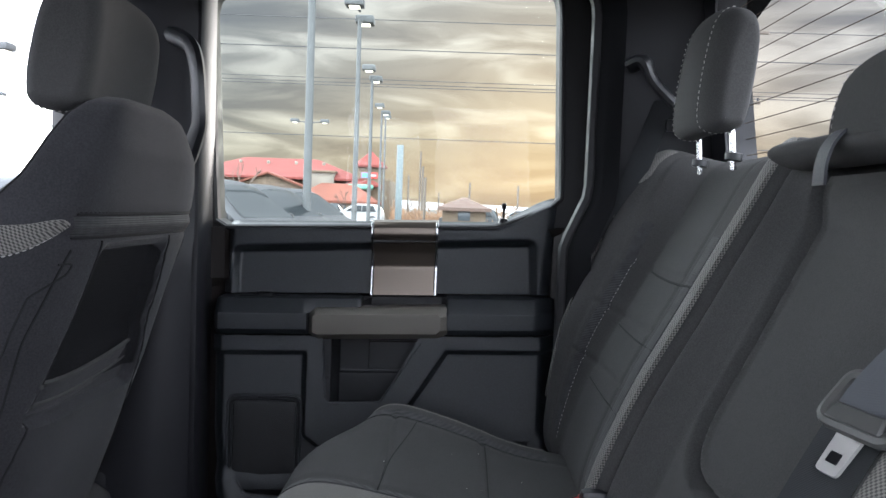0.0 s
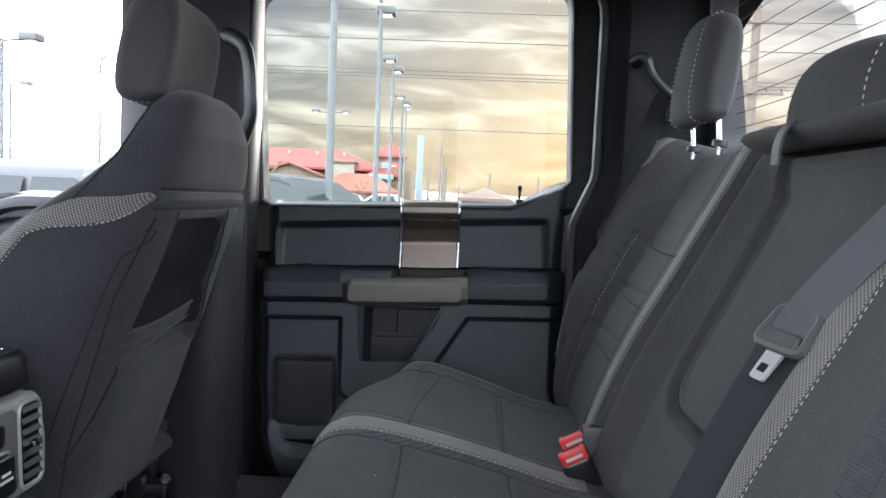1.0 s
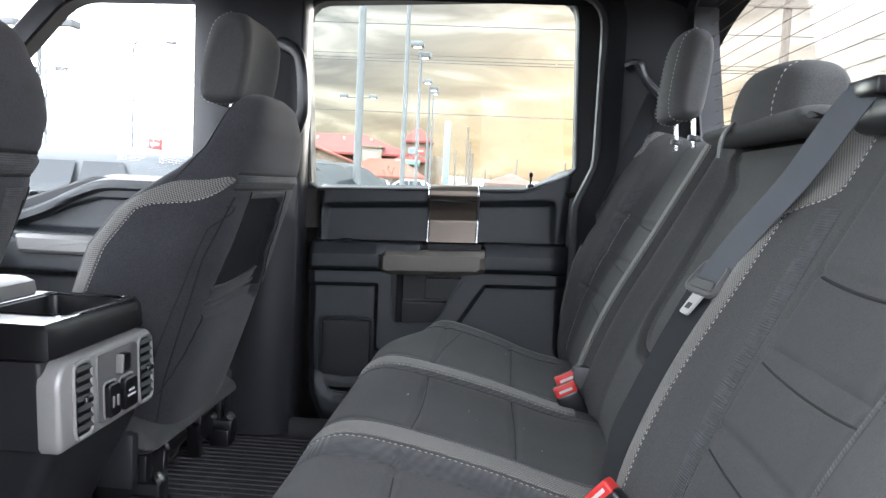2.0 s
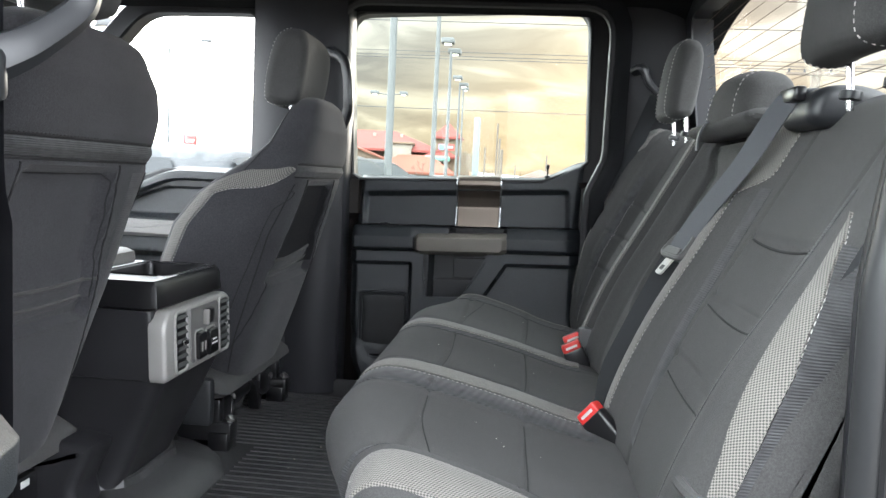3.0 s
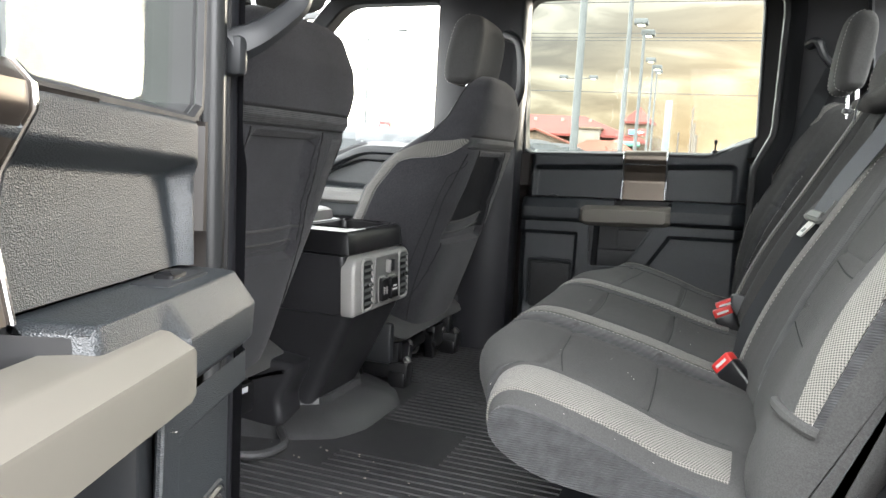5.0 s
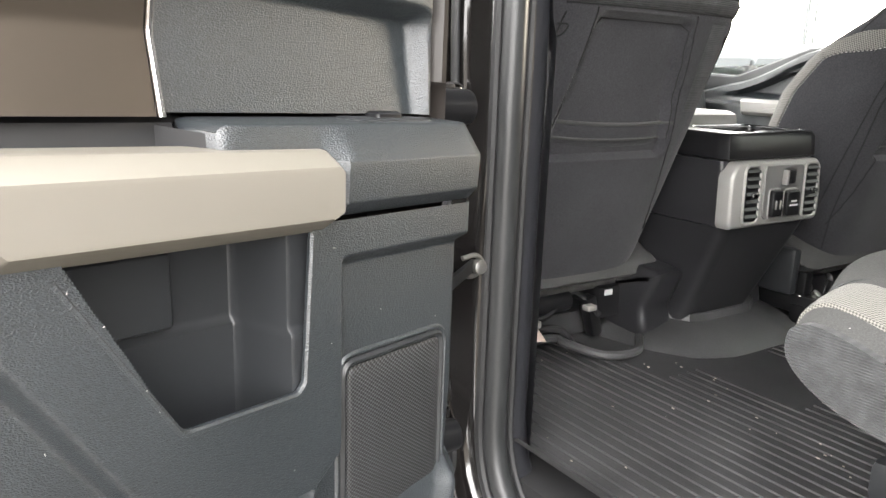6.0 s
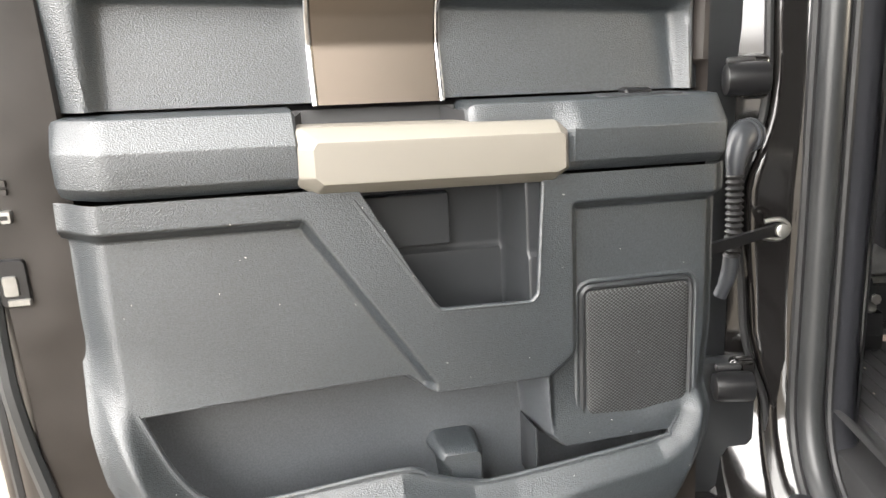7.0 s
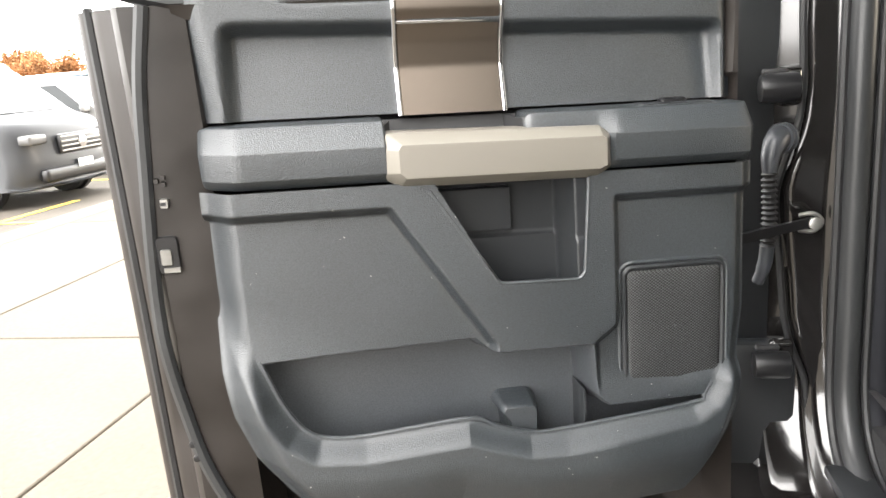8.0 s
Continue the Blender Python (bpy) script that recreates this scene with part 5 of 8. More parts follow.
def back_warp(P):
    P = P.copy()
    y, h, t = P[..., 1], hcoord(P), tcoord(P)
    fr = smooth01((t + 0.045) / 0.03)
    D = np.zeros(y.shape)
    for ye, s in ((NEAR_BACK, 1), (FAR_BACK, -1)):
        e = (y - ye) * s
        D += 0.012 * smooth01((0.13 - e) / 0.08) * smooth01((0.50 - h) / 0.28)
    D += np.interp(h, [0.0, 0.10, 0.24, 0.43, 0.55, 0.60], [0.0, 0.018, 0.050, 0.080, 0.080, 0.065]) * smooth01((y - 1.355) / 0.115)
    for yc, swell in ((0.445, 0.016), (1.025, 0.030)):
        D += swell * np.exp(-((y - yc) / 0.045) ** 2)
    # dished seat lanes
    for c, w in ((0.190, 0.19), (1.280, 0.19)):
        D -= 0.012 * np.clip(1 - ((y - c) / w) ** 2, 0, 1)
    # the fold-down armrest panel in the middle, let into its surround
    arm = round_poly([(0.590, 0.190), (0.895, 0.190), (0.935, 0.560), (0.560, 0.560)], [0.09, 0.09, 0.01, 0.01], 8)
    sd = poly_sdf(y, h, arm)
    D -= 0.030 * np.exp(-(sd / 0.006) ** 2)
    D -= 0.012 * smooth01(-sd / 0.02)
    # the middle stands back a little from both side places
    D -= 0.020 * smooth01((0.268 - np.abs(y - 0.735)) / 0.085) * smooth01((0.54 - h) / 0.05)
    # cross seams
    for c in (0.155, 1.315):
        lane = (np.abs(y - c) < 0.115) * 1.0
        for hs in (0.392, 0.305, 0.208):
            D -= lane * 0.004 * np.exp(-((h - hs) / 0.005) ** 2)
    for yc in (0.040, 0.270, 1.200, 1.430):
        D -= 0.003 * np.exp(-((y - yc) / 0.005) ** 2)
    rise = np.interp(y, [0.44, 0.55, 0.98, 1.03, 1.08], [0.024, 0.019, 0.017, 0.030, 0.032]) * smooth01((h - 0.30) / 0.25)
    D = D * fr
    P[..., 0] += rise * UPV[0]
    P[..., 2] += rise * UPV[1]
    P[..., 0] += D * FWD[0]
    P[..., 2] += D * FWD[1]
    P[..., 1] = np.interp(y, *BACK_LANES)
    return P


hB, tB = hcoord(np.stack([BACK[:, 0], BACK[:, 0] * 0, BACK[:, 1]], 1)), tcoord(np.stack([BACK[:, 0], BACK[:, 0] * 0, BACK[:, 1]], 1))
FRONT_IDX = np.where((tB > -0.03))[0]
FRONT_IDX = FRONT_IDX[np.argsort(hB[FRONT_IDX])]


def back_line(y, off, h0, h1, n=90):
    """A line up the front of the backrest at y (a number, or a function of h)."""
    q = offset_poly(BACK, off)
    hh = hB[FRONT_IDX]
    h = np.linspace(h0, h1, n)
    x = np.interp(h, hh, q[FRONT_IDX, 0])
    z = np.interp(h, hh, q[FRONT_IDX, 1])
    yy = y(h) if callable(y) else np.full(n, y)
    return back_warp(np.stack([x, yy, z], 1)[None])[0]


def back_band(parent, ya, yb, h0, h1, material, off=0.0022, name="trim_band", label="grey tweed trim band"):
    fa = ya if callable(ya) else (lambda h: np.full(h.shape, ya))
    fb = yb if callable(yb) else (lambda h: np.full(h.shape, yb))
    rows = []
    for k, o in ((0.0, -0.003), (0.03, off * .7), (0.25, off), (0.5, off * 1.1), (0.75, off), (0.97, off * .7), (1.0, -0.003)):
        rows.append(back_line(lambda h, k=k: fa(h) * (1 - k) + fb(h) * k, o, h0, h1))
    part(name, grid(rows), material, parent, label)
    return rows


back60 = part("backrest", pillow(BACK, NEAR_BACK, SPLIT, 0.040, 260, back_warp, 8, 0.018), FABRIC, seat60, "charcoal cloth backrest with a fold-down armrest")
back40 = part("backrest", pillow(BACK, SPLIT + 0.010, FAR_BACK, 0.018, 130, back_warp, 8, 0.040), FABRIC, seat40, "charcoal cloth backrest")
wide = lambda h: 0.428 - 0.085 * smooth01((h - 0.435) / 0.045) - 0.008 * smooth01((h - 0.1) / 0.3)
r = back_band(back60, wide, 0.462, 0.02, 0.575, PIPING)
part("stitching", stitches(back_line(lambda h: wide(h) - 0.004, 0.0012, 0.02, 0.57), (-0.9, 0, 0.45)), THREAD, back60, "pale contrast stitching")
far_in = lambda h: 1.044 + 0.018 * smooth01(h / 0.40)
r = back_band(back40, 1.014, far_in, 0.02, 0.585, PIPING_DARK)
part("stitching", stitches(back_line(lambda h: far_in(h) + 0.004, 0.0012, 0.02, 0.58), (-0.9, 0, 0.45)), THREAD, back40, "pale contrast stitching")
# wide pale band on the outer bolsters, tapering upwards
def near_edge(h, a, off):
    """On the rounded outer edge: a counts along the surface, 0 where the front face begins to turn."""
    R = 0.040
    th = math.pi / 2 + min(a, 0.0) / R
    y = NEAR_BACK + R - (R + off) * math.cos(th) + max(a, 0.0)
    return y, -R * (1 - math.sin(th)) + off * math.sin(th)


def edge_band(parent, fa, fb, h0, h1, material, name, label, off=0.003, n=60):
    hs = np.linspace(h0, h1, n)
    rows = []
    for k, lift in ((0.0, -0.002), (0.03, off), (0.2, off), (0.4, off), (0.6, off), (0.8, off), (0.97, off), (1.0, -0.002)):
        row = []
        for h in hs:
            y, o = near_edge(h, float(fa(h)) * (1 - k) + float(fb(h)) * k, lift)
            row.append(back_line(lambda q, y=y: np.full(q.shape, y), o, h, h, 1)[0])
        rows.append(row)
    part(name, grid(rows), material, parent, label)
    return np.array(rows)


band_in = lambda h: np.interp(h, [0.12, 0.178, 0.204, 0.267, 0.333, 0.43], [-0.036, -0.028, -0.022, -0.012, -0.003, 0.009])
band_out = lambda h: np.interp(h, [0.12, 0.209, 0.278, 0.35, 0.43], [-0.056, -0.052, -0.044, -0.024, 0.011])
rows = edge_band(back60, band_in, band_out, 0.135, 0.43, PIPING, "trim_band", "pale tweed band round the outer edge")
part("stitching", stitches(rows[-1] + (-0.002, -0.003, 0), (-0.5, -0.8, 0.2)), THREAD, back60, "pale contrast stitching")
edge_band(back60, band_out, lambda h: -0.062, 0.135, 0.40, FABRIC_RIB, "side_lane", "ribbed charcoal lane", 0.002)
part("end_fold", tube(np.array([back_line(lambda q, y=y: np.full(q.shape, y), o, 0.128, 0.128, 1)[0] for y, o in [near_edge(0.13, a, 0.002) for a in np.linspace(0.0, -0.060, 10)]]), 0.007, 8), FABRIC, back60)
back_band(back40, lambda h: 1.470 - 0.03 * smooth01((h - 0.48) / 0.05), lambda h: 1.488 - 0.03 * smooth01((h - 0.56) / 0.03), 0.44, 0.585, PIPING_DARK)
back_band(back40, 1.478, 1.492, 0.10, 0.45, PIPING_DARK)
part("stitching", stitches(back_line(1.400, 0.0012, 0.05, 0.40), (-0.9, 0, 0.45)), THREAD, back40, "pale contrast stitching")
for b, y0, y1 in ((back60, lambda h: 0.245 + 0.06 * h / 0.46, lambda h: 0.285 + 0.07 * h / 0.46), (back60, 0.022, 0.036), (back40, 1.148, 1.180), (back40, 1.400, 1.416)):
    back_band(b, y0, y1, 0.06, 0.455, FABRIC_RIB, 0.0010, "side_lane", "ribbed charcoal lane")
for b, c, w in ((back60, 0.142, 0.112), (back40, 1.215, 0.130)):
    ya = np.linspace(-1, 1, 24)
    for hs, rr, off in ((0.388, 0.0020, 0.0002), (0.288, 0.0014, -0.0002), (0.180, 0.0014, -0.0002)):
        pts = np.array([back_line(lambda q, y=c + w * k: np.full(q.shape, y), off, hs - 0.006 * (1 - k * k), hs - 0.006 * (1 - k * k), 1)[0] for k in ya])
        part("seam", tube(pts, rr, 5), THREAD_DARK, b)
# strap loop on top of the middle back
roll = [(0.440 + 0.042 * math.cos(a) - 0.006 * math.sin(a), 1.501 + 0.017 * math.sin(a)) for a in np.arange(28) * 2 * math.pi / 28]
part("top_roll", pillow(roll, 0.560, 1.012, 0.022, 30, None, 7, flat=0.7), FABRIC, back60, "rounded charcoal roll above the armrest")
loop = thing("release_strap", (0.41, 0.835, 1.45), "black webbing release strap over the middle backrest", "strap", BENCH)
part("loop_webbing", strap(catmull([(0.460, 0.835, 1.517), (0.434, 0.834, 1.522), (0.408, 0.833, 1.517), (0.392, 0.832, 1.502), (0.386, 0.834, 1.482), (0.386, 0.837, 1.460)], 24), (0.1, 1, 0), 0.030, 0.003), WEBBING, loop)
# plastic base beside the cushion where the backrest hinges
part("hinge_cover", pillow(dense([(0.225, 0.92), (0.240, 0.98), (0.260, 1.020), (0.285, 1.036), (0.36, 1.03), (0.38, 0.97), (0.37, 0.90), (0.28, 0.88)], 0.01), 0.075, 0.125, 0.014, 6), PLASTIC_SMOOTH, back60, "black plastic hinge cover")
part("hinge_cover", rbox((0.235, 1.040, 0.990), (0.07, 0.024, 0.16), 0.010), PLASTIC_SMOOTH, back40, "black plastic hinge cover")


def headrest(y, w, x, z0, z1, thick, label, group, lean=0.15, pale=True, ridge=0.0, posts=0.06):
    hr = thing("headrest", (x, y, z0 - 0.03), label, "headrest", group)
    H = z1 - z0
    pts = []
    for h, f in ((0.02, -0.30), (0.0, 0.0), (0.03, 0.32), (0.12, 0.46), (0.35, 0.5), (0.65, 0.47), (0.88, 0.38), (0.98, 0.18), (1.0, -0.05), (0.96, -0.30), (0.80, -0.46), (0.50, -0.5), (0.20, -0.48), (0.07, -0.42)):
        pts.append((x - f * thick + lean * (h - 0.5) * H, z0 + h * H))
    prof = dense(pts, 0.006)

    def warp(P):
        P = P.copy()
        k = (P[..., 1] - y) / (w / 2)
        P[..., 0] += 0.016 * k ** 2                       # cheeks fall back
        P[..., 2] -= 0.02 * np.abs(k) ** 3 * smooth01((P[..., 2] - z0) / H)
        return P
    part("pad", pillow(prof, y - w / 2, y + w / 2, 0.036, 30, warp, 9, flat=0.55), FABRIC, hr)
    for s in (-1, 1):
        yy = y + s * (w / 2 - 0.040)
        q = offset_poly(prof, 0.001)
        line = warp(np.stack([q[:, 0], np.full(len(q), yy), q[:, 1]], 1)[None])[0]
        part("stitching", stitches(line[: len(line) // 2 + 6], (-0.8, s * 0.3, 0.5), 0.0055, 0.0035, 0.0009), THREAD if pale else THREAD_DARK, hr, "pale contrast stitching")
        if posts is None:
            continue
        a = (x + 0.015, y + s * posts, z0 + 0.02)
        part("post", tube([a, (a[0] + 0.006, a[1], z0 - 0.055)], 0.0048, 10), CHROME, hr, "polished steel post")
        part("guide_sleeve", disc((a[0] + 0.005, a[1], z0 - 0.036), (0.1, 0, 1), 0.013, 0.012, 14), PLASTIC_SMOOTH, hr)
    return hr


headrest(0.290, 0.240, 0.445, 1.548, 1.748, 0.080, "charcoal cloth headrest on chrome posts", "rear headrests", 0.10)
headrest(1.300, 0.205, 0.420, 1.552, 1.745, 0.066, "charcoal cloth headrest near the closed door", "rear headrests", 0.10, posts=0.077)
headrest(0.765, 0.262, 0.442, 1.494, 1.594, 0.084, "low charcoal cloth middle headrest", "rear headrests", 0.1, posts=None)

# ---------- front seats ----------
PLUG = mat("pale_plug_plastic", (0.22, 0.21, 0.20), 0.6)

def front_seat(yc, dx, label):
    seat = thing("front_seat", (-0.75 + dx, yc, 0.75), label, "car seat", "front seats")
    zs = np.linspace(0.885, 1.575, 116)
    rear = np.interp(zs, [0.88, 0.95, 1.17, 1.40, 1.50, 1.56, 1.58], [-0.605, -0.580, -0.505, -0.440, -0.425, -0.435, -0.455])
    fore = np.interp(zs, [0.88, 1.00, 1.15, 1.27, 1.34, 1.38, 1.42, 1.46, 1.54, 1.58], [-0.80, -0.82, -0.80, -0.755, -0.695, -0.640, -0.575, -0.530, -0.50, -0.475])
    half = np.interp(zs, [0.88, 0.93, 1.05, 1.20, 1.36, 1.41, 1.46, 1.51, 1.545, 1.565, 1.58], [0.195, 0.215, 0.235, 0.255, 0.270, 0.262, 0.240, 0.205, 0.170, 0.135, 0.07])
    if dx < 0:
        half = half + np.interp(zs, [1.40, 1.46, 1.54, 1.575], [0, 0.018, 0.022, 0.036])
    n = 200
    a = np.arange(n) * 2 * math.pi / n
    ex = 0.42
    cx = np.sign(np.cos(a)) * np.abs(np.cos(a)) ** ex
    cy = np.sign(np.sin(a)) * np.abs(np.sin(a)) ** ex
    P = np.zeros((len(zs), n, 3))
    for i, z in enumerate(zs):
        P[i, :, 0] = (rear[i] + fore[i]) / 2 + cx * (rear[i] - fore[i]) / 2
        P[i, :, 1] = yc + cy * half[i] * (1 - 0.09 * (cx + 1))
        P[i, :, 2] = z
    back = smooth01((cx[None, :] - 0.2) / 0.6) * np.ones((len(zs), 1))
    Y, Z = P[..., 1] - yc, P[..., 2]
    rec = smooth01(-poly_sdf(Y, Z, round_poly([(-0.185, 1.13), (0.125, 1.13), (0.080, 1.376), (-0.140, 1.376)], 0.022, 4)) / 0.014)
    P[..., 0] -= 0.020 * rec * back
    rec2 = smooth01(-poly_sdf(Y, Z, [(-0.15, 1.19), (0.15, 1.19), (0.145, 1.29), (-0.145, 1.29)]) / 0.05)
    P[..., 0] -= 0.004 * rec2 * back
    for z in (1.414, 1.385):
        P[..., 0] -= 0.004 * np.exp(-((Z - z) / 0.006) ** 2) * back
    P[..., 0] += dx
    part("backrest", grid(P, wrap_v=True, cap_u=True), FABRIC_BACK, seat, "charcoal knit backrest")

    def rear_curve(z, y0, y1, off, m=24, drop=0.0):
        out = []
        i = int(np.argmin(np.abs(zs - z)))
        idx = np.where(cx > 0.3)[0]
        o = idx[np.argsort(P[i, idx, 1])]
        for y in np.linspace(y0, y1, m):
            x = np.interp(yc + y, P[i, o, 1], P[i, o, 0])
            out.append((x + off, yc + y, z + drop * (y / 0.2) ** 2))
        return np.array(out)
    # band across the shoulders
    rows = [rear_curve(z, -0.205, 0.205, o, 60) for z, o in ((1.386, -0.001), (1.388, 0.0015), (1.399, 0.002), (1.411, 0.0015), (1.413, -0.001))]
    part("shoulder_band", grid(rows), FABRIC_RIB, seat, "ribbed charcoal band across the shoulders")
    part("stitching", stitches(rear_curve(1.417, -0.20, 0.20, 0.001, 60), (1, 0, 0)), THREAD_DARK, seat)
    for z in (1.4145, 1.3845):
        part("seam", tube(rear_curve(z, -0.200, 0.200, 0.0012, 40), 0.0018, 6), THREAD_DARK, seat)
    for y0, y1 in ((-0.145, -0.185), (0.085, 0.150)):
        part("seam", tube(np.array([rear_curve(z, yy, yy, 0.0008, 1)[0] for z, yy in zip(np.linspace(1.380, 0.98, 40), np.linspace(y0, y1, 40))]), 0.0015, 5), THREAD_DARK, seat)
    # pocket on the rear face with two piped edges
    fade = np.clip((1 - np.abs(np.linspace(-1, 1, 40)) ** 10), 0, 1)

    lift = 0.026 if dx > 0 else 0.0

    def pocket_row(z, off):
        row = rear_curve(z, -0.182, 0.122, 0.0, 40, 0.012 * (z > 1.1))
        row[:, 2] += lift * (np.linspace(0, 1, 40) - 0.5) * (z > 1.1)
        row[:, 0] += -0.002 + (off + 0.002) * fade
        return row
    pk = [pocket_row(z, o) for z, o in ((1.194, -0.002), (1.192, 0.006), (1.182, 0.007), (1.168, 0.0055), (1.160, 0.0030), (1.152, 0.0012), (1.146, -0.003))]
    pocket = part("map_pocket", grid(pk), FABRIC_BACK, seat, "charcoal cloth map pocket")
    for z, o, r in ((1.193, 0.006, 0.0036), (1.166, 0.0050, 0.0026)):
        part("piping", tube(pocket_row(z, o)[1:-1], r, 8), FABRIC, pocket)
    inner = []
    for z in np.linspace(1.165, 1.366, 18):
        cut = 0.016 * (1 - math.sqrt(max(0.0, 1 - max(0.0, (z - 1.350) / 0.016) ** 2)))
        w = (1.385 - z) / 0.255
        inner.append(rear_curve(z, -0.134 - 0.045 * w + cut, 0.074 + 0.045 * w - cut, 0.0016, 20))
    part("pocket_mesh", grid(inner), POCKET_MESH if dx > 0 else FABRIC_BACK, pocket, "cloth inside the pocket")
    part("seam", tube(np.concatenate([np.array(inner)[:, 0], np.array(inner)[-1, 1:-1], np.array(inner)[::-1, -1]]), 0.0016, 5), THREAD_DARK, pocket)
    for s in (1,) if dx < 0 else ():
        part("mesh_gusset", grid([rear_curve(z, s * 0.15 - 0.02, s * 0.185 - 0.01, o, 8) for z, o in ((1.37, -0.001), (1.365, 0.0015), (1.30, 0.0015), (1.22, 0.0015), (1.215, -0.001))]), FABRIC_RIB, seat)
    # pale band over the inboard and outboard bolsters
    for s in (-1, 1):
        def side_pt(z, f, off):
            i = np.interp(z, zs, np.arange(len(zs)))
            lo = int(i)
            hi = min(lo + 1, len(zs) - 1)
            w = i - lo
            R = rear[lo] * (1 - w) + rear[hi] * w
            Fo = fore[lo] * (1 - w) + fore[hi] * w
            Hh = half[lo] * (1 - w) + half[hi] * w
            ang = f
            ccx, ccy = math.cos(ang), math.sin(ang)
            gx = math.copysign(abs(ccx) ** ex, ccx)
            gy = abs(ccy) ** ex
            return np.array(((R + Fo) / 2 + gx * ((R - Fo) / 2 + off) + dx, yc + s * gy * (Hh + off) * (1 - 0.09 * (gx + 1)), z))
        rows = []
        for k, off in ((0.0, -0.002), (0.06, 0.002), (0.5, 0.003), (0.94, 0.002), (1.0, -0.002)):
            row = []
            for t in np.linspace(0, 1, 46) ** 1.4:
                kk = 0.5 + (k - 0.5) * min(1.0, 0.08 + math.sqrt(t / 0.16))
                z = 1.446 - 0.030 * (1 - t) ** 4 - 0.40 * t ** 1.25 - 0.026 * kk * (1 - 0.6 * t)
                ang = radians(np.interp(t, [0, .25, 1], [70, 118, 132]) - 26 * kk * 0.72)
                row.append(side_pt(z, ang, off))
            rows.append(row)
        part("trim_band", grid(rows), PIPING_DARK, seat, "grey tweed band on the bolster")
        part("stitching", stitches(np.array(rows[-1]) + (0, s * 0.003, 0), (0, s, 0.2)), THREAD, seat, "pale contrast stitching")
        seam = []
        for t in np.linspace(0, 1, 46) ** 1.4:
            seam.append(side_pt(1.448 - 0.030 * (1 - t) ** 4 - 0.40 * t ** 1.25 - 0.066 * (1 - 0.6 * t), radians(np.interp(t, [0, .25, 1], [70, 118, 132]) - 26 * (0.5 + 1.45 * min(1.0, 0.08 + math.sqrt(t / 0.16)))), 0.001))
        part("seam", tube(np.array(seam), 0.0015, 5), THREAD_DARK, seat)
        seam = np.array([side_pt(z, radians(np.interp(z, [0.90, 1.0, 1.25, 1.37], [62, 66, 62, 48])), 0.001) for z in np.linspace(0.92, 1.37, 40)])
        part("seam", tube(seam, 0.0016, 5), THREAD_DARK, seat)
        seam = np.array([side_pt(z, radians(np.interp(z, [1.39, 1.45, 1.56], [95, 108, 112])), 0.001) for z in np.linspace(1.395, 1.56, 24)])
        part("seam", tube(seam, 0.0014, 5), THREAD_DARK, seat)
    # lower skirt, cushion and rails
    base = dense([(-0.60, 0.90), (-0.75, 0.965), (-0.95, 0.985), (-1.08, 1.00), (-1.13, 0.965), (-1.10, 0.89), (-0.85, 0.865), (-0.64, 0.865)], 0.02)
    part("seat_pad", pillow(base + (dx, 0), yc - 0.26, yc + 0.26, 0.05, 8), FABRIC, seat, "charcoal cloth seat pad")
    for s in (-1, 1):
        part("side_shield", rbox((-0.84 + dx, yc + s * 0.265, 0.875), (0.45, 0.03, 0.11), 0.012), PLASTIC_SMOOTH, seat, "black plastic side shield")
        rail = part("seat_rail", rbox((-0.84 + dx, yc + s * 0.20, 0.790), (0.50, 0.045, 0.045), 0.006), BLACK, seat, "black steel seat rail")
        part("bolt", disc((-0.60 + dx, yc + s * 0.20, 0.818), (0.6, 0, 0.8), 0.011, 0.012, 8), STEEL, rail, "steel bolt")
        part("rail_bracket", rbox((-0.62 + dx, yc + s * 0.20, 0.765), (0.05, 0.055, 0.05), 0.006), BLACK, rail, "black steel bracket")
        part("rail_stand", rbox((-0.70 + dx, yc + s * 0.20, 0.835), (0.16, 0.03, 0.06), 0.006), BLACK, rail)
    part("cross_tube", tube([(-0.66 + dx, yc - 0.2, 0.85), (-0.66 + dx, yc + 0.2, 0.85)], 0.011, 10), STEEL, seat, "bare steel cross tube")
    part("wiring_loom", tube(catmull([(-0.68 + dx, yc - 0.12, 0.83), (-0.64 + dx, yc - 0.05, 0.80), (-0.66 + dx, yc + 0.05, 0.84), (-0.63 + dx, yc + 0.10, 0.79)], 20), 0.006, 6), RUBBER, seat)
    for s in (-1, 1):
        carrier = part("seat_carrier", rbox((-0.665 + dx, yc + s * 0.155, 0.812), (0.060, 0.110, 0.070), 0.008), BLACK, seat, "black steel seat carrier")
        part("carrier_bolt", disc((-0.634 + dx, yc + s * 0.175, 0.822), (1, 0, 0.1), 0.010, 0.010, 8), STEEL, carrier, "steel bolt head")
        part("carrier_arm", rbox((-0.650 + dx, yc + s * 0.095, 0.785), (0.030, 0.026, 0.090), 0.005, 2, Matrix.Rotation(radians(18 * s), 3, "X")), BLACK, carrier)
    part("adjuster_motor", tube([(-0.660 + dx, yc - 0.07, 0.822), (-0.660 + dx, yc - 0.065, 0.822), (-0.660 + dx, yc + 0.03, 0.826), (-0.660 + dx, yc + 0.035, 0.826)], [0.015, 0.022, 0.022, 0.015], 14), BLACK, seat, "black adjuster motor")
    if dx > 0:
        return seat
    part("maker_label", rbox((-0.633 + dx, yc + 0.125, 0.835), (0.002, 0.022, 0.012), 0.0004), WHITE_INK, seat, "small blank white label")
    part("plug", rbox((-0.63 + dx, yc - 0.08, 0.80), (0.03, 0.02, 0.015), 0.003), PLUG, seat, "pale wiring plug")
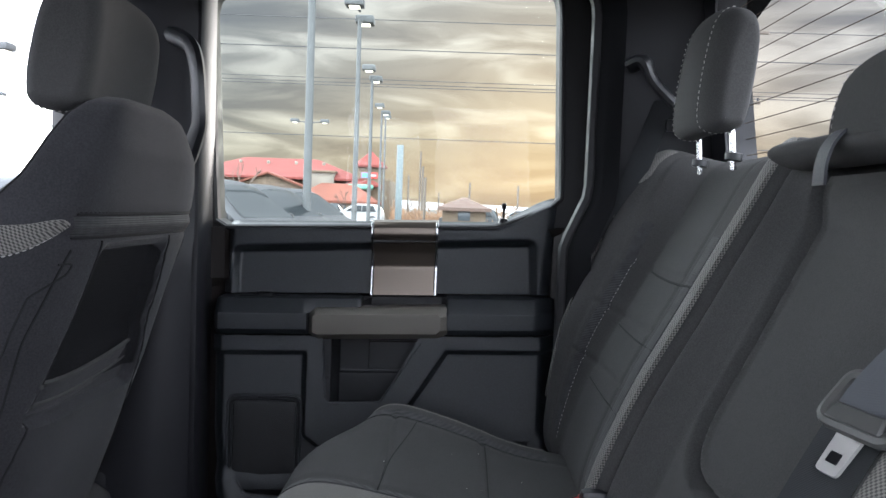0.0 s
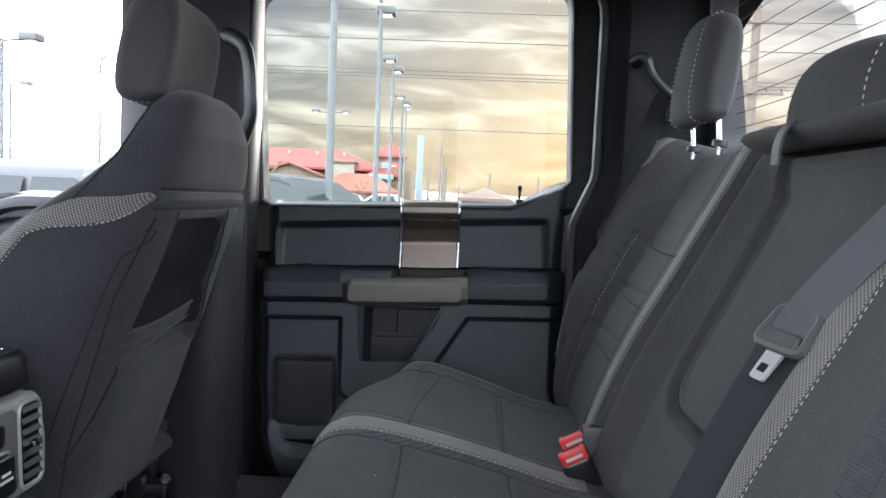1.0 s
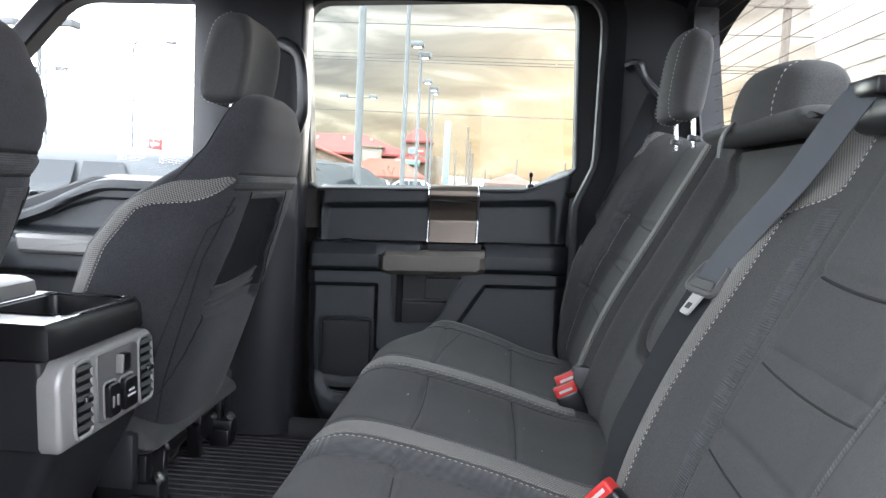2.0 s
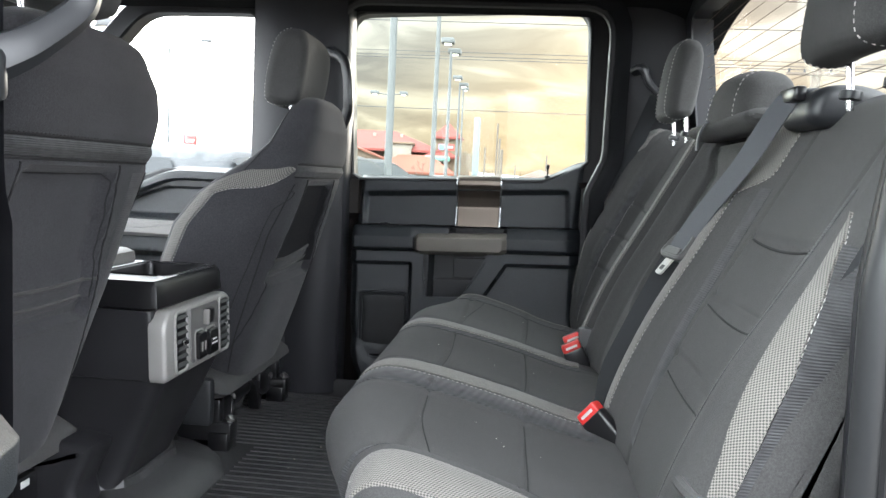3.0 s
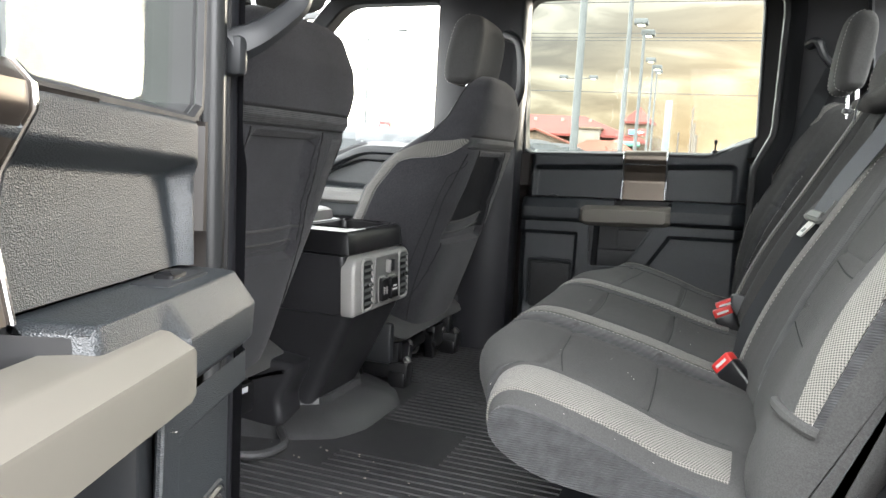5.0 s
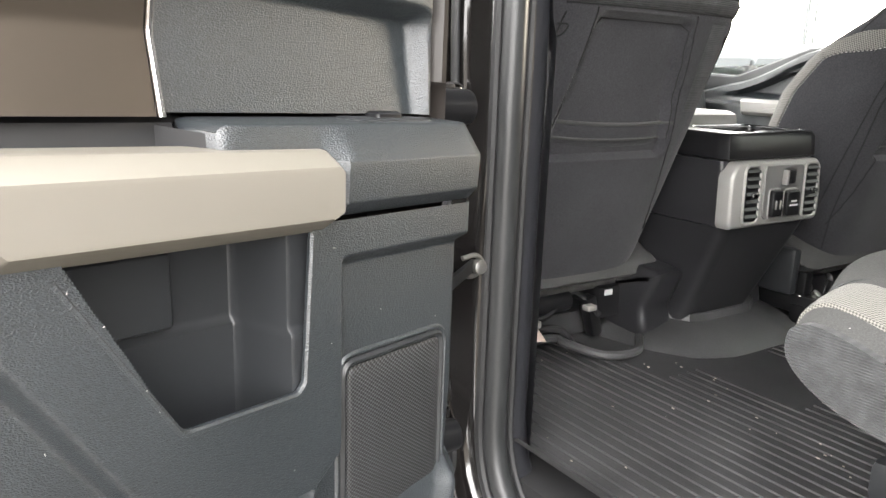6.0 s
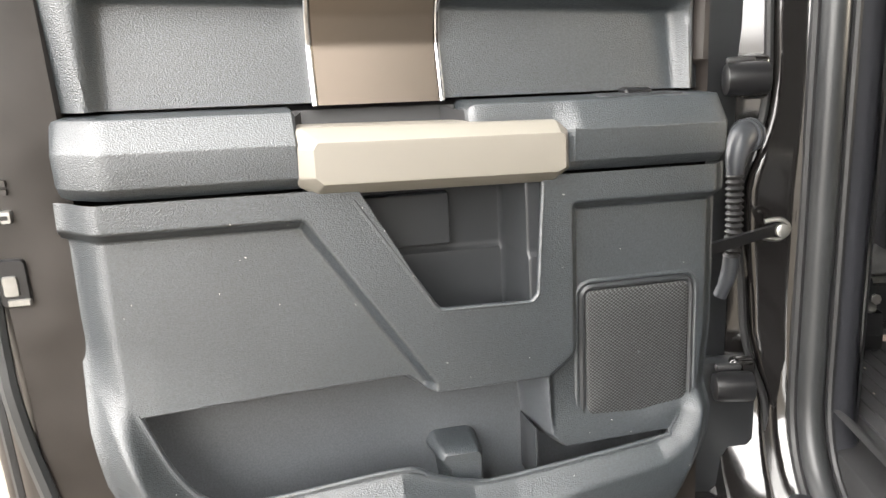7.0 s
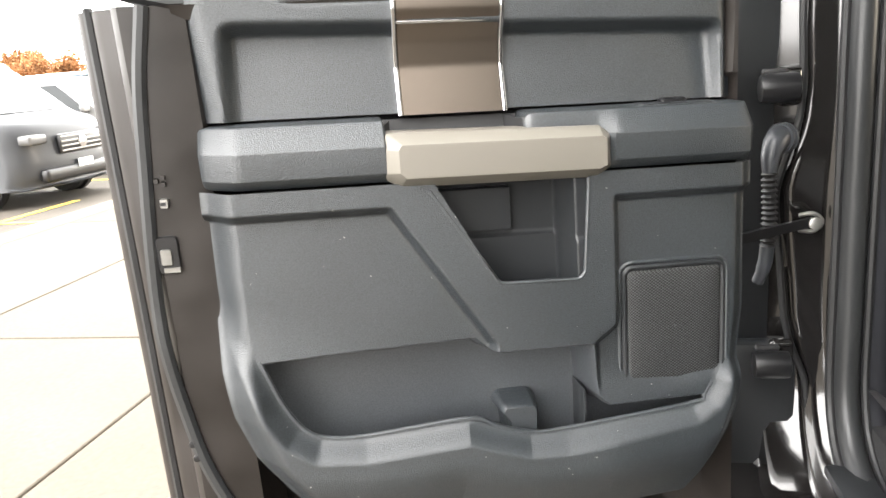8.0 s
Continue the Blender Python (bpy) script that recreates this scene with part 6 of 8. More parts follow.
    part("plug", rbox((-0.62 + dx, yc + 0.06, 0.815), (0.02, 0.025, 0.012), 0.003), PLUG, seat, "pale wiring plug")
    return seat


front_seat(0.380, -0.112, "charcoal cloth driver seat seen from behind")
passenger = front_seat(1.210, 0.016, "charcoal cloth front passenger seat with a back pocket")
passenger.location.z -= 0.015          # wound down lower than the driver seat
headrest(0.335, 0.26, -0.605, 1.592, 1.777, 0.105, "charcoal cloth driver headrest on steel posts", "front headrests", 0.12)
headrest(1.192, 0.236, -0.512, 1.537, 1.722, 0.096, "charcoal cloth passenger headrest on steel posts", "front headrests", 0.12, posts=0.0745)

# ---------- centre console ----------
console = thing("centre_console", (-0.75, 0.69, FLOOR_Z), "black centre console with a grey rear panel and air vents", "console")
CY, CW = 0.690, 0.172
FACE_X = -0.545


def con_place(a, b, d):
    """a across, b up, d rearwards of the face."""
    lean = 0.10 * (b - 1.08)
    return (FACE_X + d - lean * 0.4, a, b)


low = []
for z, xr, hw in ((FLOOR_Z + 0.030, -0.672, 0.128), (0.80, -0.657, 0.130), (0.86, -0.628, 0.136), (0.93, -0.596, 0.146), (1.005, -0.563, 0.158), (1.022, -0.558, 0.162)):
    out = round_poly([(xr, CY - hw), (xr, CY + hw), (-1.30, CY + hw + 0.015), (-1.30, CY - hw - 0.015)], [0.035, 0.035, 0.01, 0.01], 5)
    low.append([(x, y, z) for x, y in out])
part("lower_body", grid(low, wrap_v=True, cap_u=True), CONSOLE_BLACK, console, "black lower console body")
up = []
for z, xr, hw in ((1.024, -0.560, 0.168), (1.10, -0.566, 0.170), (1.150, -0.572, 0.170)):
    out = round_poly([(xr, CY - hw), (xr, CY + hw), (-1.30, CY + hw), (-1.30, CY - hw)], [0.016, 0.016, 0.01, 0.01], 4)
    up.append([(x, y, z) for x, y in out])
part("side_body", grid(up, wrap_v=True, cap_u=True), CONSOLE_BLACK, console, "black console side")
# lid tray: frame with a deep square cup well
cap = resample_closed(round_poly([(-0.560, CY - 0.172), (-0.560, CY + 0.172), (-0.86, CY + 0.172), (-0.86, CY - 0.172)], [0.02, 0.02, 0.005, 0.005], 4), 64)
well = resample_closed(round_poly([(-0.590, CY - 0.075), (-0.590, CY + 0.145), (-0.72, CY + 0.145), (-0.72, CY - 0.075)], 0.02, 4), 64)
flat = lambda a, b, d: (a, b, d)
rows = [[(a, b, 1.152) for a, b in offset_poly(cap, -0.004)], [(a, b, 1.155) for a, b in cap], [(a, b, 1.193) for a, b in offset_poly(cap, -0.004)], [(a, b, 1.202) for a, b in offset_poly(cap, -0.013)],
        [(a, b, 1.202) for a, b in offset_poly(well, 0.006)], [(a, b, 1.199) for a, b in well], [(a, b, 1.150) for a, b in offset_poly(well, -0.006)]]
part("tray", grid(rows, wrap_v=True), BLACK, console, "satin black tray with a square cup well")
part("well_floor", stack(offset_poly(well, -0.004), [(0, 1.149), (0, 1.152)], flat), CONSOLE_BLACK, console)
part("well_rim", tube([(a, b, 1.202) for a, b in offset_poly(well, 0.006)], 0.0022, 6, closed=True), CHROME, console, "bright rim round the cup well")
part("tray_edge", tube([(-0.5735, y, 1.202) for y in np.linspace(CY - 0.05, CY + 0.155, 6)], 0.0018, 6), CHROME, console, "bright rear edge")
lid = resample_closed(round_poly([(-0.745, CY - 0.150), (-0.745, CY + 0.150), (-1.25, CY + 0.150), (-1.25, CY - 0.150)], 0.02, 4), 48)
part("armrest_lid", stack(lid, [(0, 1.193), (0.003, 1.21), (0.0, 1.224), (-0.015, 1.231)], flat), SILVER_DULL, console, "pale grey console top panel")
# grey rear face
fo = resample_closed(round_poly([(CY - 0.172, 1.022), (CY + 0.166, 1.022), (CY + 0.170, 1.085), (CY + 0.155, 1.150), (CY - 0.150, 1.150), (CY - 0.172, 1.125)], [0.008, 0.02, 0.02, 0.02, 0.02, 0.03], 4), 80)
face = part("rear_panel", stack(fo, [(0, -0.030), (0, -0.006), (-0.003, 0.000), (-0.007, 0.002)], con_place), SILVER_DULL, console, "satin grey rear panel")
part("panel_field", stack(resample_closed(round_poly([(CY - 0.060, 1.036), (CY + 0.088, 1.036), (CY + 0.088, 1.140), (CY - 0.060, 1.140)], 0.006, 3), 40), [(0, 0.000), (0, 0.0035), (-0.0012, 0.0048)], con_place), PEWTER, face, "darker pewter control field")
for yv in (CY - 0.103, CY + 0.122):
    vo = resample_closed(round_poly([(yv - 0.024, 1.034), (yv + 0.024, 1.034), (yv + 0.024, 1.138), (yv - 0.024, 1.138)], 0.010, 4), 48)
    vent = part("air_vent", ring_geo(vo, offset_poly(vo, 0.007), -0.004, 0.0055, con_place, 0.002), SILVER_DULL, face, "grey framed air vent")
    part("vent_well", stack(vo, [(0, 0.0015), (0, 0.0024)], con_place), BLACK, vent)
    for k in range(7):
        z = 1.044 + k * 0.0145
        part("slat", grid([[con_place(y, z + a, d) for y in (yv - 0.023, yv + 0.023)] for a, d in ((0.004, 0.0024), (0.0045, 0.0035), (-0.001, 0.0075), (-0.0022, 0.0068), (-0.003, 0.0024))]), PLASTIC_SMOOTH, vent, "black vent slat")
    part("vent_knob", rbox(con_place(yv, 1.087, 0.011), (0.010, 0.018, 0.009), 0.003), CHROME, vent, "small chrome vent knob")


def socket(y, z, w, h, label, text):
    o = resample_closed(round_poly([(y - w / 2, z - h / 2), (y + w / 2, z - h / 2), (y + w / 2, z + h / 2), (y - w / 2, z + h / 2)], 0.006, 4), 32)
    s = part("socket_cover", stack(o, [(0, 0.003), (0, 0.012), (-0.002, 0.014)], con_place), BLACK, face, label)
    part("socket_frame", ring_geo(offset_poly(o, 0.001), offset_poly(o, 0.005), 0.003, 0.0065, con_place, 0.001), SILVER_DULL, s)
    return s


usb = socket(CY - 0.020, 1.066, 0.038, 0.052, "black double charging socket", "")
for dy in (-0.008, 0.008):
    part("port", rbox(con_place(CY - 0.020 + dy, 1.064, 0.0145), (0.003, 0.0045, 0.018), 0.001), SILVER_DULL, usb, "pale charging port")
out = socket(CY + 0.040, 1.064, 0.048, 0.050, "black power outlet cover with white print", "")
for k, (w, z) in enumerate(((0.020, 1.069), (0.030, 1.061))):
    part("printed_bar", rbox(con_place(CY + 0.040, z, 0.0145), (0.0008, w, 0.0035), 0), WHITE_INK, out, "bar of small white print")
knob = part("mounting_clip", rbox(con_place(CY + 0.022, 1.118, 0.010), (0.016, 0.028, 0.028), 0.004), BLACK, face, "black clip")
part("clip_side", rbox(con_place(CY + 0.006, 1.117, 0.011), (0.012, 0.008, 0.030), 0.002), SILVER_DULL, knob)
# floor duct and seat-side plastic
for y0, y1 in ((0.455, 0.562), (0.818, 0.925)):
    part("side_duct", pillow(dense([(-0.705, 0.765), (-0.682, 0.84), (-0.657, 0.898), (-0.668, 0.917), (-0.80, 0.925), (-1.0, 0.925), (-1.0, 0.765)], 0.012), y0, y1, 0.020, 6), CONSOLE_BLACK, console, "black side duct by the seat")

console.location.y += 0.055
console.location.z -= 0.024
console.scale.y = 0.87

# ---------- belts and buckles ----------
def buckle(y, x, z, label, lean=-27, twist=0):
    """Broad face across the cab; the webbing stalk goes down behind the cushion."""
    b = thing("belt_buckle", (x + 0.05, y, z - 0.07), label, "belt buckle", "belt buckles")
    rot = Matrix.Rotation(radians(twist), 3, "Z") @ Matrix.Rotation(radians(lean), 3, "Y")
    c = Vector((x, y, z))
    ax = rot @ Vector((0, 0, 1))
    part("buckle_body", rbox(c - ax * 0.047, (0.047, 0.023, 0.078), 0.007, 3, rot), BLACK, b, "black buckle body")
    btn = part("release_button", rbox(c - ax * 0.0040, (0.042, 0.0215, 0.020), 0.004, 3, rot), RED, b, "red release button")
    part("tongue_slot", rbox(c + ax * 0.0060 + rot @ Vector((0, 0.005, 0)), (0.028, 0.004, 0.002), 0.0006, 1, rot), BLACK, btn)
    part("button_bar", rbox(c - ax * 0.0035 + rot @ Vector((0, -0.0112, 0)), (0.026, 0.0008, 0.005), 0.0003, 1, rot), WHITE_INK, btn, "bar of small white print")
    part("stalk", strap(catmull([np.array(c - ax * 0.08), np.array(c - ax * 0.11) + (0.01, 0, -0.005), np.array(c - ax * 0.13) + (0.025, 0, -0.02)], 10), tuple(rot @ Vector((1, 0, 0))), 0.040, 0.006), WEBBING, b)
    return b


buckle(1.006, 0.186, 1.034, "black belt buckle with a red button, beside another")
buckle(1.042, 0.190, 1.046, "black belt buckle with a red button at the seat split")
buckle(0.545, 0.190, 1.026, "single black belt buckle with a red button", -50, -35)

# middle belt, from its reel on top of the backrest
mid = thing("middle_seat_belt", (0.30, 0.60, 1.0), "webbing seat belt, light put into its paler grey, with a steel tongue", "seat belt", "seat belts")
side = np.array((-0.45, 0.87, 0.12))
pathm = catmull([(0.470, 0.445, 1.530), (0.430, 0.460, 1.519), (0.390, 0.520, 1.425), (0.352, 0.575, 1.350), (0.328, 0.607, 1.296), (0.290, 0.622, 1.21), (0.256, 0.628, 1.13), (0.232, 0.626, 1.07), (0.222, 0.622, 1.0)], 60) + np.array((-0.002, 0, 0.001))
part("webbing", strap(pathm[:34], side, 0.046, 0.002), WEBBING, mid)
# the lap half's shade is put in with the darker webbing copy
part("lap_webbing", strap(pathm[32:], (-0.75, 0.62, 0.2), 0.040, 0.003), WEBBING_SHADED, mid, "lap half of the belt turned on edge, shade put into its colour")
LATCH_GREY = mat("grey_tongue_plastic", (0.075, 0.075, 0.072), 0.42, tone=0.1)
steel = round_poly([(-0.0095, -0.048), (0.0095, -0.048), (0.012, 0.0), (-0.012, 0.0)], 0.004, 3)
hole = round_poly([(-0.005, -0.040), (0.005, -0.040), (0.005, -0.031), (-0.005, -0.031)], 0.001, 3)


def tongue_place(a, b, d):
    o = np.array((0.320, 0.608, 1.284))
    return o + a * np.array((-0.30, 0.94, 0.06)) + b * np.array((0.60, 0.16, 0.78)) + d * np.array((-0.74, -0.28, 0.61))


ringp = round_poly([(-0.031, -0.012), (0.031, -0.012), (0.027, 0.030), (-0.027, 0.030)], 0.010, 5)
tongue = part("tongue_shell", tube([tongue_place(a, b, 0.004) for a, b in ringp], 0.0055, 8, closed=True), LATCH_GREY, mid, "grey-black ring of the belt tongue")
part("tongue_bridge", stack(round_poly([(-0.026, -0.012), (0.026, -0.012), (0.022, 0.004), (-0.022, 0.004)], 0.004, 3), [(0, -0.001), (0, 0.008), (-0.002, 0.010)], tongue_place), LATCH_GREY, tongue)
part("tongue_blade", stack(steel, [(0, 0), (0, 0.003)], tongue_place), mat("tongue_steel", (0.50, 0.49, 0.47), 0.45, metal=0.3, tone=0.08), tongue, "bright steel tongue blade")
part("blade_hole", stack(hole, [(0, 0.0031), (0, 0.0038)], tongue_place), BLACK, tongue)
reel = thing("belt_reel_cover", (0.46, 0.47, 1.50), "black plastic belt reel cover on top of the backrest", "reel cover")
part("cover", pillow(dense([(0.430, 1.490), (0.437, 1.518), (0.457, 1.530), (0.50, 1.531), (0.535, 1.515), (0.53, 1.48), (0.45, 1.475)], 0.008), 0.385, 0.508, 0.018, 8), PLASTIC_SMOOTH, reel)
part("slot", rbox((0.4290, 0.455, 1.522), (0.016, 0.070, 0.020), 0.004), BLACK, reel)


# outer belts
def outer_belt(side):
    s = 1 if side == "far" else -1
    Y = lambda d: CENTRE + s * d
    b = thing("outer_seat_belt", (0.36, Y(0.78), 0.95), "webbing seat belt, shade put into its dark colour, hanging from the rear quarter trim", "seat belt", "seat belts")
    path = catmull([(0.412, Y(0.752), 1.640), (0.392, Y(0.755), 1.585), (0.355, Y(0.760), 1.480), (0.318, Y(0.765), 1.370), (0.300, Y(0.775), 1.25), (0.290, Y(0.785), 1.10), (0.285, Y(0.79), 0.95)], 50)
    if s < 0:
        path = catmull([(0.500, 0.010, 1.62), (0.455, 0.030, 1.48), (0.405, 0.050, 1.36), (0.364, 0.066, 1.26), (0.345, 0.070, 1.21), (0.330, 0.066, 1.14), (0.314, 0.060, 1.065), (0.292, 0.052, 0.97), (0.276, 0.046, 0.90)], 60)
    # outer belts take the darker copy, their shade in the colour
    part("webbing", strap(path, (0.85, -s * 0.35, 0.1) if s > 0 else (0.90, -0.35, -0.10), 0.046, 0.002), WEBBING_SHADED, b)
    ring = catmull([(0.345, Y(0.765), 1.700), (0.365, Y(0.745), 1.705), (0.385, Y(0.738), 1.665), (0.430, Y(0.728), 1.620), (0.455, Y(0.72), 1.605)], 24)
    part("guide_ring", tube(ring, [0.013] * 6 + [0.010] * 18, 10, flat=1.5), PLASTIC_SMOOTH, b, "black plastic belt guide")
    part("guide_slot", rbox((0.432, Y(0.735), 1.590), (0.05, 0.012, 0.022), 0.004), BLACK, b)
    return b


outer_belt("far")
nb = outer_belt("near")
part("belt_clip", tube(catmull([(0.339, 0.077, 1.208), (0.329, 0.080, 1.211), (0.325, 0.081, 1.220), (0.328, 0.079, 1.228), (0.337, 0.073, 1.230)], 20), 0.0055, 8, flat=1.3), mat("brown_clip_plastic", (0.045, 0.035, 0.034), 0.30), nb, "brownish plastic end of the belt tongue")
part("tongue_bar", rbox((0.355, 0.070, 1.224), (0.044, 0.012, 0.013), 0.006, 3, Matrix.Rotation(radians(8), 3, "Y")), BLACK, nb, "black tongue bar")
part("belt_keeper", strap(catmull([(0.354, 0.069, 1.216), (0.350, 0.0675, 1.202), (0.346, 0.068, 1.190)], 8), (0.93, -0.30, -0.10), 0.048, 0.005), WEBBING_SHADED, nb, "folded webbing end with stitching")

# sheet of paper and grit under the driver seat
paper = solid("crumpled_paper", grid(np.array([[(-0.80 + 0.03 * i, 0.22 + 0.03 * j, 0.755 + 0.012 * math.sin(i * 2.1 + j * 1.3) + 0.008 * j) for j in range(4)] for i in range(4)])), mat("pale_paper", (0.62, 0.50, 0.42), 0.8, tone=0.1), "crumpled pale paper under the driver seat", "paper")
random.seed(5)
bits = []
for i in range(70):
    x, y = random.uniform(-0.72, 0.1), random.uniform(0.0, 0.55) if i < 50 else random.uniform(0.9, 1.4)
    s = random.uniform(0.0008, 0.0022)
    bits.append(rbox((x, y, FLOOR_Z + 0.010), (s * random.uniform(1, 3), s, s), 0))
tagged(solid("floor_grit", join(*bits), mat("grit", (0.45, 0.40, 0.34), 0.9), "pale grit and crumbs on the floor liner", "grit"), kind="stuff")
bits = []
for i in range(60):
    x, y = random.uniform(-0.10, 0.17), random.uniform(0.02, 1.4)
    h = float(np.interp(x, [-0.11, 0.06, 0.163], [1.068, 1.032, 1.002])) - 0.006
    s = random.uniform(0.0003, 0.0008)
    bits.append(rbox((x, y, h), (s * random.uniform(1, 4), s, s), 0, rot=Matrix.Rotation(random.uniform(0, 3), 3, "Z")))
tagged(solid("seat_lint", join(*bits), mat("lint", (0.6, 0.58, 0.54), 0.95), "white lint specks on the rear seat cloth", "lint"), kind="stuff")

# ---------- outdoors ----------
far_ground = tagged(solid("ground", grid([[(x, y, GROUND - 0.03) for y in (-900, -60, -12, 0, 12, 60, 900)] for x in (-900, -60, -12, 0, 12, 60, 900)]), ASPHALT, "worn grey asphalt of the car lot", "ground"), kind="structure")
# concrete apron with sawn joints
apron = thing("pavement", (-4, -3, GROUND - 0.05), "pale concrete slabs with open joints beside the truck", "pavement", kind="structure")
SLAB_X, SLAB_Y = 3.66, 1.80
slab_me = None
for i in range(-5, 4):
    for j in range(-1, 3):
        x0, y0 = -3.00 + i * SLAB_X, -0.63 - (j) * SLAB_Y
        g = rbox((SLAB_X / 2, -SLAB_Y / 2, -0.03), (SLAB_X - 0.016, SLAB_Y - 0.016, 0.06), 0.006, 1)
        if slab_me is None:
            slab_me = to_mesh("slab", g, CONCRETE)
        o = new("slab", slab_me)
        o.parent = apron
        o.location = (x0 - ORIGIN[apron.name][0], y0 - ORIGIN[apron.name][1], GROUND - ORIGIN[apron.name][2])
part("joint_bed", grid([[(x, y, GROUND - 0.018) for y in (-6.02, 1.16)] for x in (-21.2, 11.5)]), mat("joint_dirt", (0.20, 0.17, 0.13), 0.95, tone=0.3, tone_scale=4), apron, "dirt in the joints")
kerb_prof = round_poly([(-6.02, GROUND - 0.1), (-6.02, GROUND + 0.005), (-6.10, GROUND + 0.045), (-6.22, GROUND + 0.055), (-6.28, GROUND + 0.02), (-6.55, GROUND - 0.02), (-6.55, GROUND - 0.1)], 0.02, 3)
tagged(solid("kerb", grid([[(x, a, b) for a, b in kerb_prof] for x in np.linspace(-40, 30, 36)], wrap_v=True, cap_u=True), KERB, "pale concrete kerb along the car lot", "kerb"), kind="structure")
for x in (-6.9, -10.5, -14.1):
    solid("bay_line", rbox((x, -9.0, GROUND - 0.024), (0.10, 5.0, 0.006), 0), YELLOW, "worn yellow parking bay line", "road marking", "bay lines")
solid("lot_line", rbox((-6.9, -7.15, GROUND - 0.024), (3.0, 0.10, 0.006), 0), YELLOW, "worn yellow line beside the kerb", "road marking", "bay lines")

CAR_PAINTS = {
    "grey": mat("grey_car_paint", (0.030, 0.032, 0.036), 0.45, metal=0.1, coat=0.05, tone=0.05),
    "silver": mat("silver_car_paint", (0.040, 0.045, 0.048), 0.45, metal=0.2, coat=0.05, tone=0.05),
    "dark": mat("dark_car_paint", (0.034, 0.036, 0.039), 0.45, metal=0.1, coat=0.08, tone=0.05),
    "white": mat("white_car_paint", (0.30, 0.30, 0.30), 0.35, coat=0.3, tone=0.03),
    "blue": mat("blue_car_paint", (0.10, 0.20, 0.30), 0.25, metal=0.2, coat=0.8, tone=0.04),
}
RIM = mat("cast_wheel_rim", (0.12, 0.12, 0.12), 0.5, metal=0.3, tone=0.1)
CAR_GLASS = mat("dark_car_glass", (0.014, 0.018, 0.020), 0.12, spec=0.25)
TYRE = mat("tyre_rubber", (0.018, 0.018, 0.018), 0.8, grain=0.3, grain_scale=200, tone=0.15)
LAMP_GLASS = mat("clear_lamp_lens", (0.10, 0.10, 0.10), 0.15, tone=0.05)


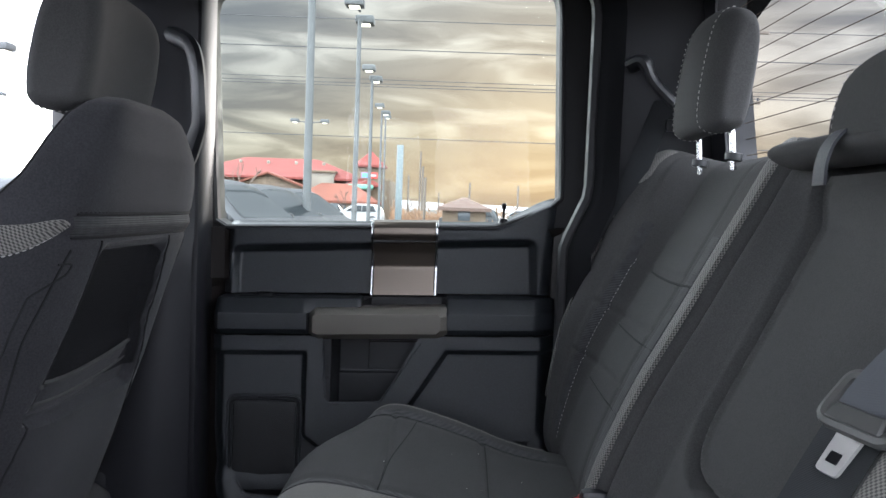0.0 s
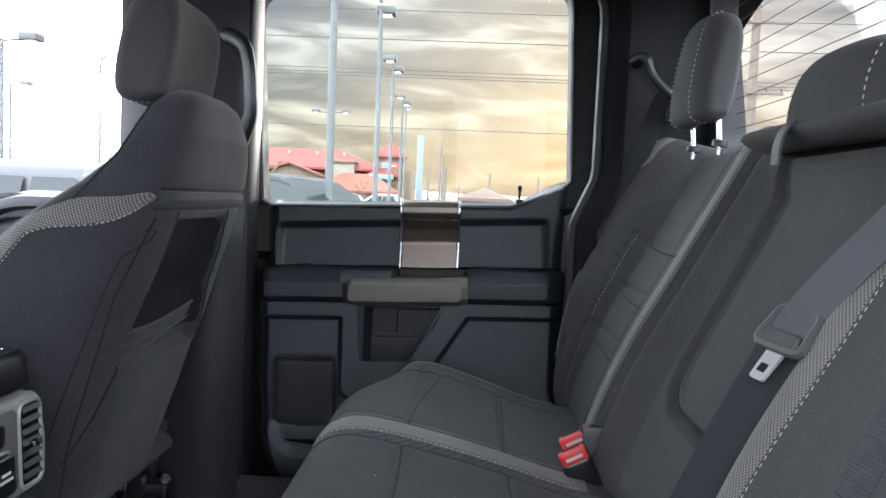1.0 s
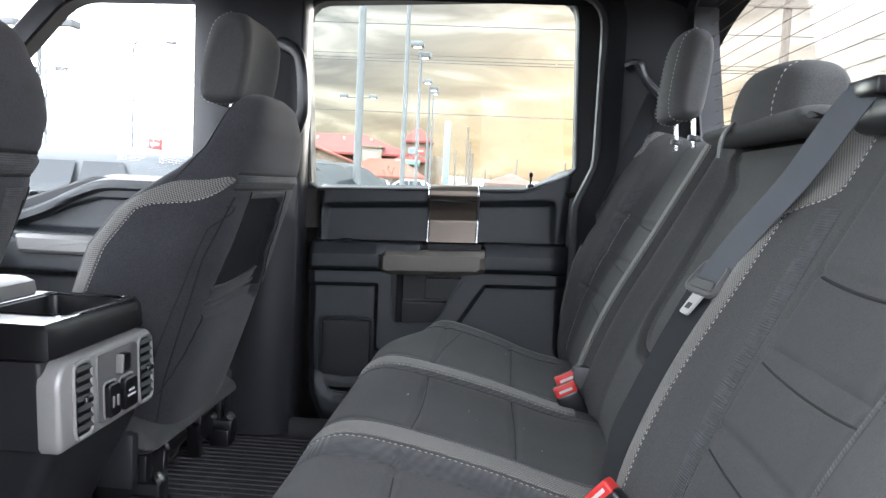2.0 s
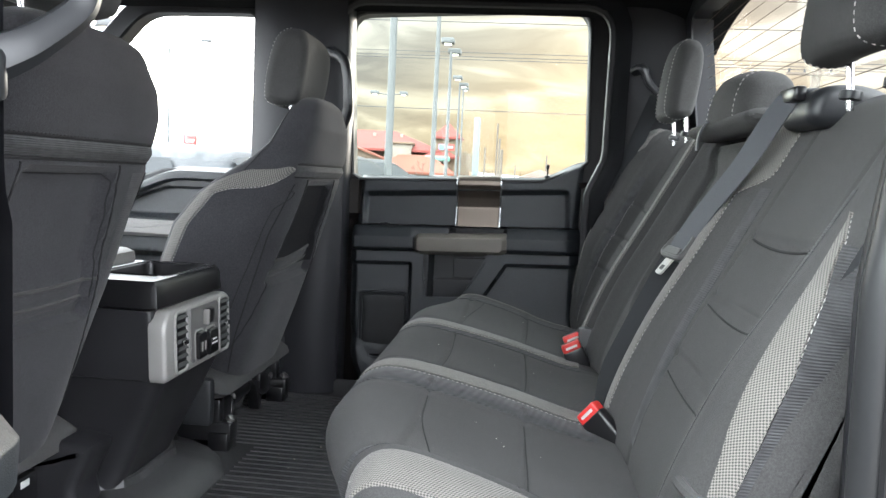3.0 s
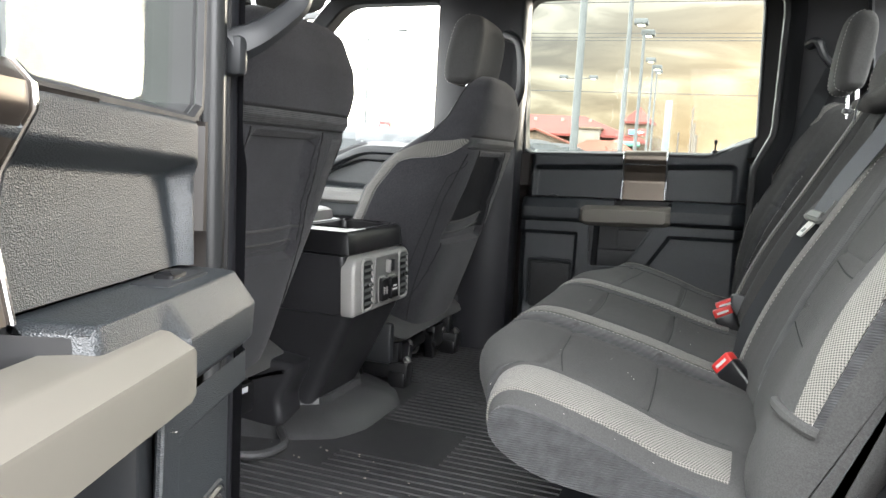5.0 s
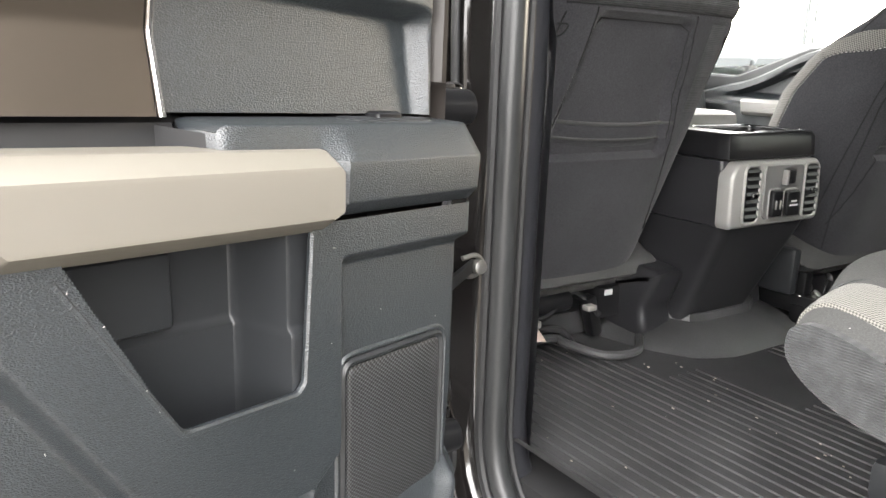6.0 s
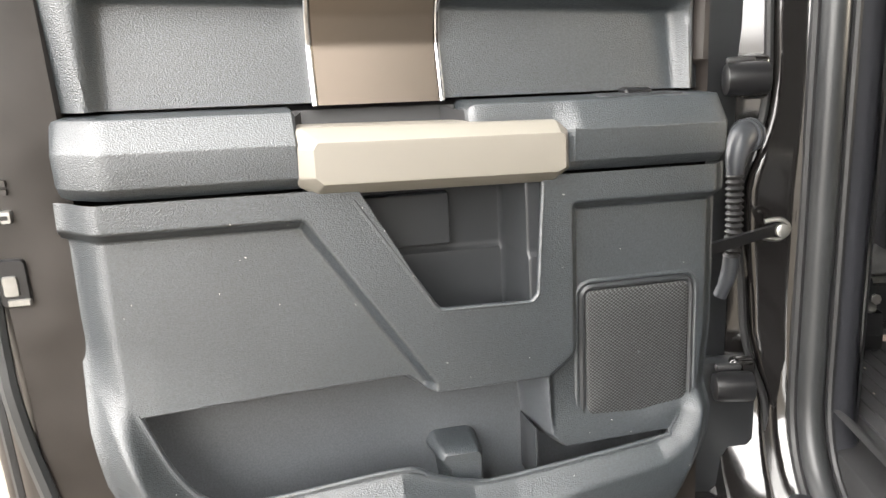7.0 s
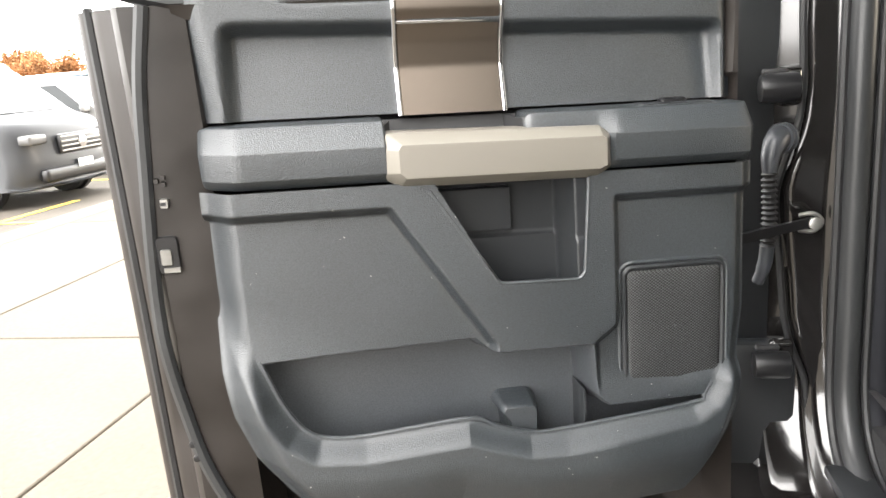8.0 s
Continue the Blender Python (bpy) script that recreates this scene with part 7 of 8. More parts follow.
def parked_car(label, paint, L=4.6, W=1.84, H=1.66, hood=1.0, van=False, group="parked cars"):
    """A parked car, nose towards +y, centred on its middle, standing on z = 0."""
    car = new("parked_car")
    car.empty_display_size = 0.2
    tagged(car, label, "car", group)
    ORIGIN[car.name] = np.zeros(3)
    y1, y0 = L / 2, -L / 2
    belt = 0.62 * H if not van else 0.60 * H
    if van:
        side = [(y0, 0.35), (y0 - .02, 0.9), (y0, H - .12), (y0 + .12, H), (y1 - 1.75, H), (y1 - 1.35, H - .06), (y1 - 0.62, belt + .10), (y1 - .12, belt - .08), (y1 - .02, 0.72), (y1, 0.50), (y1 - .06, 0.30), (y1 - .4, 0.24), (y0 + .3, 0.26)]
    else:
        side = [(y0, 0.45), (y0 - .02, 0.80), (y0 + .06, belt), (y0 + .32, H - .16), (y0 + .70, H - .02), (y0 + 1.7, H), (y1 - 2.15, H - .05), (y1 - 1.25 * hood, belt + .03), (y1 - .35, belt - .14), (y1 - .06, belt - .26), (y1, 0.52), (y1 - .06, 0.32), (y1 - .4, 0.22), (y0 + .3, 0.24)]
    prof = dense(side, 0.06)
    xs = np.array([-1, -.985, -.95, -.86, -.70, -.4, 0, .4, .70, .86, .95, .985, 1.0]) * W / 2
    rows = []
    mid = np.array([0.0, 0.75])
    for x in xs:
        k = abs(x) / (W / 2)
        q = prof.copy()
        # tumblehome above the belt, round nose in plan
        top = smooth01((q[:, 1] - belt) / (H - belt))
        shrink = 1 - 0.24 * top
        nose = 0.30 * k ** 3.0 * smooth01((q[:, 0] - (y1 - 1.1)) / 1.1) + 0.16 * k ** 3 * smooth01(((y0 + .8) - q[:, 0]) / .8) * -1
        drop = 0.07 * k ** 4 * top + 0.03 * k ** 6 * (1 - top)
        inset = 0.10 * max(0, (k - 0.93) / 0.07)
        qq = mid + (q - mid) * (1 - inset * 0.55)
        rows.append(np.stack([x * shrink, qq[:, 0] - nose, qq[:, 1] - drop], 1))
    body = part("body", grid(rows, wrap_v=True, cap_u=True), paint, car)
    # glazing: windscreen, rear screen, side panes, set just proud of the body
    def screen(t0, t1, name):
        a = (prof[:, 1] > belt + .06) & (prof[:, 1] < H - .07)
        a &= (prof[:, 0] > t0) & (prof[:, 0] < t1)
        idx = np.where(a)[0]
        if len(idx) < 2:
            return
        R = []
        for k in np.linspace(-1, 1, 9) * (0.70 if van else 0.84):
            row = []
            for i in idx:
                top = smooth01((prof[i, 1] - belt) / (H - belt))
                x = k * W / 2 * (1 - 0.24 * top)
                nose = 0.30 * abs(k) ** 3.0 * smooth01((prof[i, 0] - (y1 - 1.1)) / 1.1)
                row.append((x, prof[i, 0] - nose + (0.006 if t0 > 0 or van else -0.006), prof[i, 1] - 0.07 * abs(k) ** 4 * top + 0.006))
            R.append(row)
        part(name, grid(R), CAR_GLASS, body, "dark glass")
    screen(0.0 if not van else y1 - 1.75, y1, "windscreen")
    screen(y0 - .1, y0 + 0.62, "rear_screen")
    zb, zt = belt + .02, H - .13
    ya, yb = (y0 + .55, y1 - 2.28) if not van else (y0 + .5, y1 - 1.72)
    cuts = np.linspace(ya, yb, 4)
    for s in (-1, 1):
        for i in range(3):
            a, b = cuts[i] + .03, cuts[i + 1] - .03
            ra = 0.28 if i == 0 else 0.0
            rb = 0.72 if i == 2 else 0.0
            P = []
            for t in np.linspace(0, 1, 6):
                z = zb + (zt - zb) * t
                top = smooth01((z - belt) / (H - belt))
                xx = s * (W / 2 * (1 - 0.24 * top) * 0.985 + 0.004 - 0.022)
                P.append([(xx + s * 0.024, y, z) for y in np.linspace(a + ra * t, b + (rb * (1 - t) if i == 2 else 0), 4)])
            part("side_window", grid(P), CAR_GLASS, body, "dark side window")
        mp = (s * (W / 2 + 0.07), y1 - 1.62 * (1 if not van else .85), belt + 0.10)
        part("door_mirror", rbox(mp, (0.20, 0.10, 0.14), 0.035, 3), paint, car, "body-coloured door mirror")
        part("head_lamp", rbox((s * (W / 2 - .24), y1 - 0.16, belt - .27), (0.34, 0.20, 0.13), 0.04, 3), LAMP_GLASS, car, "clear headlamp")
        for yw in (y1 - 0.92, y0 + 0.88):
            c = (s * (W / 2 - 0.12), yw, 0.335)
            wheel = part("wheel", disc(c, (1, 0, 0), 0.335, 0.225, 28, 0.10), TYRE, car, "black tyre")
            part("rim", disc((c[0] + s * 0.100, yw, 0.335), (1, 0, 0), 0.215, 0.035, 20, 0.12), RIM, wheel, "grey wheel rim")
            part("wheel_arch", disc((s * (W / 2 - 0.055), yw, 0.345), (1, 0, 0), 0.385, 0.10, 28, 0.02), BLACK, car)
    gr = part("grille", rbox((0, y1 - 0.005, belt - .36), (W * .46, 0.06, 0.26), 0.03, 2), BLACK, car, "black grille")
    for k in range(4):
        part("grille_bar", rbox((0, y1 + 0.022, belt - .45 + k * .06), (W * .44, 0.02, 0.022), 0.006, 2), STEEL, gr, "bright grille bar")
    part("bumper", rbox((0, y1 - 0.05, 0.40), (W * .80, 0.14, 0.18), 0.05, 3), BLACK if van else paint, car)
    part("plate", rbox((0, y1 + 0.030, 0.50), (0.32, 0.012, 0.11), 0.004), WHITE_INK, car, "plain plate")
    if van:
        part("badge", disc((0, y1 + 0.035, belt - .36), (0, 1, 0), 0.085, 0.02, 24), CHROME, car, "round chrome badge")
        for s in (-1, 1):
            part("fog_lamp", disc((s * .68, y1 - 0.09, 0.42), (0, 1, 0), 0.06, 0.05, 16), LAMP_GLASS, car, "round fog lamp")
    return car


def put(ob, x, y, turn):
    ob.matrix_basis = pose(x, y, GROUND - 0.03, 0, 0, turn)
    return ob


van = put(parked_car("grey delivery van parked nose to the kerb", CAR_PAINTS["grey"], 5.1, 1.93, 1.90, van=True), -8.7, -9.7, 0)
white = put(parked_car("white sport utility car parked beside the van", CAR_PAINTS["white"], 4.7, 1.88, 1.70), -12.4, -9.6, 0)
copy_thing(white, pose(-16.3, -11.0, GROUND - 0.03, 0, 0, 0))
put(parked_car("blue delivery van with a dark roof rack, far row", CAR_PAINTS["blue"], 5.2, 1.95, 2.2, van=True), -27.0, -19.0, 0)
grey = put(parked_car("dark grey sport utility car parked across the lot", CAR_PAINTS["dark"], 4.6, 1.85, 1.90), -3.95, 13.5, -110)
copy_thing(grey, pose(-3.95, 16.6, GROUND - 0.03, 0, 0, -110))
tagged(copy_thing(grey, pose(-3.9, 19.7, GROUND - 0.03, 0, 0, -110)), "dark grey sport utility car farther down the row")
silver = put(parked_car("silver-grey estate car parked alongside", CAR_PAINTS["silver"], 4.8, 1.85, 1.68), -4.3, 6.0, 88)
for i, x in enumerate((4.5, -5.0, -9.0, 9.0)):
    copy_thing(white if i % 2 else silver, pose(x - 3, 62 + i * 3, GROUND - 0.03, 0, 0, 90))

POLE = mat("galvanised_pole", (0.10, 0.105, 0.105), 0.7, metal=0.1, tone=0.08)
WOOD_POLE = mat("weathered_pole_wood", (0.12, 0.10, 0.08), 0.9, grain=0.6, grain_scale=40, tone=0.15, stretch=(1, 1, .1))
LAMP_ON = glow("lamp_glow", (1.0, 0.93, 0.72), 1.2)
EYE0 = np.array((0.021, 0.070, 1.423))


def az_place(az, dist):
    az = radians(az - 1.35)
    return EYE0[0] + dist * math.sin(az), EYE0[1] + dist * math.cos(az)


def lamp_post(az, dist, el, heads, r=0.075, turn=0.0):
    """Car-lot lamp post, seen at azimuth az from the cab, its top at elevation el."""
    x, y = az_place(az, dist)
    z1 = EYE0[2] + dist * math.tan(radians(el))
    lp = thing("lamp_post", (x, y, GROUND), "tall galvanised car-lot lamp post with box heads", "lamp post", "lamp posts")
    part("post", tube([(x, y, GROUND - .03), (x, y, z1)], [r * 1.15, r * 0.8], 12), POLE, lp)
    part("post_foot", disc((x, y, GROUND + 0.25), (0, 0, 1), 0.28, 0.6, 18), KERB, lp, "concrete foot")
    for dx, dy, dz in heads:
        arm = part("arm", tube([(x, y, z1 + dz - .08), (x + dx, y + dy, z1 + dz)], 0.04, 8), POLE, lp)
        hd = part("lamp_head", rbox((x + dx * 1.15, y + dy * 1.15, z1 + dz + .06), (0.62, 0.62, 0.26), 0.05, 2), POLE, lp, "grey box lamp head")
        part("lens", rbox((x + dx * 1.15, y + dy * 1.15, z1 + dz - .082), (0.34, 0.34, 0.05), 0.01), LAMP_ON, hd, "glowing lens")
    return lp


lamp_post(-9.35, 17.0, 26.0, [(0.5, 0, 0)], 0.085)
lamp_post(-5.87, 26.0, 13.4, [(-0.1, -0.45, 0.35), (0.12, 0.35, 0.0)], 0.085)
lamp_post(-4.82, 37.0, 9.3, [(-0.1, -0.45, 0.35), (0.12, 0.35, 0.0)], 0.085)
lamp_post(-4.04, 52.0, 6.9, [(-0.1, -0.45, 0.35), (0.2, 0.35, 0.0)], 0.085)
lamp_post(-3.75, 66.0, 6.6, [(0.1, 0.3, 0.0)], 0.085)
lamp_post(-9.28, 60.0, 6.0, [(-1.0, 0, 0.0), (1.0, 0, 0.0)], 0.085)
lamp_post(-30.9, 30.0, 9.0, [(0.9, 0, 0), (-0.9, 0, 0)], 0.085)
lamp_post(-30.3, 55.0, 6.2, [(0.9, 0, 0), (-0.9, 0, 0)], 0.09)
for az, dist, el in ((-25.0, 45.0, 8.6), (-18.6, 60.0, 7.0)):
    x, y = az_place(az, dist)
    z1 = EYE0[2] + dist * math.tan(radians(el))
    sl = thing("street_lamp", (x, y, GROUND), "slim grey street lamp with a curved arm", "street lamp", "street lamps")
    part("post", tube(catmull([(x, y, GROUND), (x, y, z1 * .6), (x, y, z1 - .4), (x + .3, y, z1), (x + 1.0, y, z1 + .12), (x + 2.0, y, z1 + .05)], 40), np.linspace(0.10, 0.04, 40), 8), POLE, sl)
    part("lamp_head", rbox((x + 2.1, y, z1), (0.6, 0.25, 0.14), 0.05), POLE, sl)
x, y = az_place(-2.58, 22.0)
post = thing("sign_pylon", (x, y, GROUND), "flat blue-grey metal pylon in the lot", "pylon")
part("blade", rbox((x, y, 1.55), (0.19, 0.08, 3.3), 0.02), mat("blue_grey_paint", (0.12, 0.145, 0.15), 0.5, tone=0.06), post)
for az, dist, el in ((-1.04, 90, 4.2), (-0.65, 60, 2.3), (-1.9, 90, 2.4), (2.7, 90, 2.0), (6.3, 90, 1.9), (-0.85, 75, 3.1), (0.4, 120, 1.2)):
    x, y = az_place(az, dist)
    solid("utility_pole", tube([(x, y, GROUND), (x, y, EYE0[2] + dist * math.tan(radians(el)))], 0.11, 8), WOOD_POLE, "thin far utility pole", "utility pole", "utility poles")

# wooden pole behind the truck, with cross arms and a lamp
x, y = az_place(20.85, 34)
wp = thing("power_pole", (x, y, GROUND), "tall weathered wooden power pole with a cross arm", "power pole", "utility poles")
part("post", tube([(x, y, GROUND), (x, y, 11.5)], [0.22, 0.16], 12), WOOD_POLE, wp)
part("cross_arm", rbox((x, y - .18, 6.25), (2.4, 0.10, 0.12), 0.01), WOOD_POLE, wp)
part("cross_arm", rbox((x, y - .18, 9.1), (2.8, 0.10, 0.12), 0.01), WOOD_POLE, wp)
for dx in (-1.1, -0.5, 0.5, 1.1):
    part("insulator", disc((x + dx, y - .18, 6.38), (0, 0, 1), 0.05, 0.14, 10), BLACK, wp)
WIRE = mat("overhead_wire", (0.05, 0.05, 0.05), 0.6)
for el, n, rr in ((13.5, 1, 0.022), (11.45, 1, 0.026), (9.3, 1, 0.018), (9.0, 1, 0.020), (8.8, 1, 0.020), (5.1, 1, 0.022)):
    dist = 42.0
    z = EYE0[2] + dist * math.tan(radians(el))
    xs = np.linspace(-90, 90, 40)
    solid("overhead_wire", tube([(xx, dist, z + 0.9 * ((xx + 2) / 90) ** 2) for xx in xs], rr, 5), WIRE, "long black overhead power line", "power line", "power lines")

# hotel with red tiled roofs
ROOF = mat("red_clay_roof_tiles", (0.15, 0.032, 0.024), 0.8, grain=0.8, grain_scale=6, kind="weave", tone=0.15, tone_scale=0.5)
ROOF2 = mat("orange_clay_roof_tiles", (0.15, 0.050, 0.030), 0.8, grain=0.8, grain_scale=6, kind="weave", tone=0.15, tone_scale=0.5)
STUCCO = mat("tan_stucco", (0.125, 0.094, 0.064), 0.9, grain=0.4, grain_scale=20, tone=0.12, tone_scale=0.6)
STUCCO2 = mat("pale_stucco", (0.19, 0.17, 0.14), 0.9, grain=0.4, grain_scale=20, tone=0.1, tone_scale=0.6)
STONE = mat("brown_stone_cladding", (0.14, 0.105, 0.075), 0.9, grain=0.9, grain_scale=5, kind="leather", tone=0.25, tone_scale=1.2, fleck=0.2)
FAR_GLASS = mat("dark_building_glass", (0.05, 0.06, 0.07), 0.1, spec=0.7)
GREEN_ROOF = mat("green_metal_awning", (0.10, 0.26, 0.20), 0.5, tone=0.1)


def hip_roof(x0, x1, y0, y1, z0, z1, over=0.6, gable=0.0):
    a, b, c, d = x0 - over, x1 + over, y0 - over, y1 + over
    k = (d - c) / 2 * (1 - gable)
    m = (c + d) / 2
    if b - a < 2 * k + 0.2:
        k = (b - a) / 2 - 0.1
    V = [(a, c, z0), (b, c, z0), (b, d, z0), (a, d, z0), (a + k, m, z1), (b - k, m, z1)]
    V += [(p[0], p[1], p[2] - 0.25) for p in V[:4]]
    F = [[0, 1, 5, 4], [1, 2, 5], [2, 3, 4, 5], [3, 0, 4], [0, 1, 7, 6], [1, 2, 8, 7], [2, 3, 9, 8], [3, 0, 6, 9], [6, 7, 8, 9]]
    return V, F


hotel = thing("hotel_building", (-22, 92, GROUND), "tan stucco hotel with red and orange tiled roofs", "building")
part("main_wall", rbox((-16.2, 96, 2.2), (24.4, 10, 4.8), 0.05), STUCCO, hotel)
rf = part("main_roof", hip_roof(-28.5, -7.5, 90, 102, 4.5, 7.0), ROOF, hotel, "long red tiled roof", smooth=False)
for x in np.arange(-26, -9, 3.4):
    part("roof_vent", rbox((x, 94.0, 6.0), (0.35, 0.35, 1.1), 0.05), STUCCO2, rf)
part("stone_gable", (lambda: ([(-22.8, 88, GROUND), (-12.6, 88, GROUND), (-12.6, 88, 2.9), (-17.7, 88, 4.7), (-22.8, 88, 2.9), (-22.8, 91, GROUND), (-12.6, 91, GROUND), (-12.6, 91, 2.9), (-17.7, 91, 4.7), (-22.8, 91, 2.9)], [[0, 1, 2, 3, 4], [5, 6, 7, 8, 9], [0, 1, 6, 5], [1, 2, 7, 6], [2, 3, 8, 7], [3, 4, 9, 8], [4, 0, 5, 9]]))(), STONE, hotel, "brown stone gable", smooth=False)
for s in (-1, 1):
    part("gable_eave", (lambda: ([(-17.7, 87.4, 4.95), (-17.7 + s * 5.9, 87.4, 2.85), (-17.7 + s * 5.9, 91.2, 2.85), (-17.7, 91.2, 4.95), (-17.7, 87.4, 4.75), (-17.7 + s * 5.9, 87.4, 2.65), (-17.7 + s * 5.9, 91.2, 2.65), (-17.7, 91.2, 4.75)], [[0, 1, 2, 3], [4, 5, 6, 7], [0, 1, 5, 4], [1, 2, 6, 5], [2, 3, 7, 6]]))(), ROOF2, hotel, "tiled eave", smooth=False)
part("low_wing", rbox((-9.6, 88.5, 0.9), (9.0, 5, 2.1), 0.05), STUCCO, hotel)
part("low_roof", hip_roof(-14.2, -5.4, 86, 91, 1.9, 3.9, 0.5), ROOF2, hotel, "orange tiled lower roof", smooth=False)
part("pale_bay", rbox((-11.7, 90.2, 3.6), (2.6, 2.0, 3.2), 0.05), STUCCO2, hotel, "pale stucco bay")
part("bay_cap", rbox((-11.7, 90.1, 5.25), (2.9, 2.3, 0.25), 0.04), STUCCO, hotel)
part("awning", hip_roof(-8.6, -5.2, 89, 92, 3.9, 4.9, 0.3), ROOF, hotel, smooth=False)
part("awning", rbox((-7.2, 88.7, 3.6), (3.0, 0.8, 0.6), 0.2, 3), GREEN_ROOF, hotel, "green metal awning")
tower = part("tower", rbox((-6.3, 91, 3.0), (2.7, 2.7, 6.4), 0.05), STUCCO, hotel, "tan stucco tower")
part("tower_roof", hip_roof(-7.65, -4.95, 89.65, 92.35, 6.2, 7.9, 0.45), ROOF, tower, "red pyramid roof", smooth=False)
sg = part("sign_panel", rbox((-6.3, 89.6, 5.0), (1.9, 0.1, 0.7), 0.03), mat("red_sign", (0.5, 0.06, 0.05), 0.5), tower, "red and blue sign panel")
part("sign_field", rbox((-6.85, 89.53, 5.0), (0.7, 0.06, 0.6), 0.02), mat("blue_sign", (0.10, 0.25, 0.5), 0.5), sg)
part("sign_bar", rbox((-5.95, 89.53, 5.0), (0.8, 0.06, 0.16), 0.01), WHITE_INK, sg, "bar of white letters")
part("tower_clock", disc((-6.3, 89.6, 3.6), (0, 1, 0), 0.55, 0.1, 20), STUCCO2, tower)
for x in np.arange(-27, -22.9, 2.6):
    w = part("window", rbox((x, 90.95, 2.9), (1.2, 0.12, 1.4), 0.02), FAR_GLASS, hotel, "dark window")
    part("frame", rbox((x, 90.93, 2.15), (1.4, 0.2, 0.12), 0.02), STUCCO2, w)
for x in np.arange(-13.4, -5.6, 1.5):
    part("window", rbox((x, 85.95, 1.0), (0.9, 0.12, 1.1), 0.02), FAR_GLASS, hotel, "dark window")
part("window", rbox((-11.7, 89.15, 3.8), (1.7, 0.1, 1.5), 0.02), STUCCO2, hotel)
hotel.location.x -= 3.35
hut = thing("brown_hut", (1.9, 56, GROUND), "small brown lot office with a low hip roof", "building")
part("wall", rbox((2.3, 58, 0.75), (3.2, 3, 1.7), 0.04), STUCCO, hut)
part("roof", hip_roof(0.7, 3.9, 56.4, 59.6, 1.55, 2.35, 0.4), mat("brown_shingle_roof", (0.10, 0.065, 0.05), 0.85, grain=0.6, grain_scale=10, tone=0.2), hut, "brown shingled roof", smooth=False)
part("window", rbox((2.3, 56.47, 0.95), (0.9, 0.1, 0.7), 0.02), FAR_GLASS, hut, "dark window")
hut.location.x -= 1.30
# street sign, red and pale blue
x, y = az_place(-23.77, 44)
ss = thing("street_sign", (x, y, GROUND), "pale blue and red box sign on a post", "sign")
part("post", tube([(x, y, GROUND), (x, y, 2.2)], 0.10, 8), POLE, ss)
part("panel", rbox((x - .33, y, 2.68), (0.44, 0.22, 0.96), 0.03), mat("pale_blue_sign", (0.13, 0.21, 0.23), 0.5), ss, "pale blue sign panel")
part("panel", rbox((x + .24, y, 2.64), (0.66, 0.22, 0.80), 0.03), mat("bright_red_sign", (0.30, 0.035, 0.03), 0.5), ss, "red sign panel")
part("letter_bar", rbox((x + .24, y - .12, 2.74), (0.46, 0.03, 0.14), 0.01), WHITE_INK, ss, "bar of white letters")

# trees
BARK = mat("grey_bark", (0.13, 0.10, 0.08), 0.95, grain=0.8, grain_scale=30, tone=0.2)
LEAF_O = mat("orange_autumn_leaves", (0.36, 0.18, 0.08), 0.8, tone=0.35, tone_scale=0.9, spec=0.2)
BRUSH = mat("dry_brown_brush", (0.20, 0.12, 0.07), 0.95, tone=0.3, tone_scale=0.6)


def tree(x, y, h, leaves, seed, label, material=LEAF_O):
    rng = random.Random(seed)
    t = thing("tree", (x, y, GROUND), label, "tree", "trees")
    limbs, tips = [], []

    def grow(p, d, length, r, depth):
        q = p + d * length
        m = (p + q) / 2 + np.array([rng.uniform(-1, 1) for _ in range(3)]) * length * 0.08
        limbs.append(tube(catmull([p, m, q], 6), np.linspace(r, r * 0.6, 6), 5))
        if depth == 0:
            tips.append(q)
            return
        for _ in range(3 if depth > 1 else 4):
            v = d + np.array([rng.uniform(-.8, .8), rng.uniform(-.8, .8), rng.uniform(-.15, .6)])
            grow(q, v / np.linalg.norm(v), length * rng.uniform(0.55, 0.8), r * 0.55, depth - 1)
        tips.append(q)
    grow(np.array((x, y, GROUND - 0.1)), np.array((0, 0, 1.0)), h * 0.32, h * 0.022, 3)
    part("trunk", join(*limbs), BARK, t, "bare grey trunk and limbs")
    if leaves:
        V, F = [], []
        for c in tips:
            for _ in range(leaves):
                o = c + np.array([rng.gauss(0, h * .06), rng.gauss(0, h * .06), rng.gauss(0, h * .05)])
                a = np.array([rng.uniform(-1, 1) for _ in range(3)])
                b = np.array([rng.uniform(-1, 1) for _ in range(3)])
                s = h * rng.uniform(0.012, 0.024)
                k = len(V)
                V += [o + a * s, o + b * s, o - a * s, o - b * s]
                F.append([k, k + 1, k + 2, k + 3])
        part("crown", (np.array(V), F), material, t, "loose crown of small leaves", smooth=False)
    return t


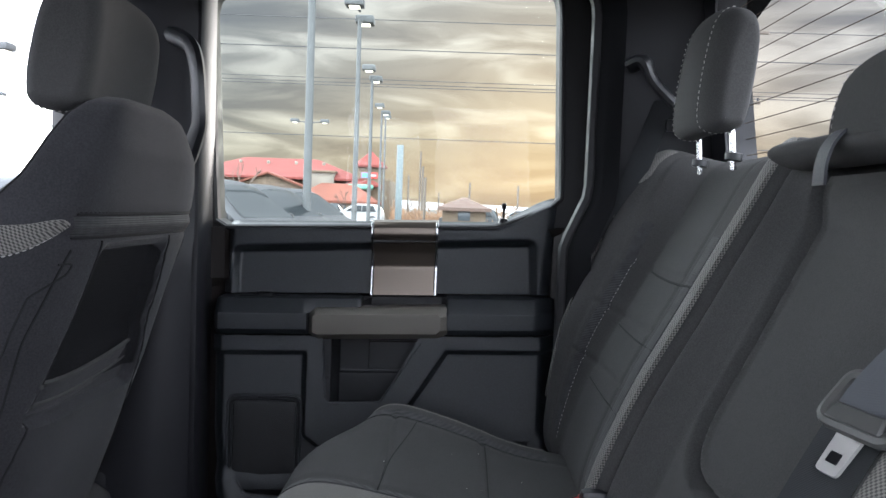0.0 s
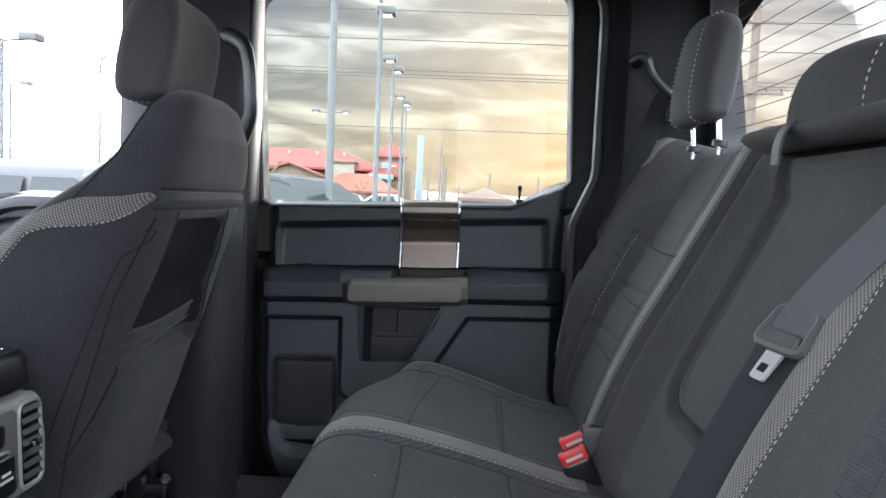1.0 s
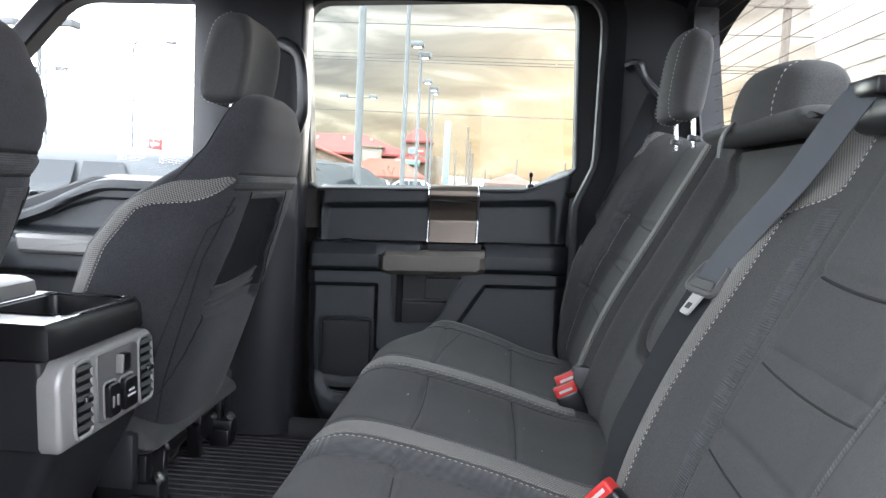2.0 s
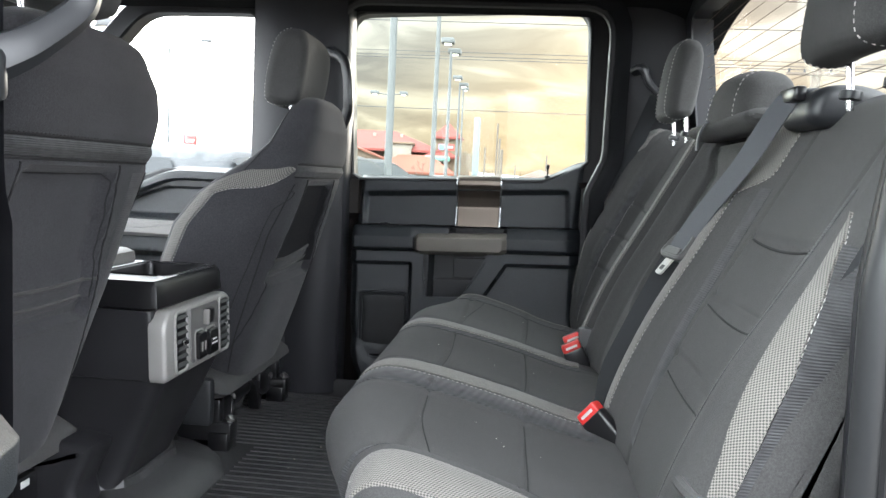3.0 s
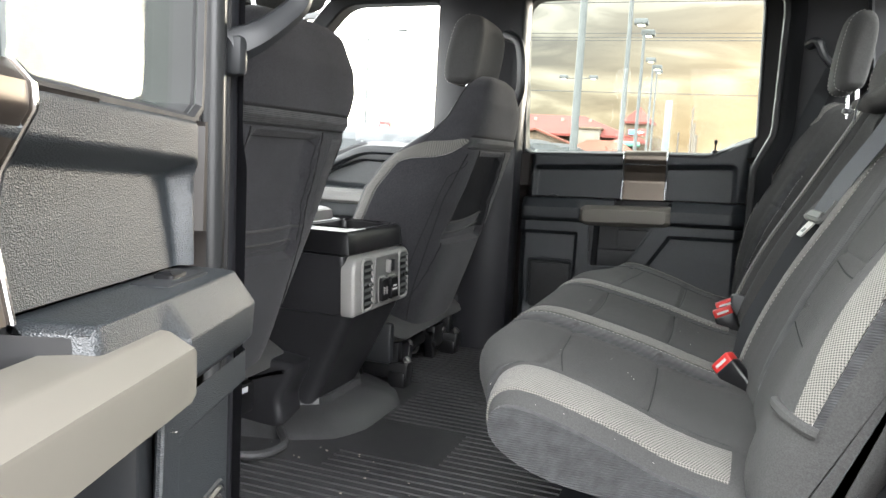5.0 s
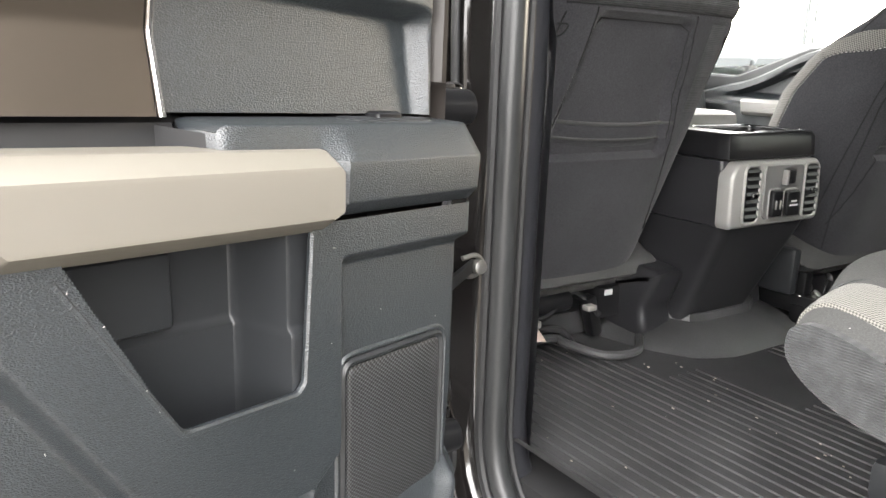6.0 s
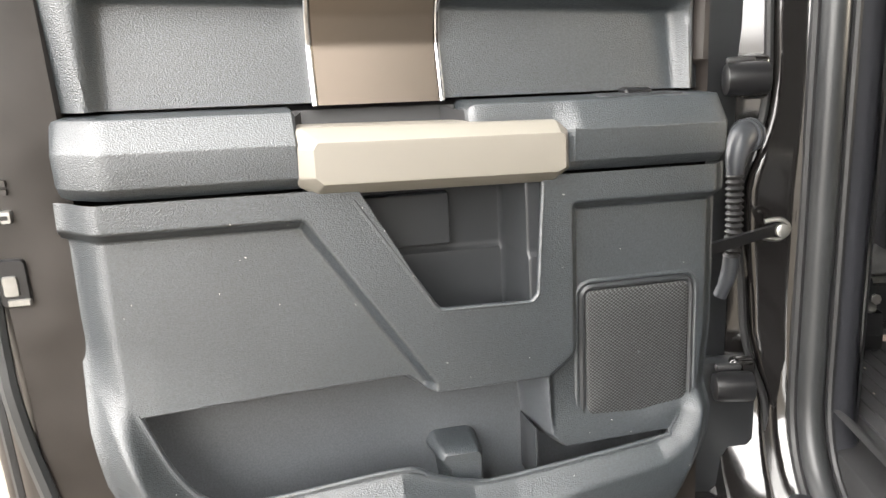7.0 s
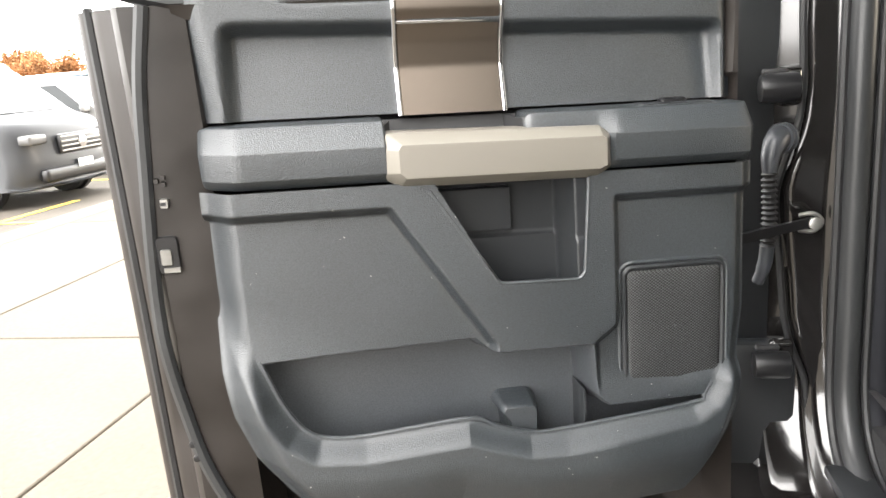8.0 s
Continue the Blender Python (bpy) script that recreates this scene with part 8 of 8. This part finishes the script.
for i, (az, dist, h) in enumerate(((-14.0, 78, 6.8), (-11.6, 84, 5.2), (-6.7, 82, 4.0), (-2.0, 70, 3.2), (-1.3, 78, 3.4), (-31.5, 60, 4.5))):
    tree(*az_place(az, dist), h, 0, 10 + i, "bare winter tree with fine grey limbs")
for i, (x, y, h) in enumerate(((-42.0, -31.5, 4.6), (-47.5, -37.5, 5.4), (-40.0, -32.0, 4.2), (-52.0, -41.0, 5.6), (-46, -33.5, 4.4))):
    tree(x, y, h, 44, 40 + i, "autumn tree with sparse orange leaves")
# dry brush and far hills along the horizon
rng = random.Random(3)
V, F = [], []
for i in range(5200):
    az = rng.uniform(-3.2, 10.0) if i < 3000 else rng.uniform(-60, 60)
    d = rng.uniform(60, 95) if i < 3000 else rng.uniform(95, 160)
    x, y = az_place(az, d)
    hh = rng.uniform(0.3, 2.2) * (0.5 + 0.5 * math.sin(az * 1.7) ** 2)
    a = np.array((rng.uniform(-.5, .5), rng.uniform(-.2, .2), rng.uniform(0.2, .7))) * 0.8
    k = len(V)
    o = np.array((x, y, GROUND + rng.uniform(0, hh)))
    V += [o - a * .5, o + (0.10, 0, 0.05), o + a]
    F.append([k, k + 1, k + 2])
tagged(solid("dry_brush", (np.array(V), F), BRUSH, "dry brown winter brush along the far lots", "brush", smooth=False), kind="stuff")
HILL = mat("hazy_far_hills", (0.36, 0.36, 0.36), 1.0, tone=0.15, tone_scale=0.004)
ring = []
for k in range(181):
    a = k * 2 * math.pi / 180
    hgt = 9 + 8 * noise.noise(Vector((math.cos(a) * 4, math.sin(a) * 4, 0.3))) + 4 * noise.noise(Vector((math.cos(a) * 14, math.sin(a) * 14, 1.3)))
    ring.append([(820 * math.cos(a), 820 * math.sin(a), GROUND - 2), (835 * math.cos(a), 835 * math.sin(a), GROUND + max(2, hgt)), (880 * math.cos(a), 880 * math.sin(a), GROUND + max(2, hgt) * .8)])
tagged(solid("backdrop", grid(ring), HILL, "low hazy hills round the horizon", "hills"), kind="structure")
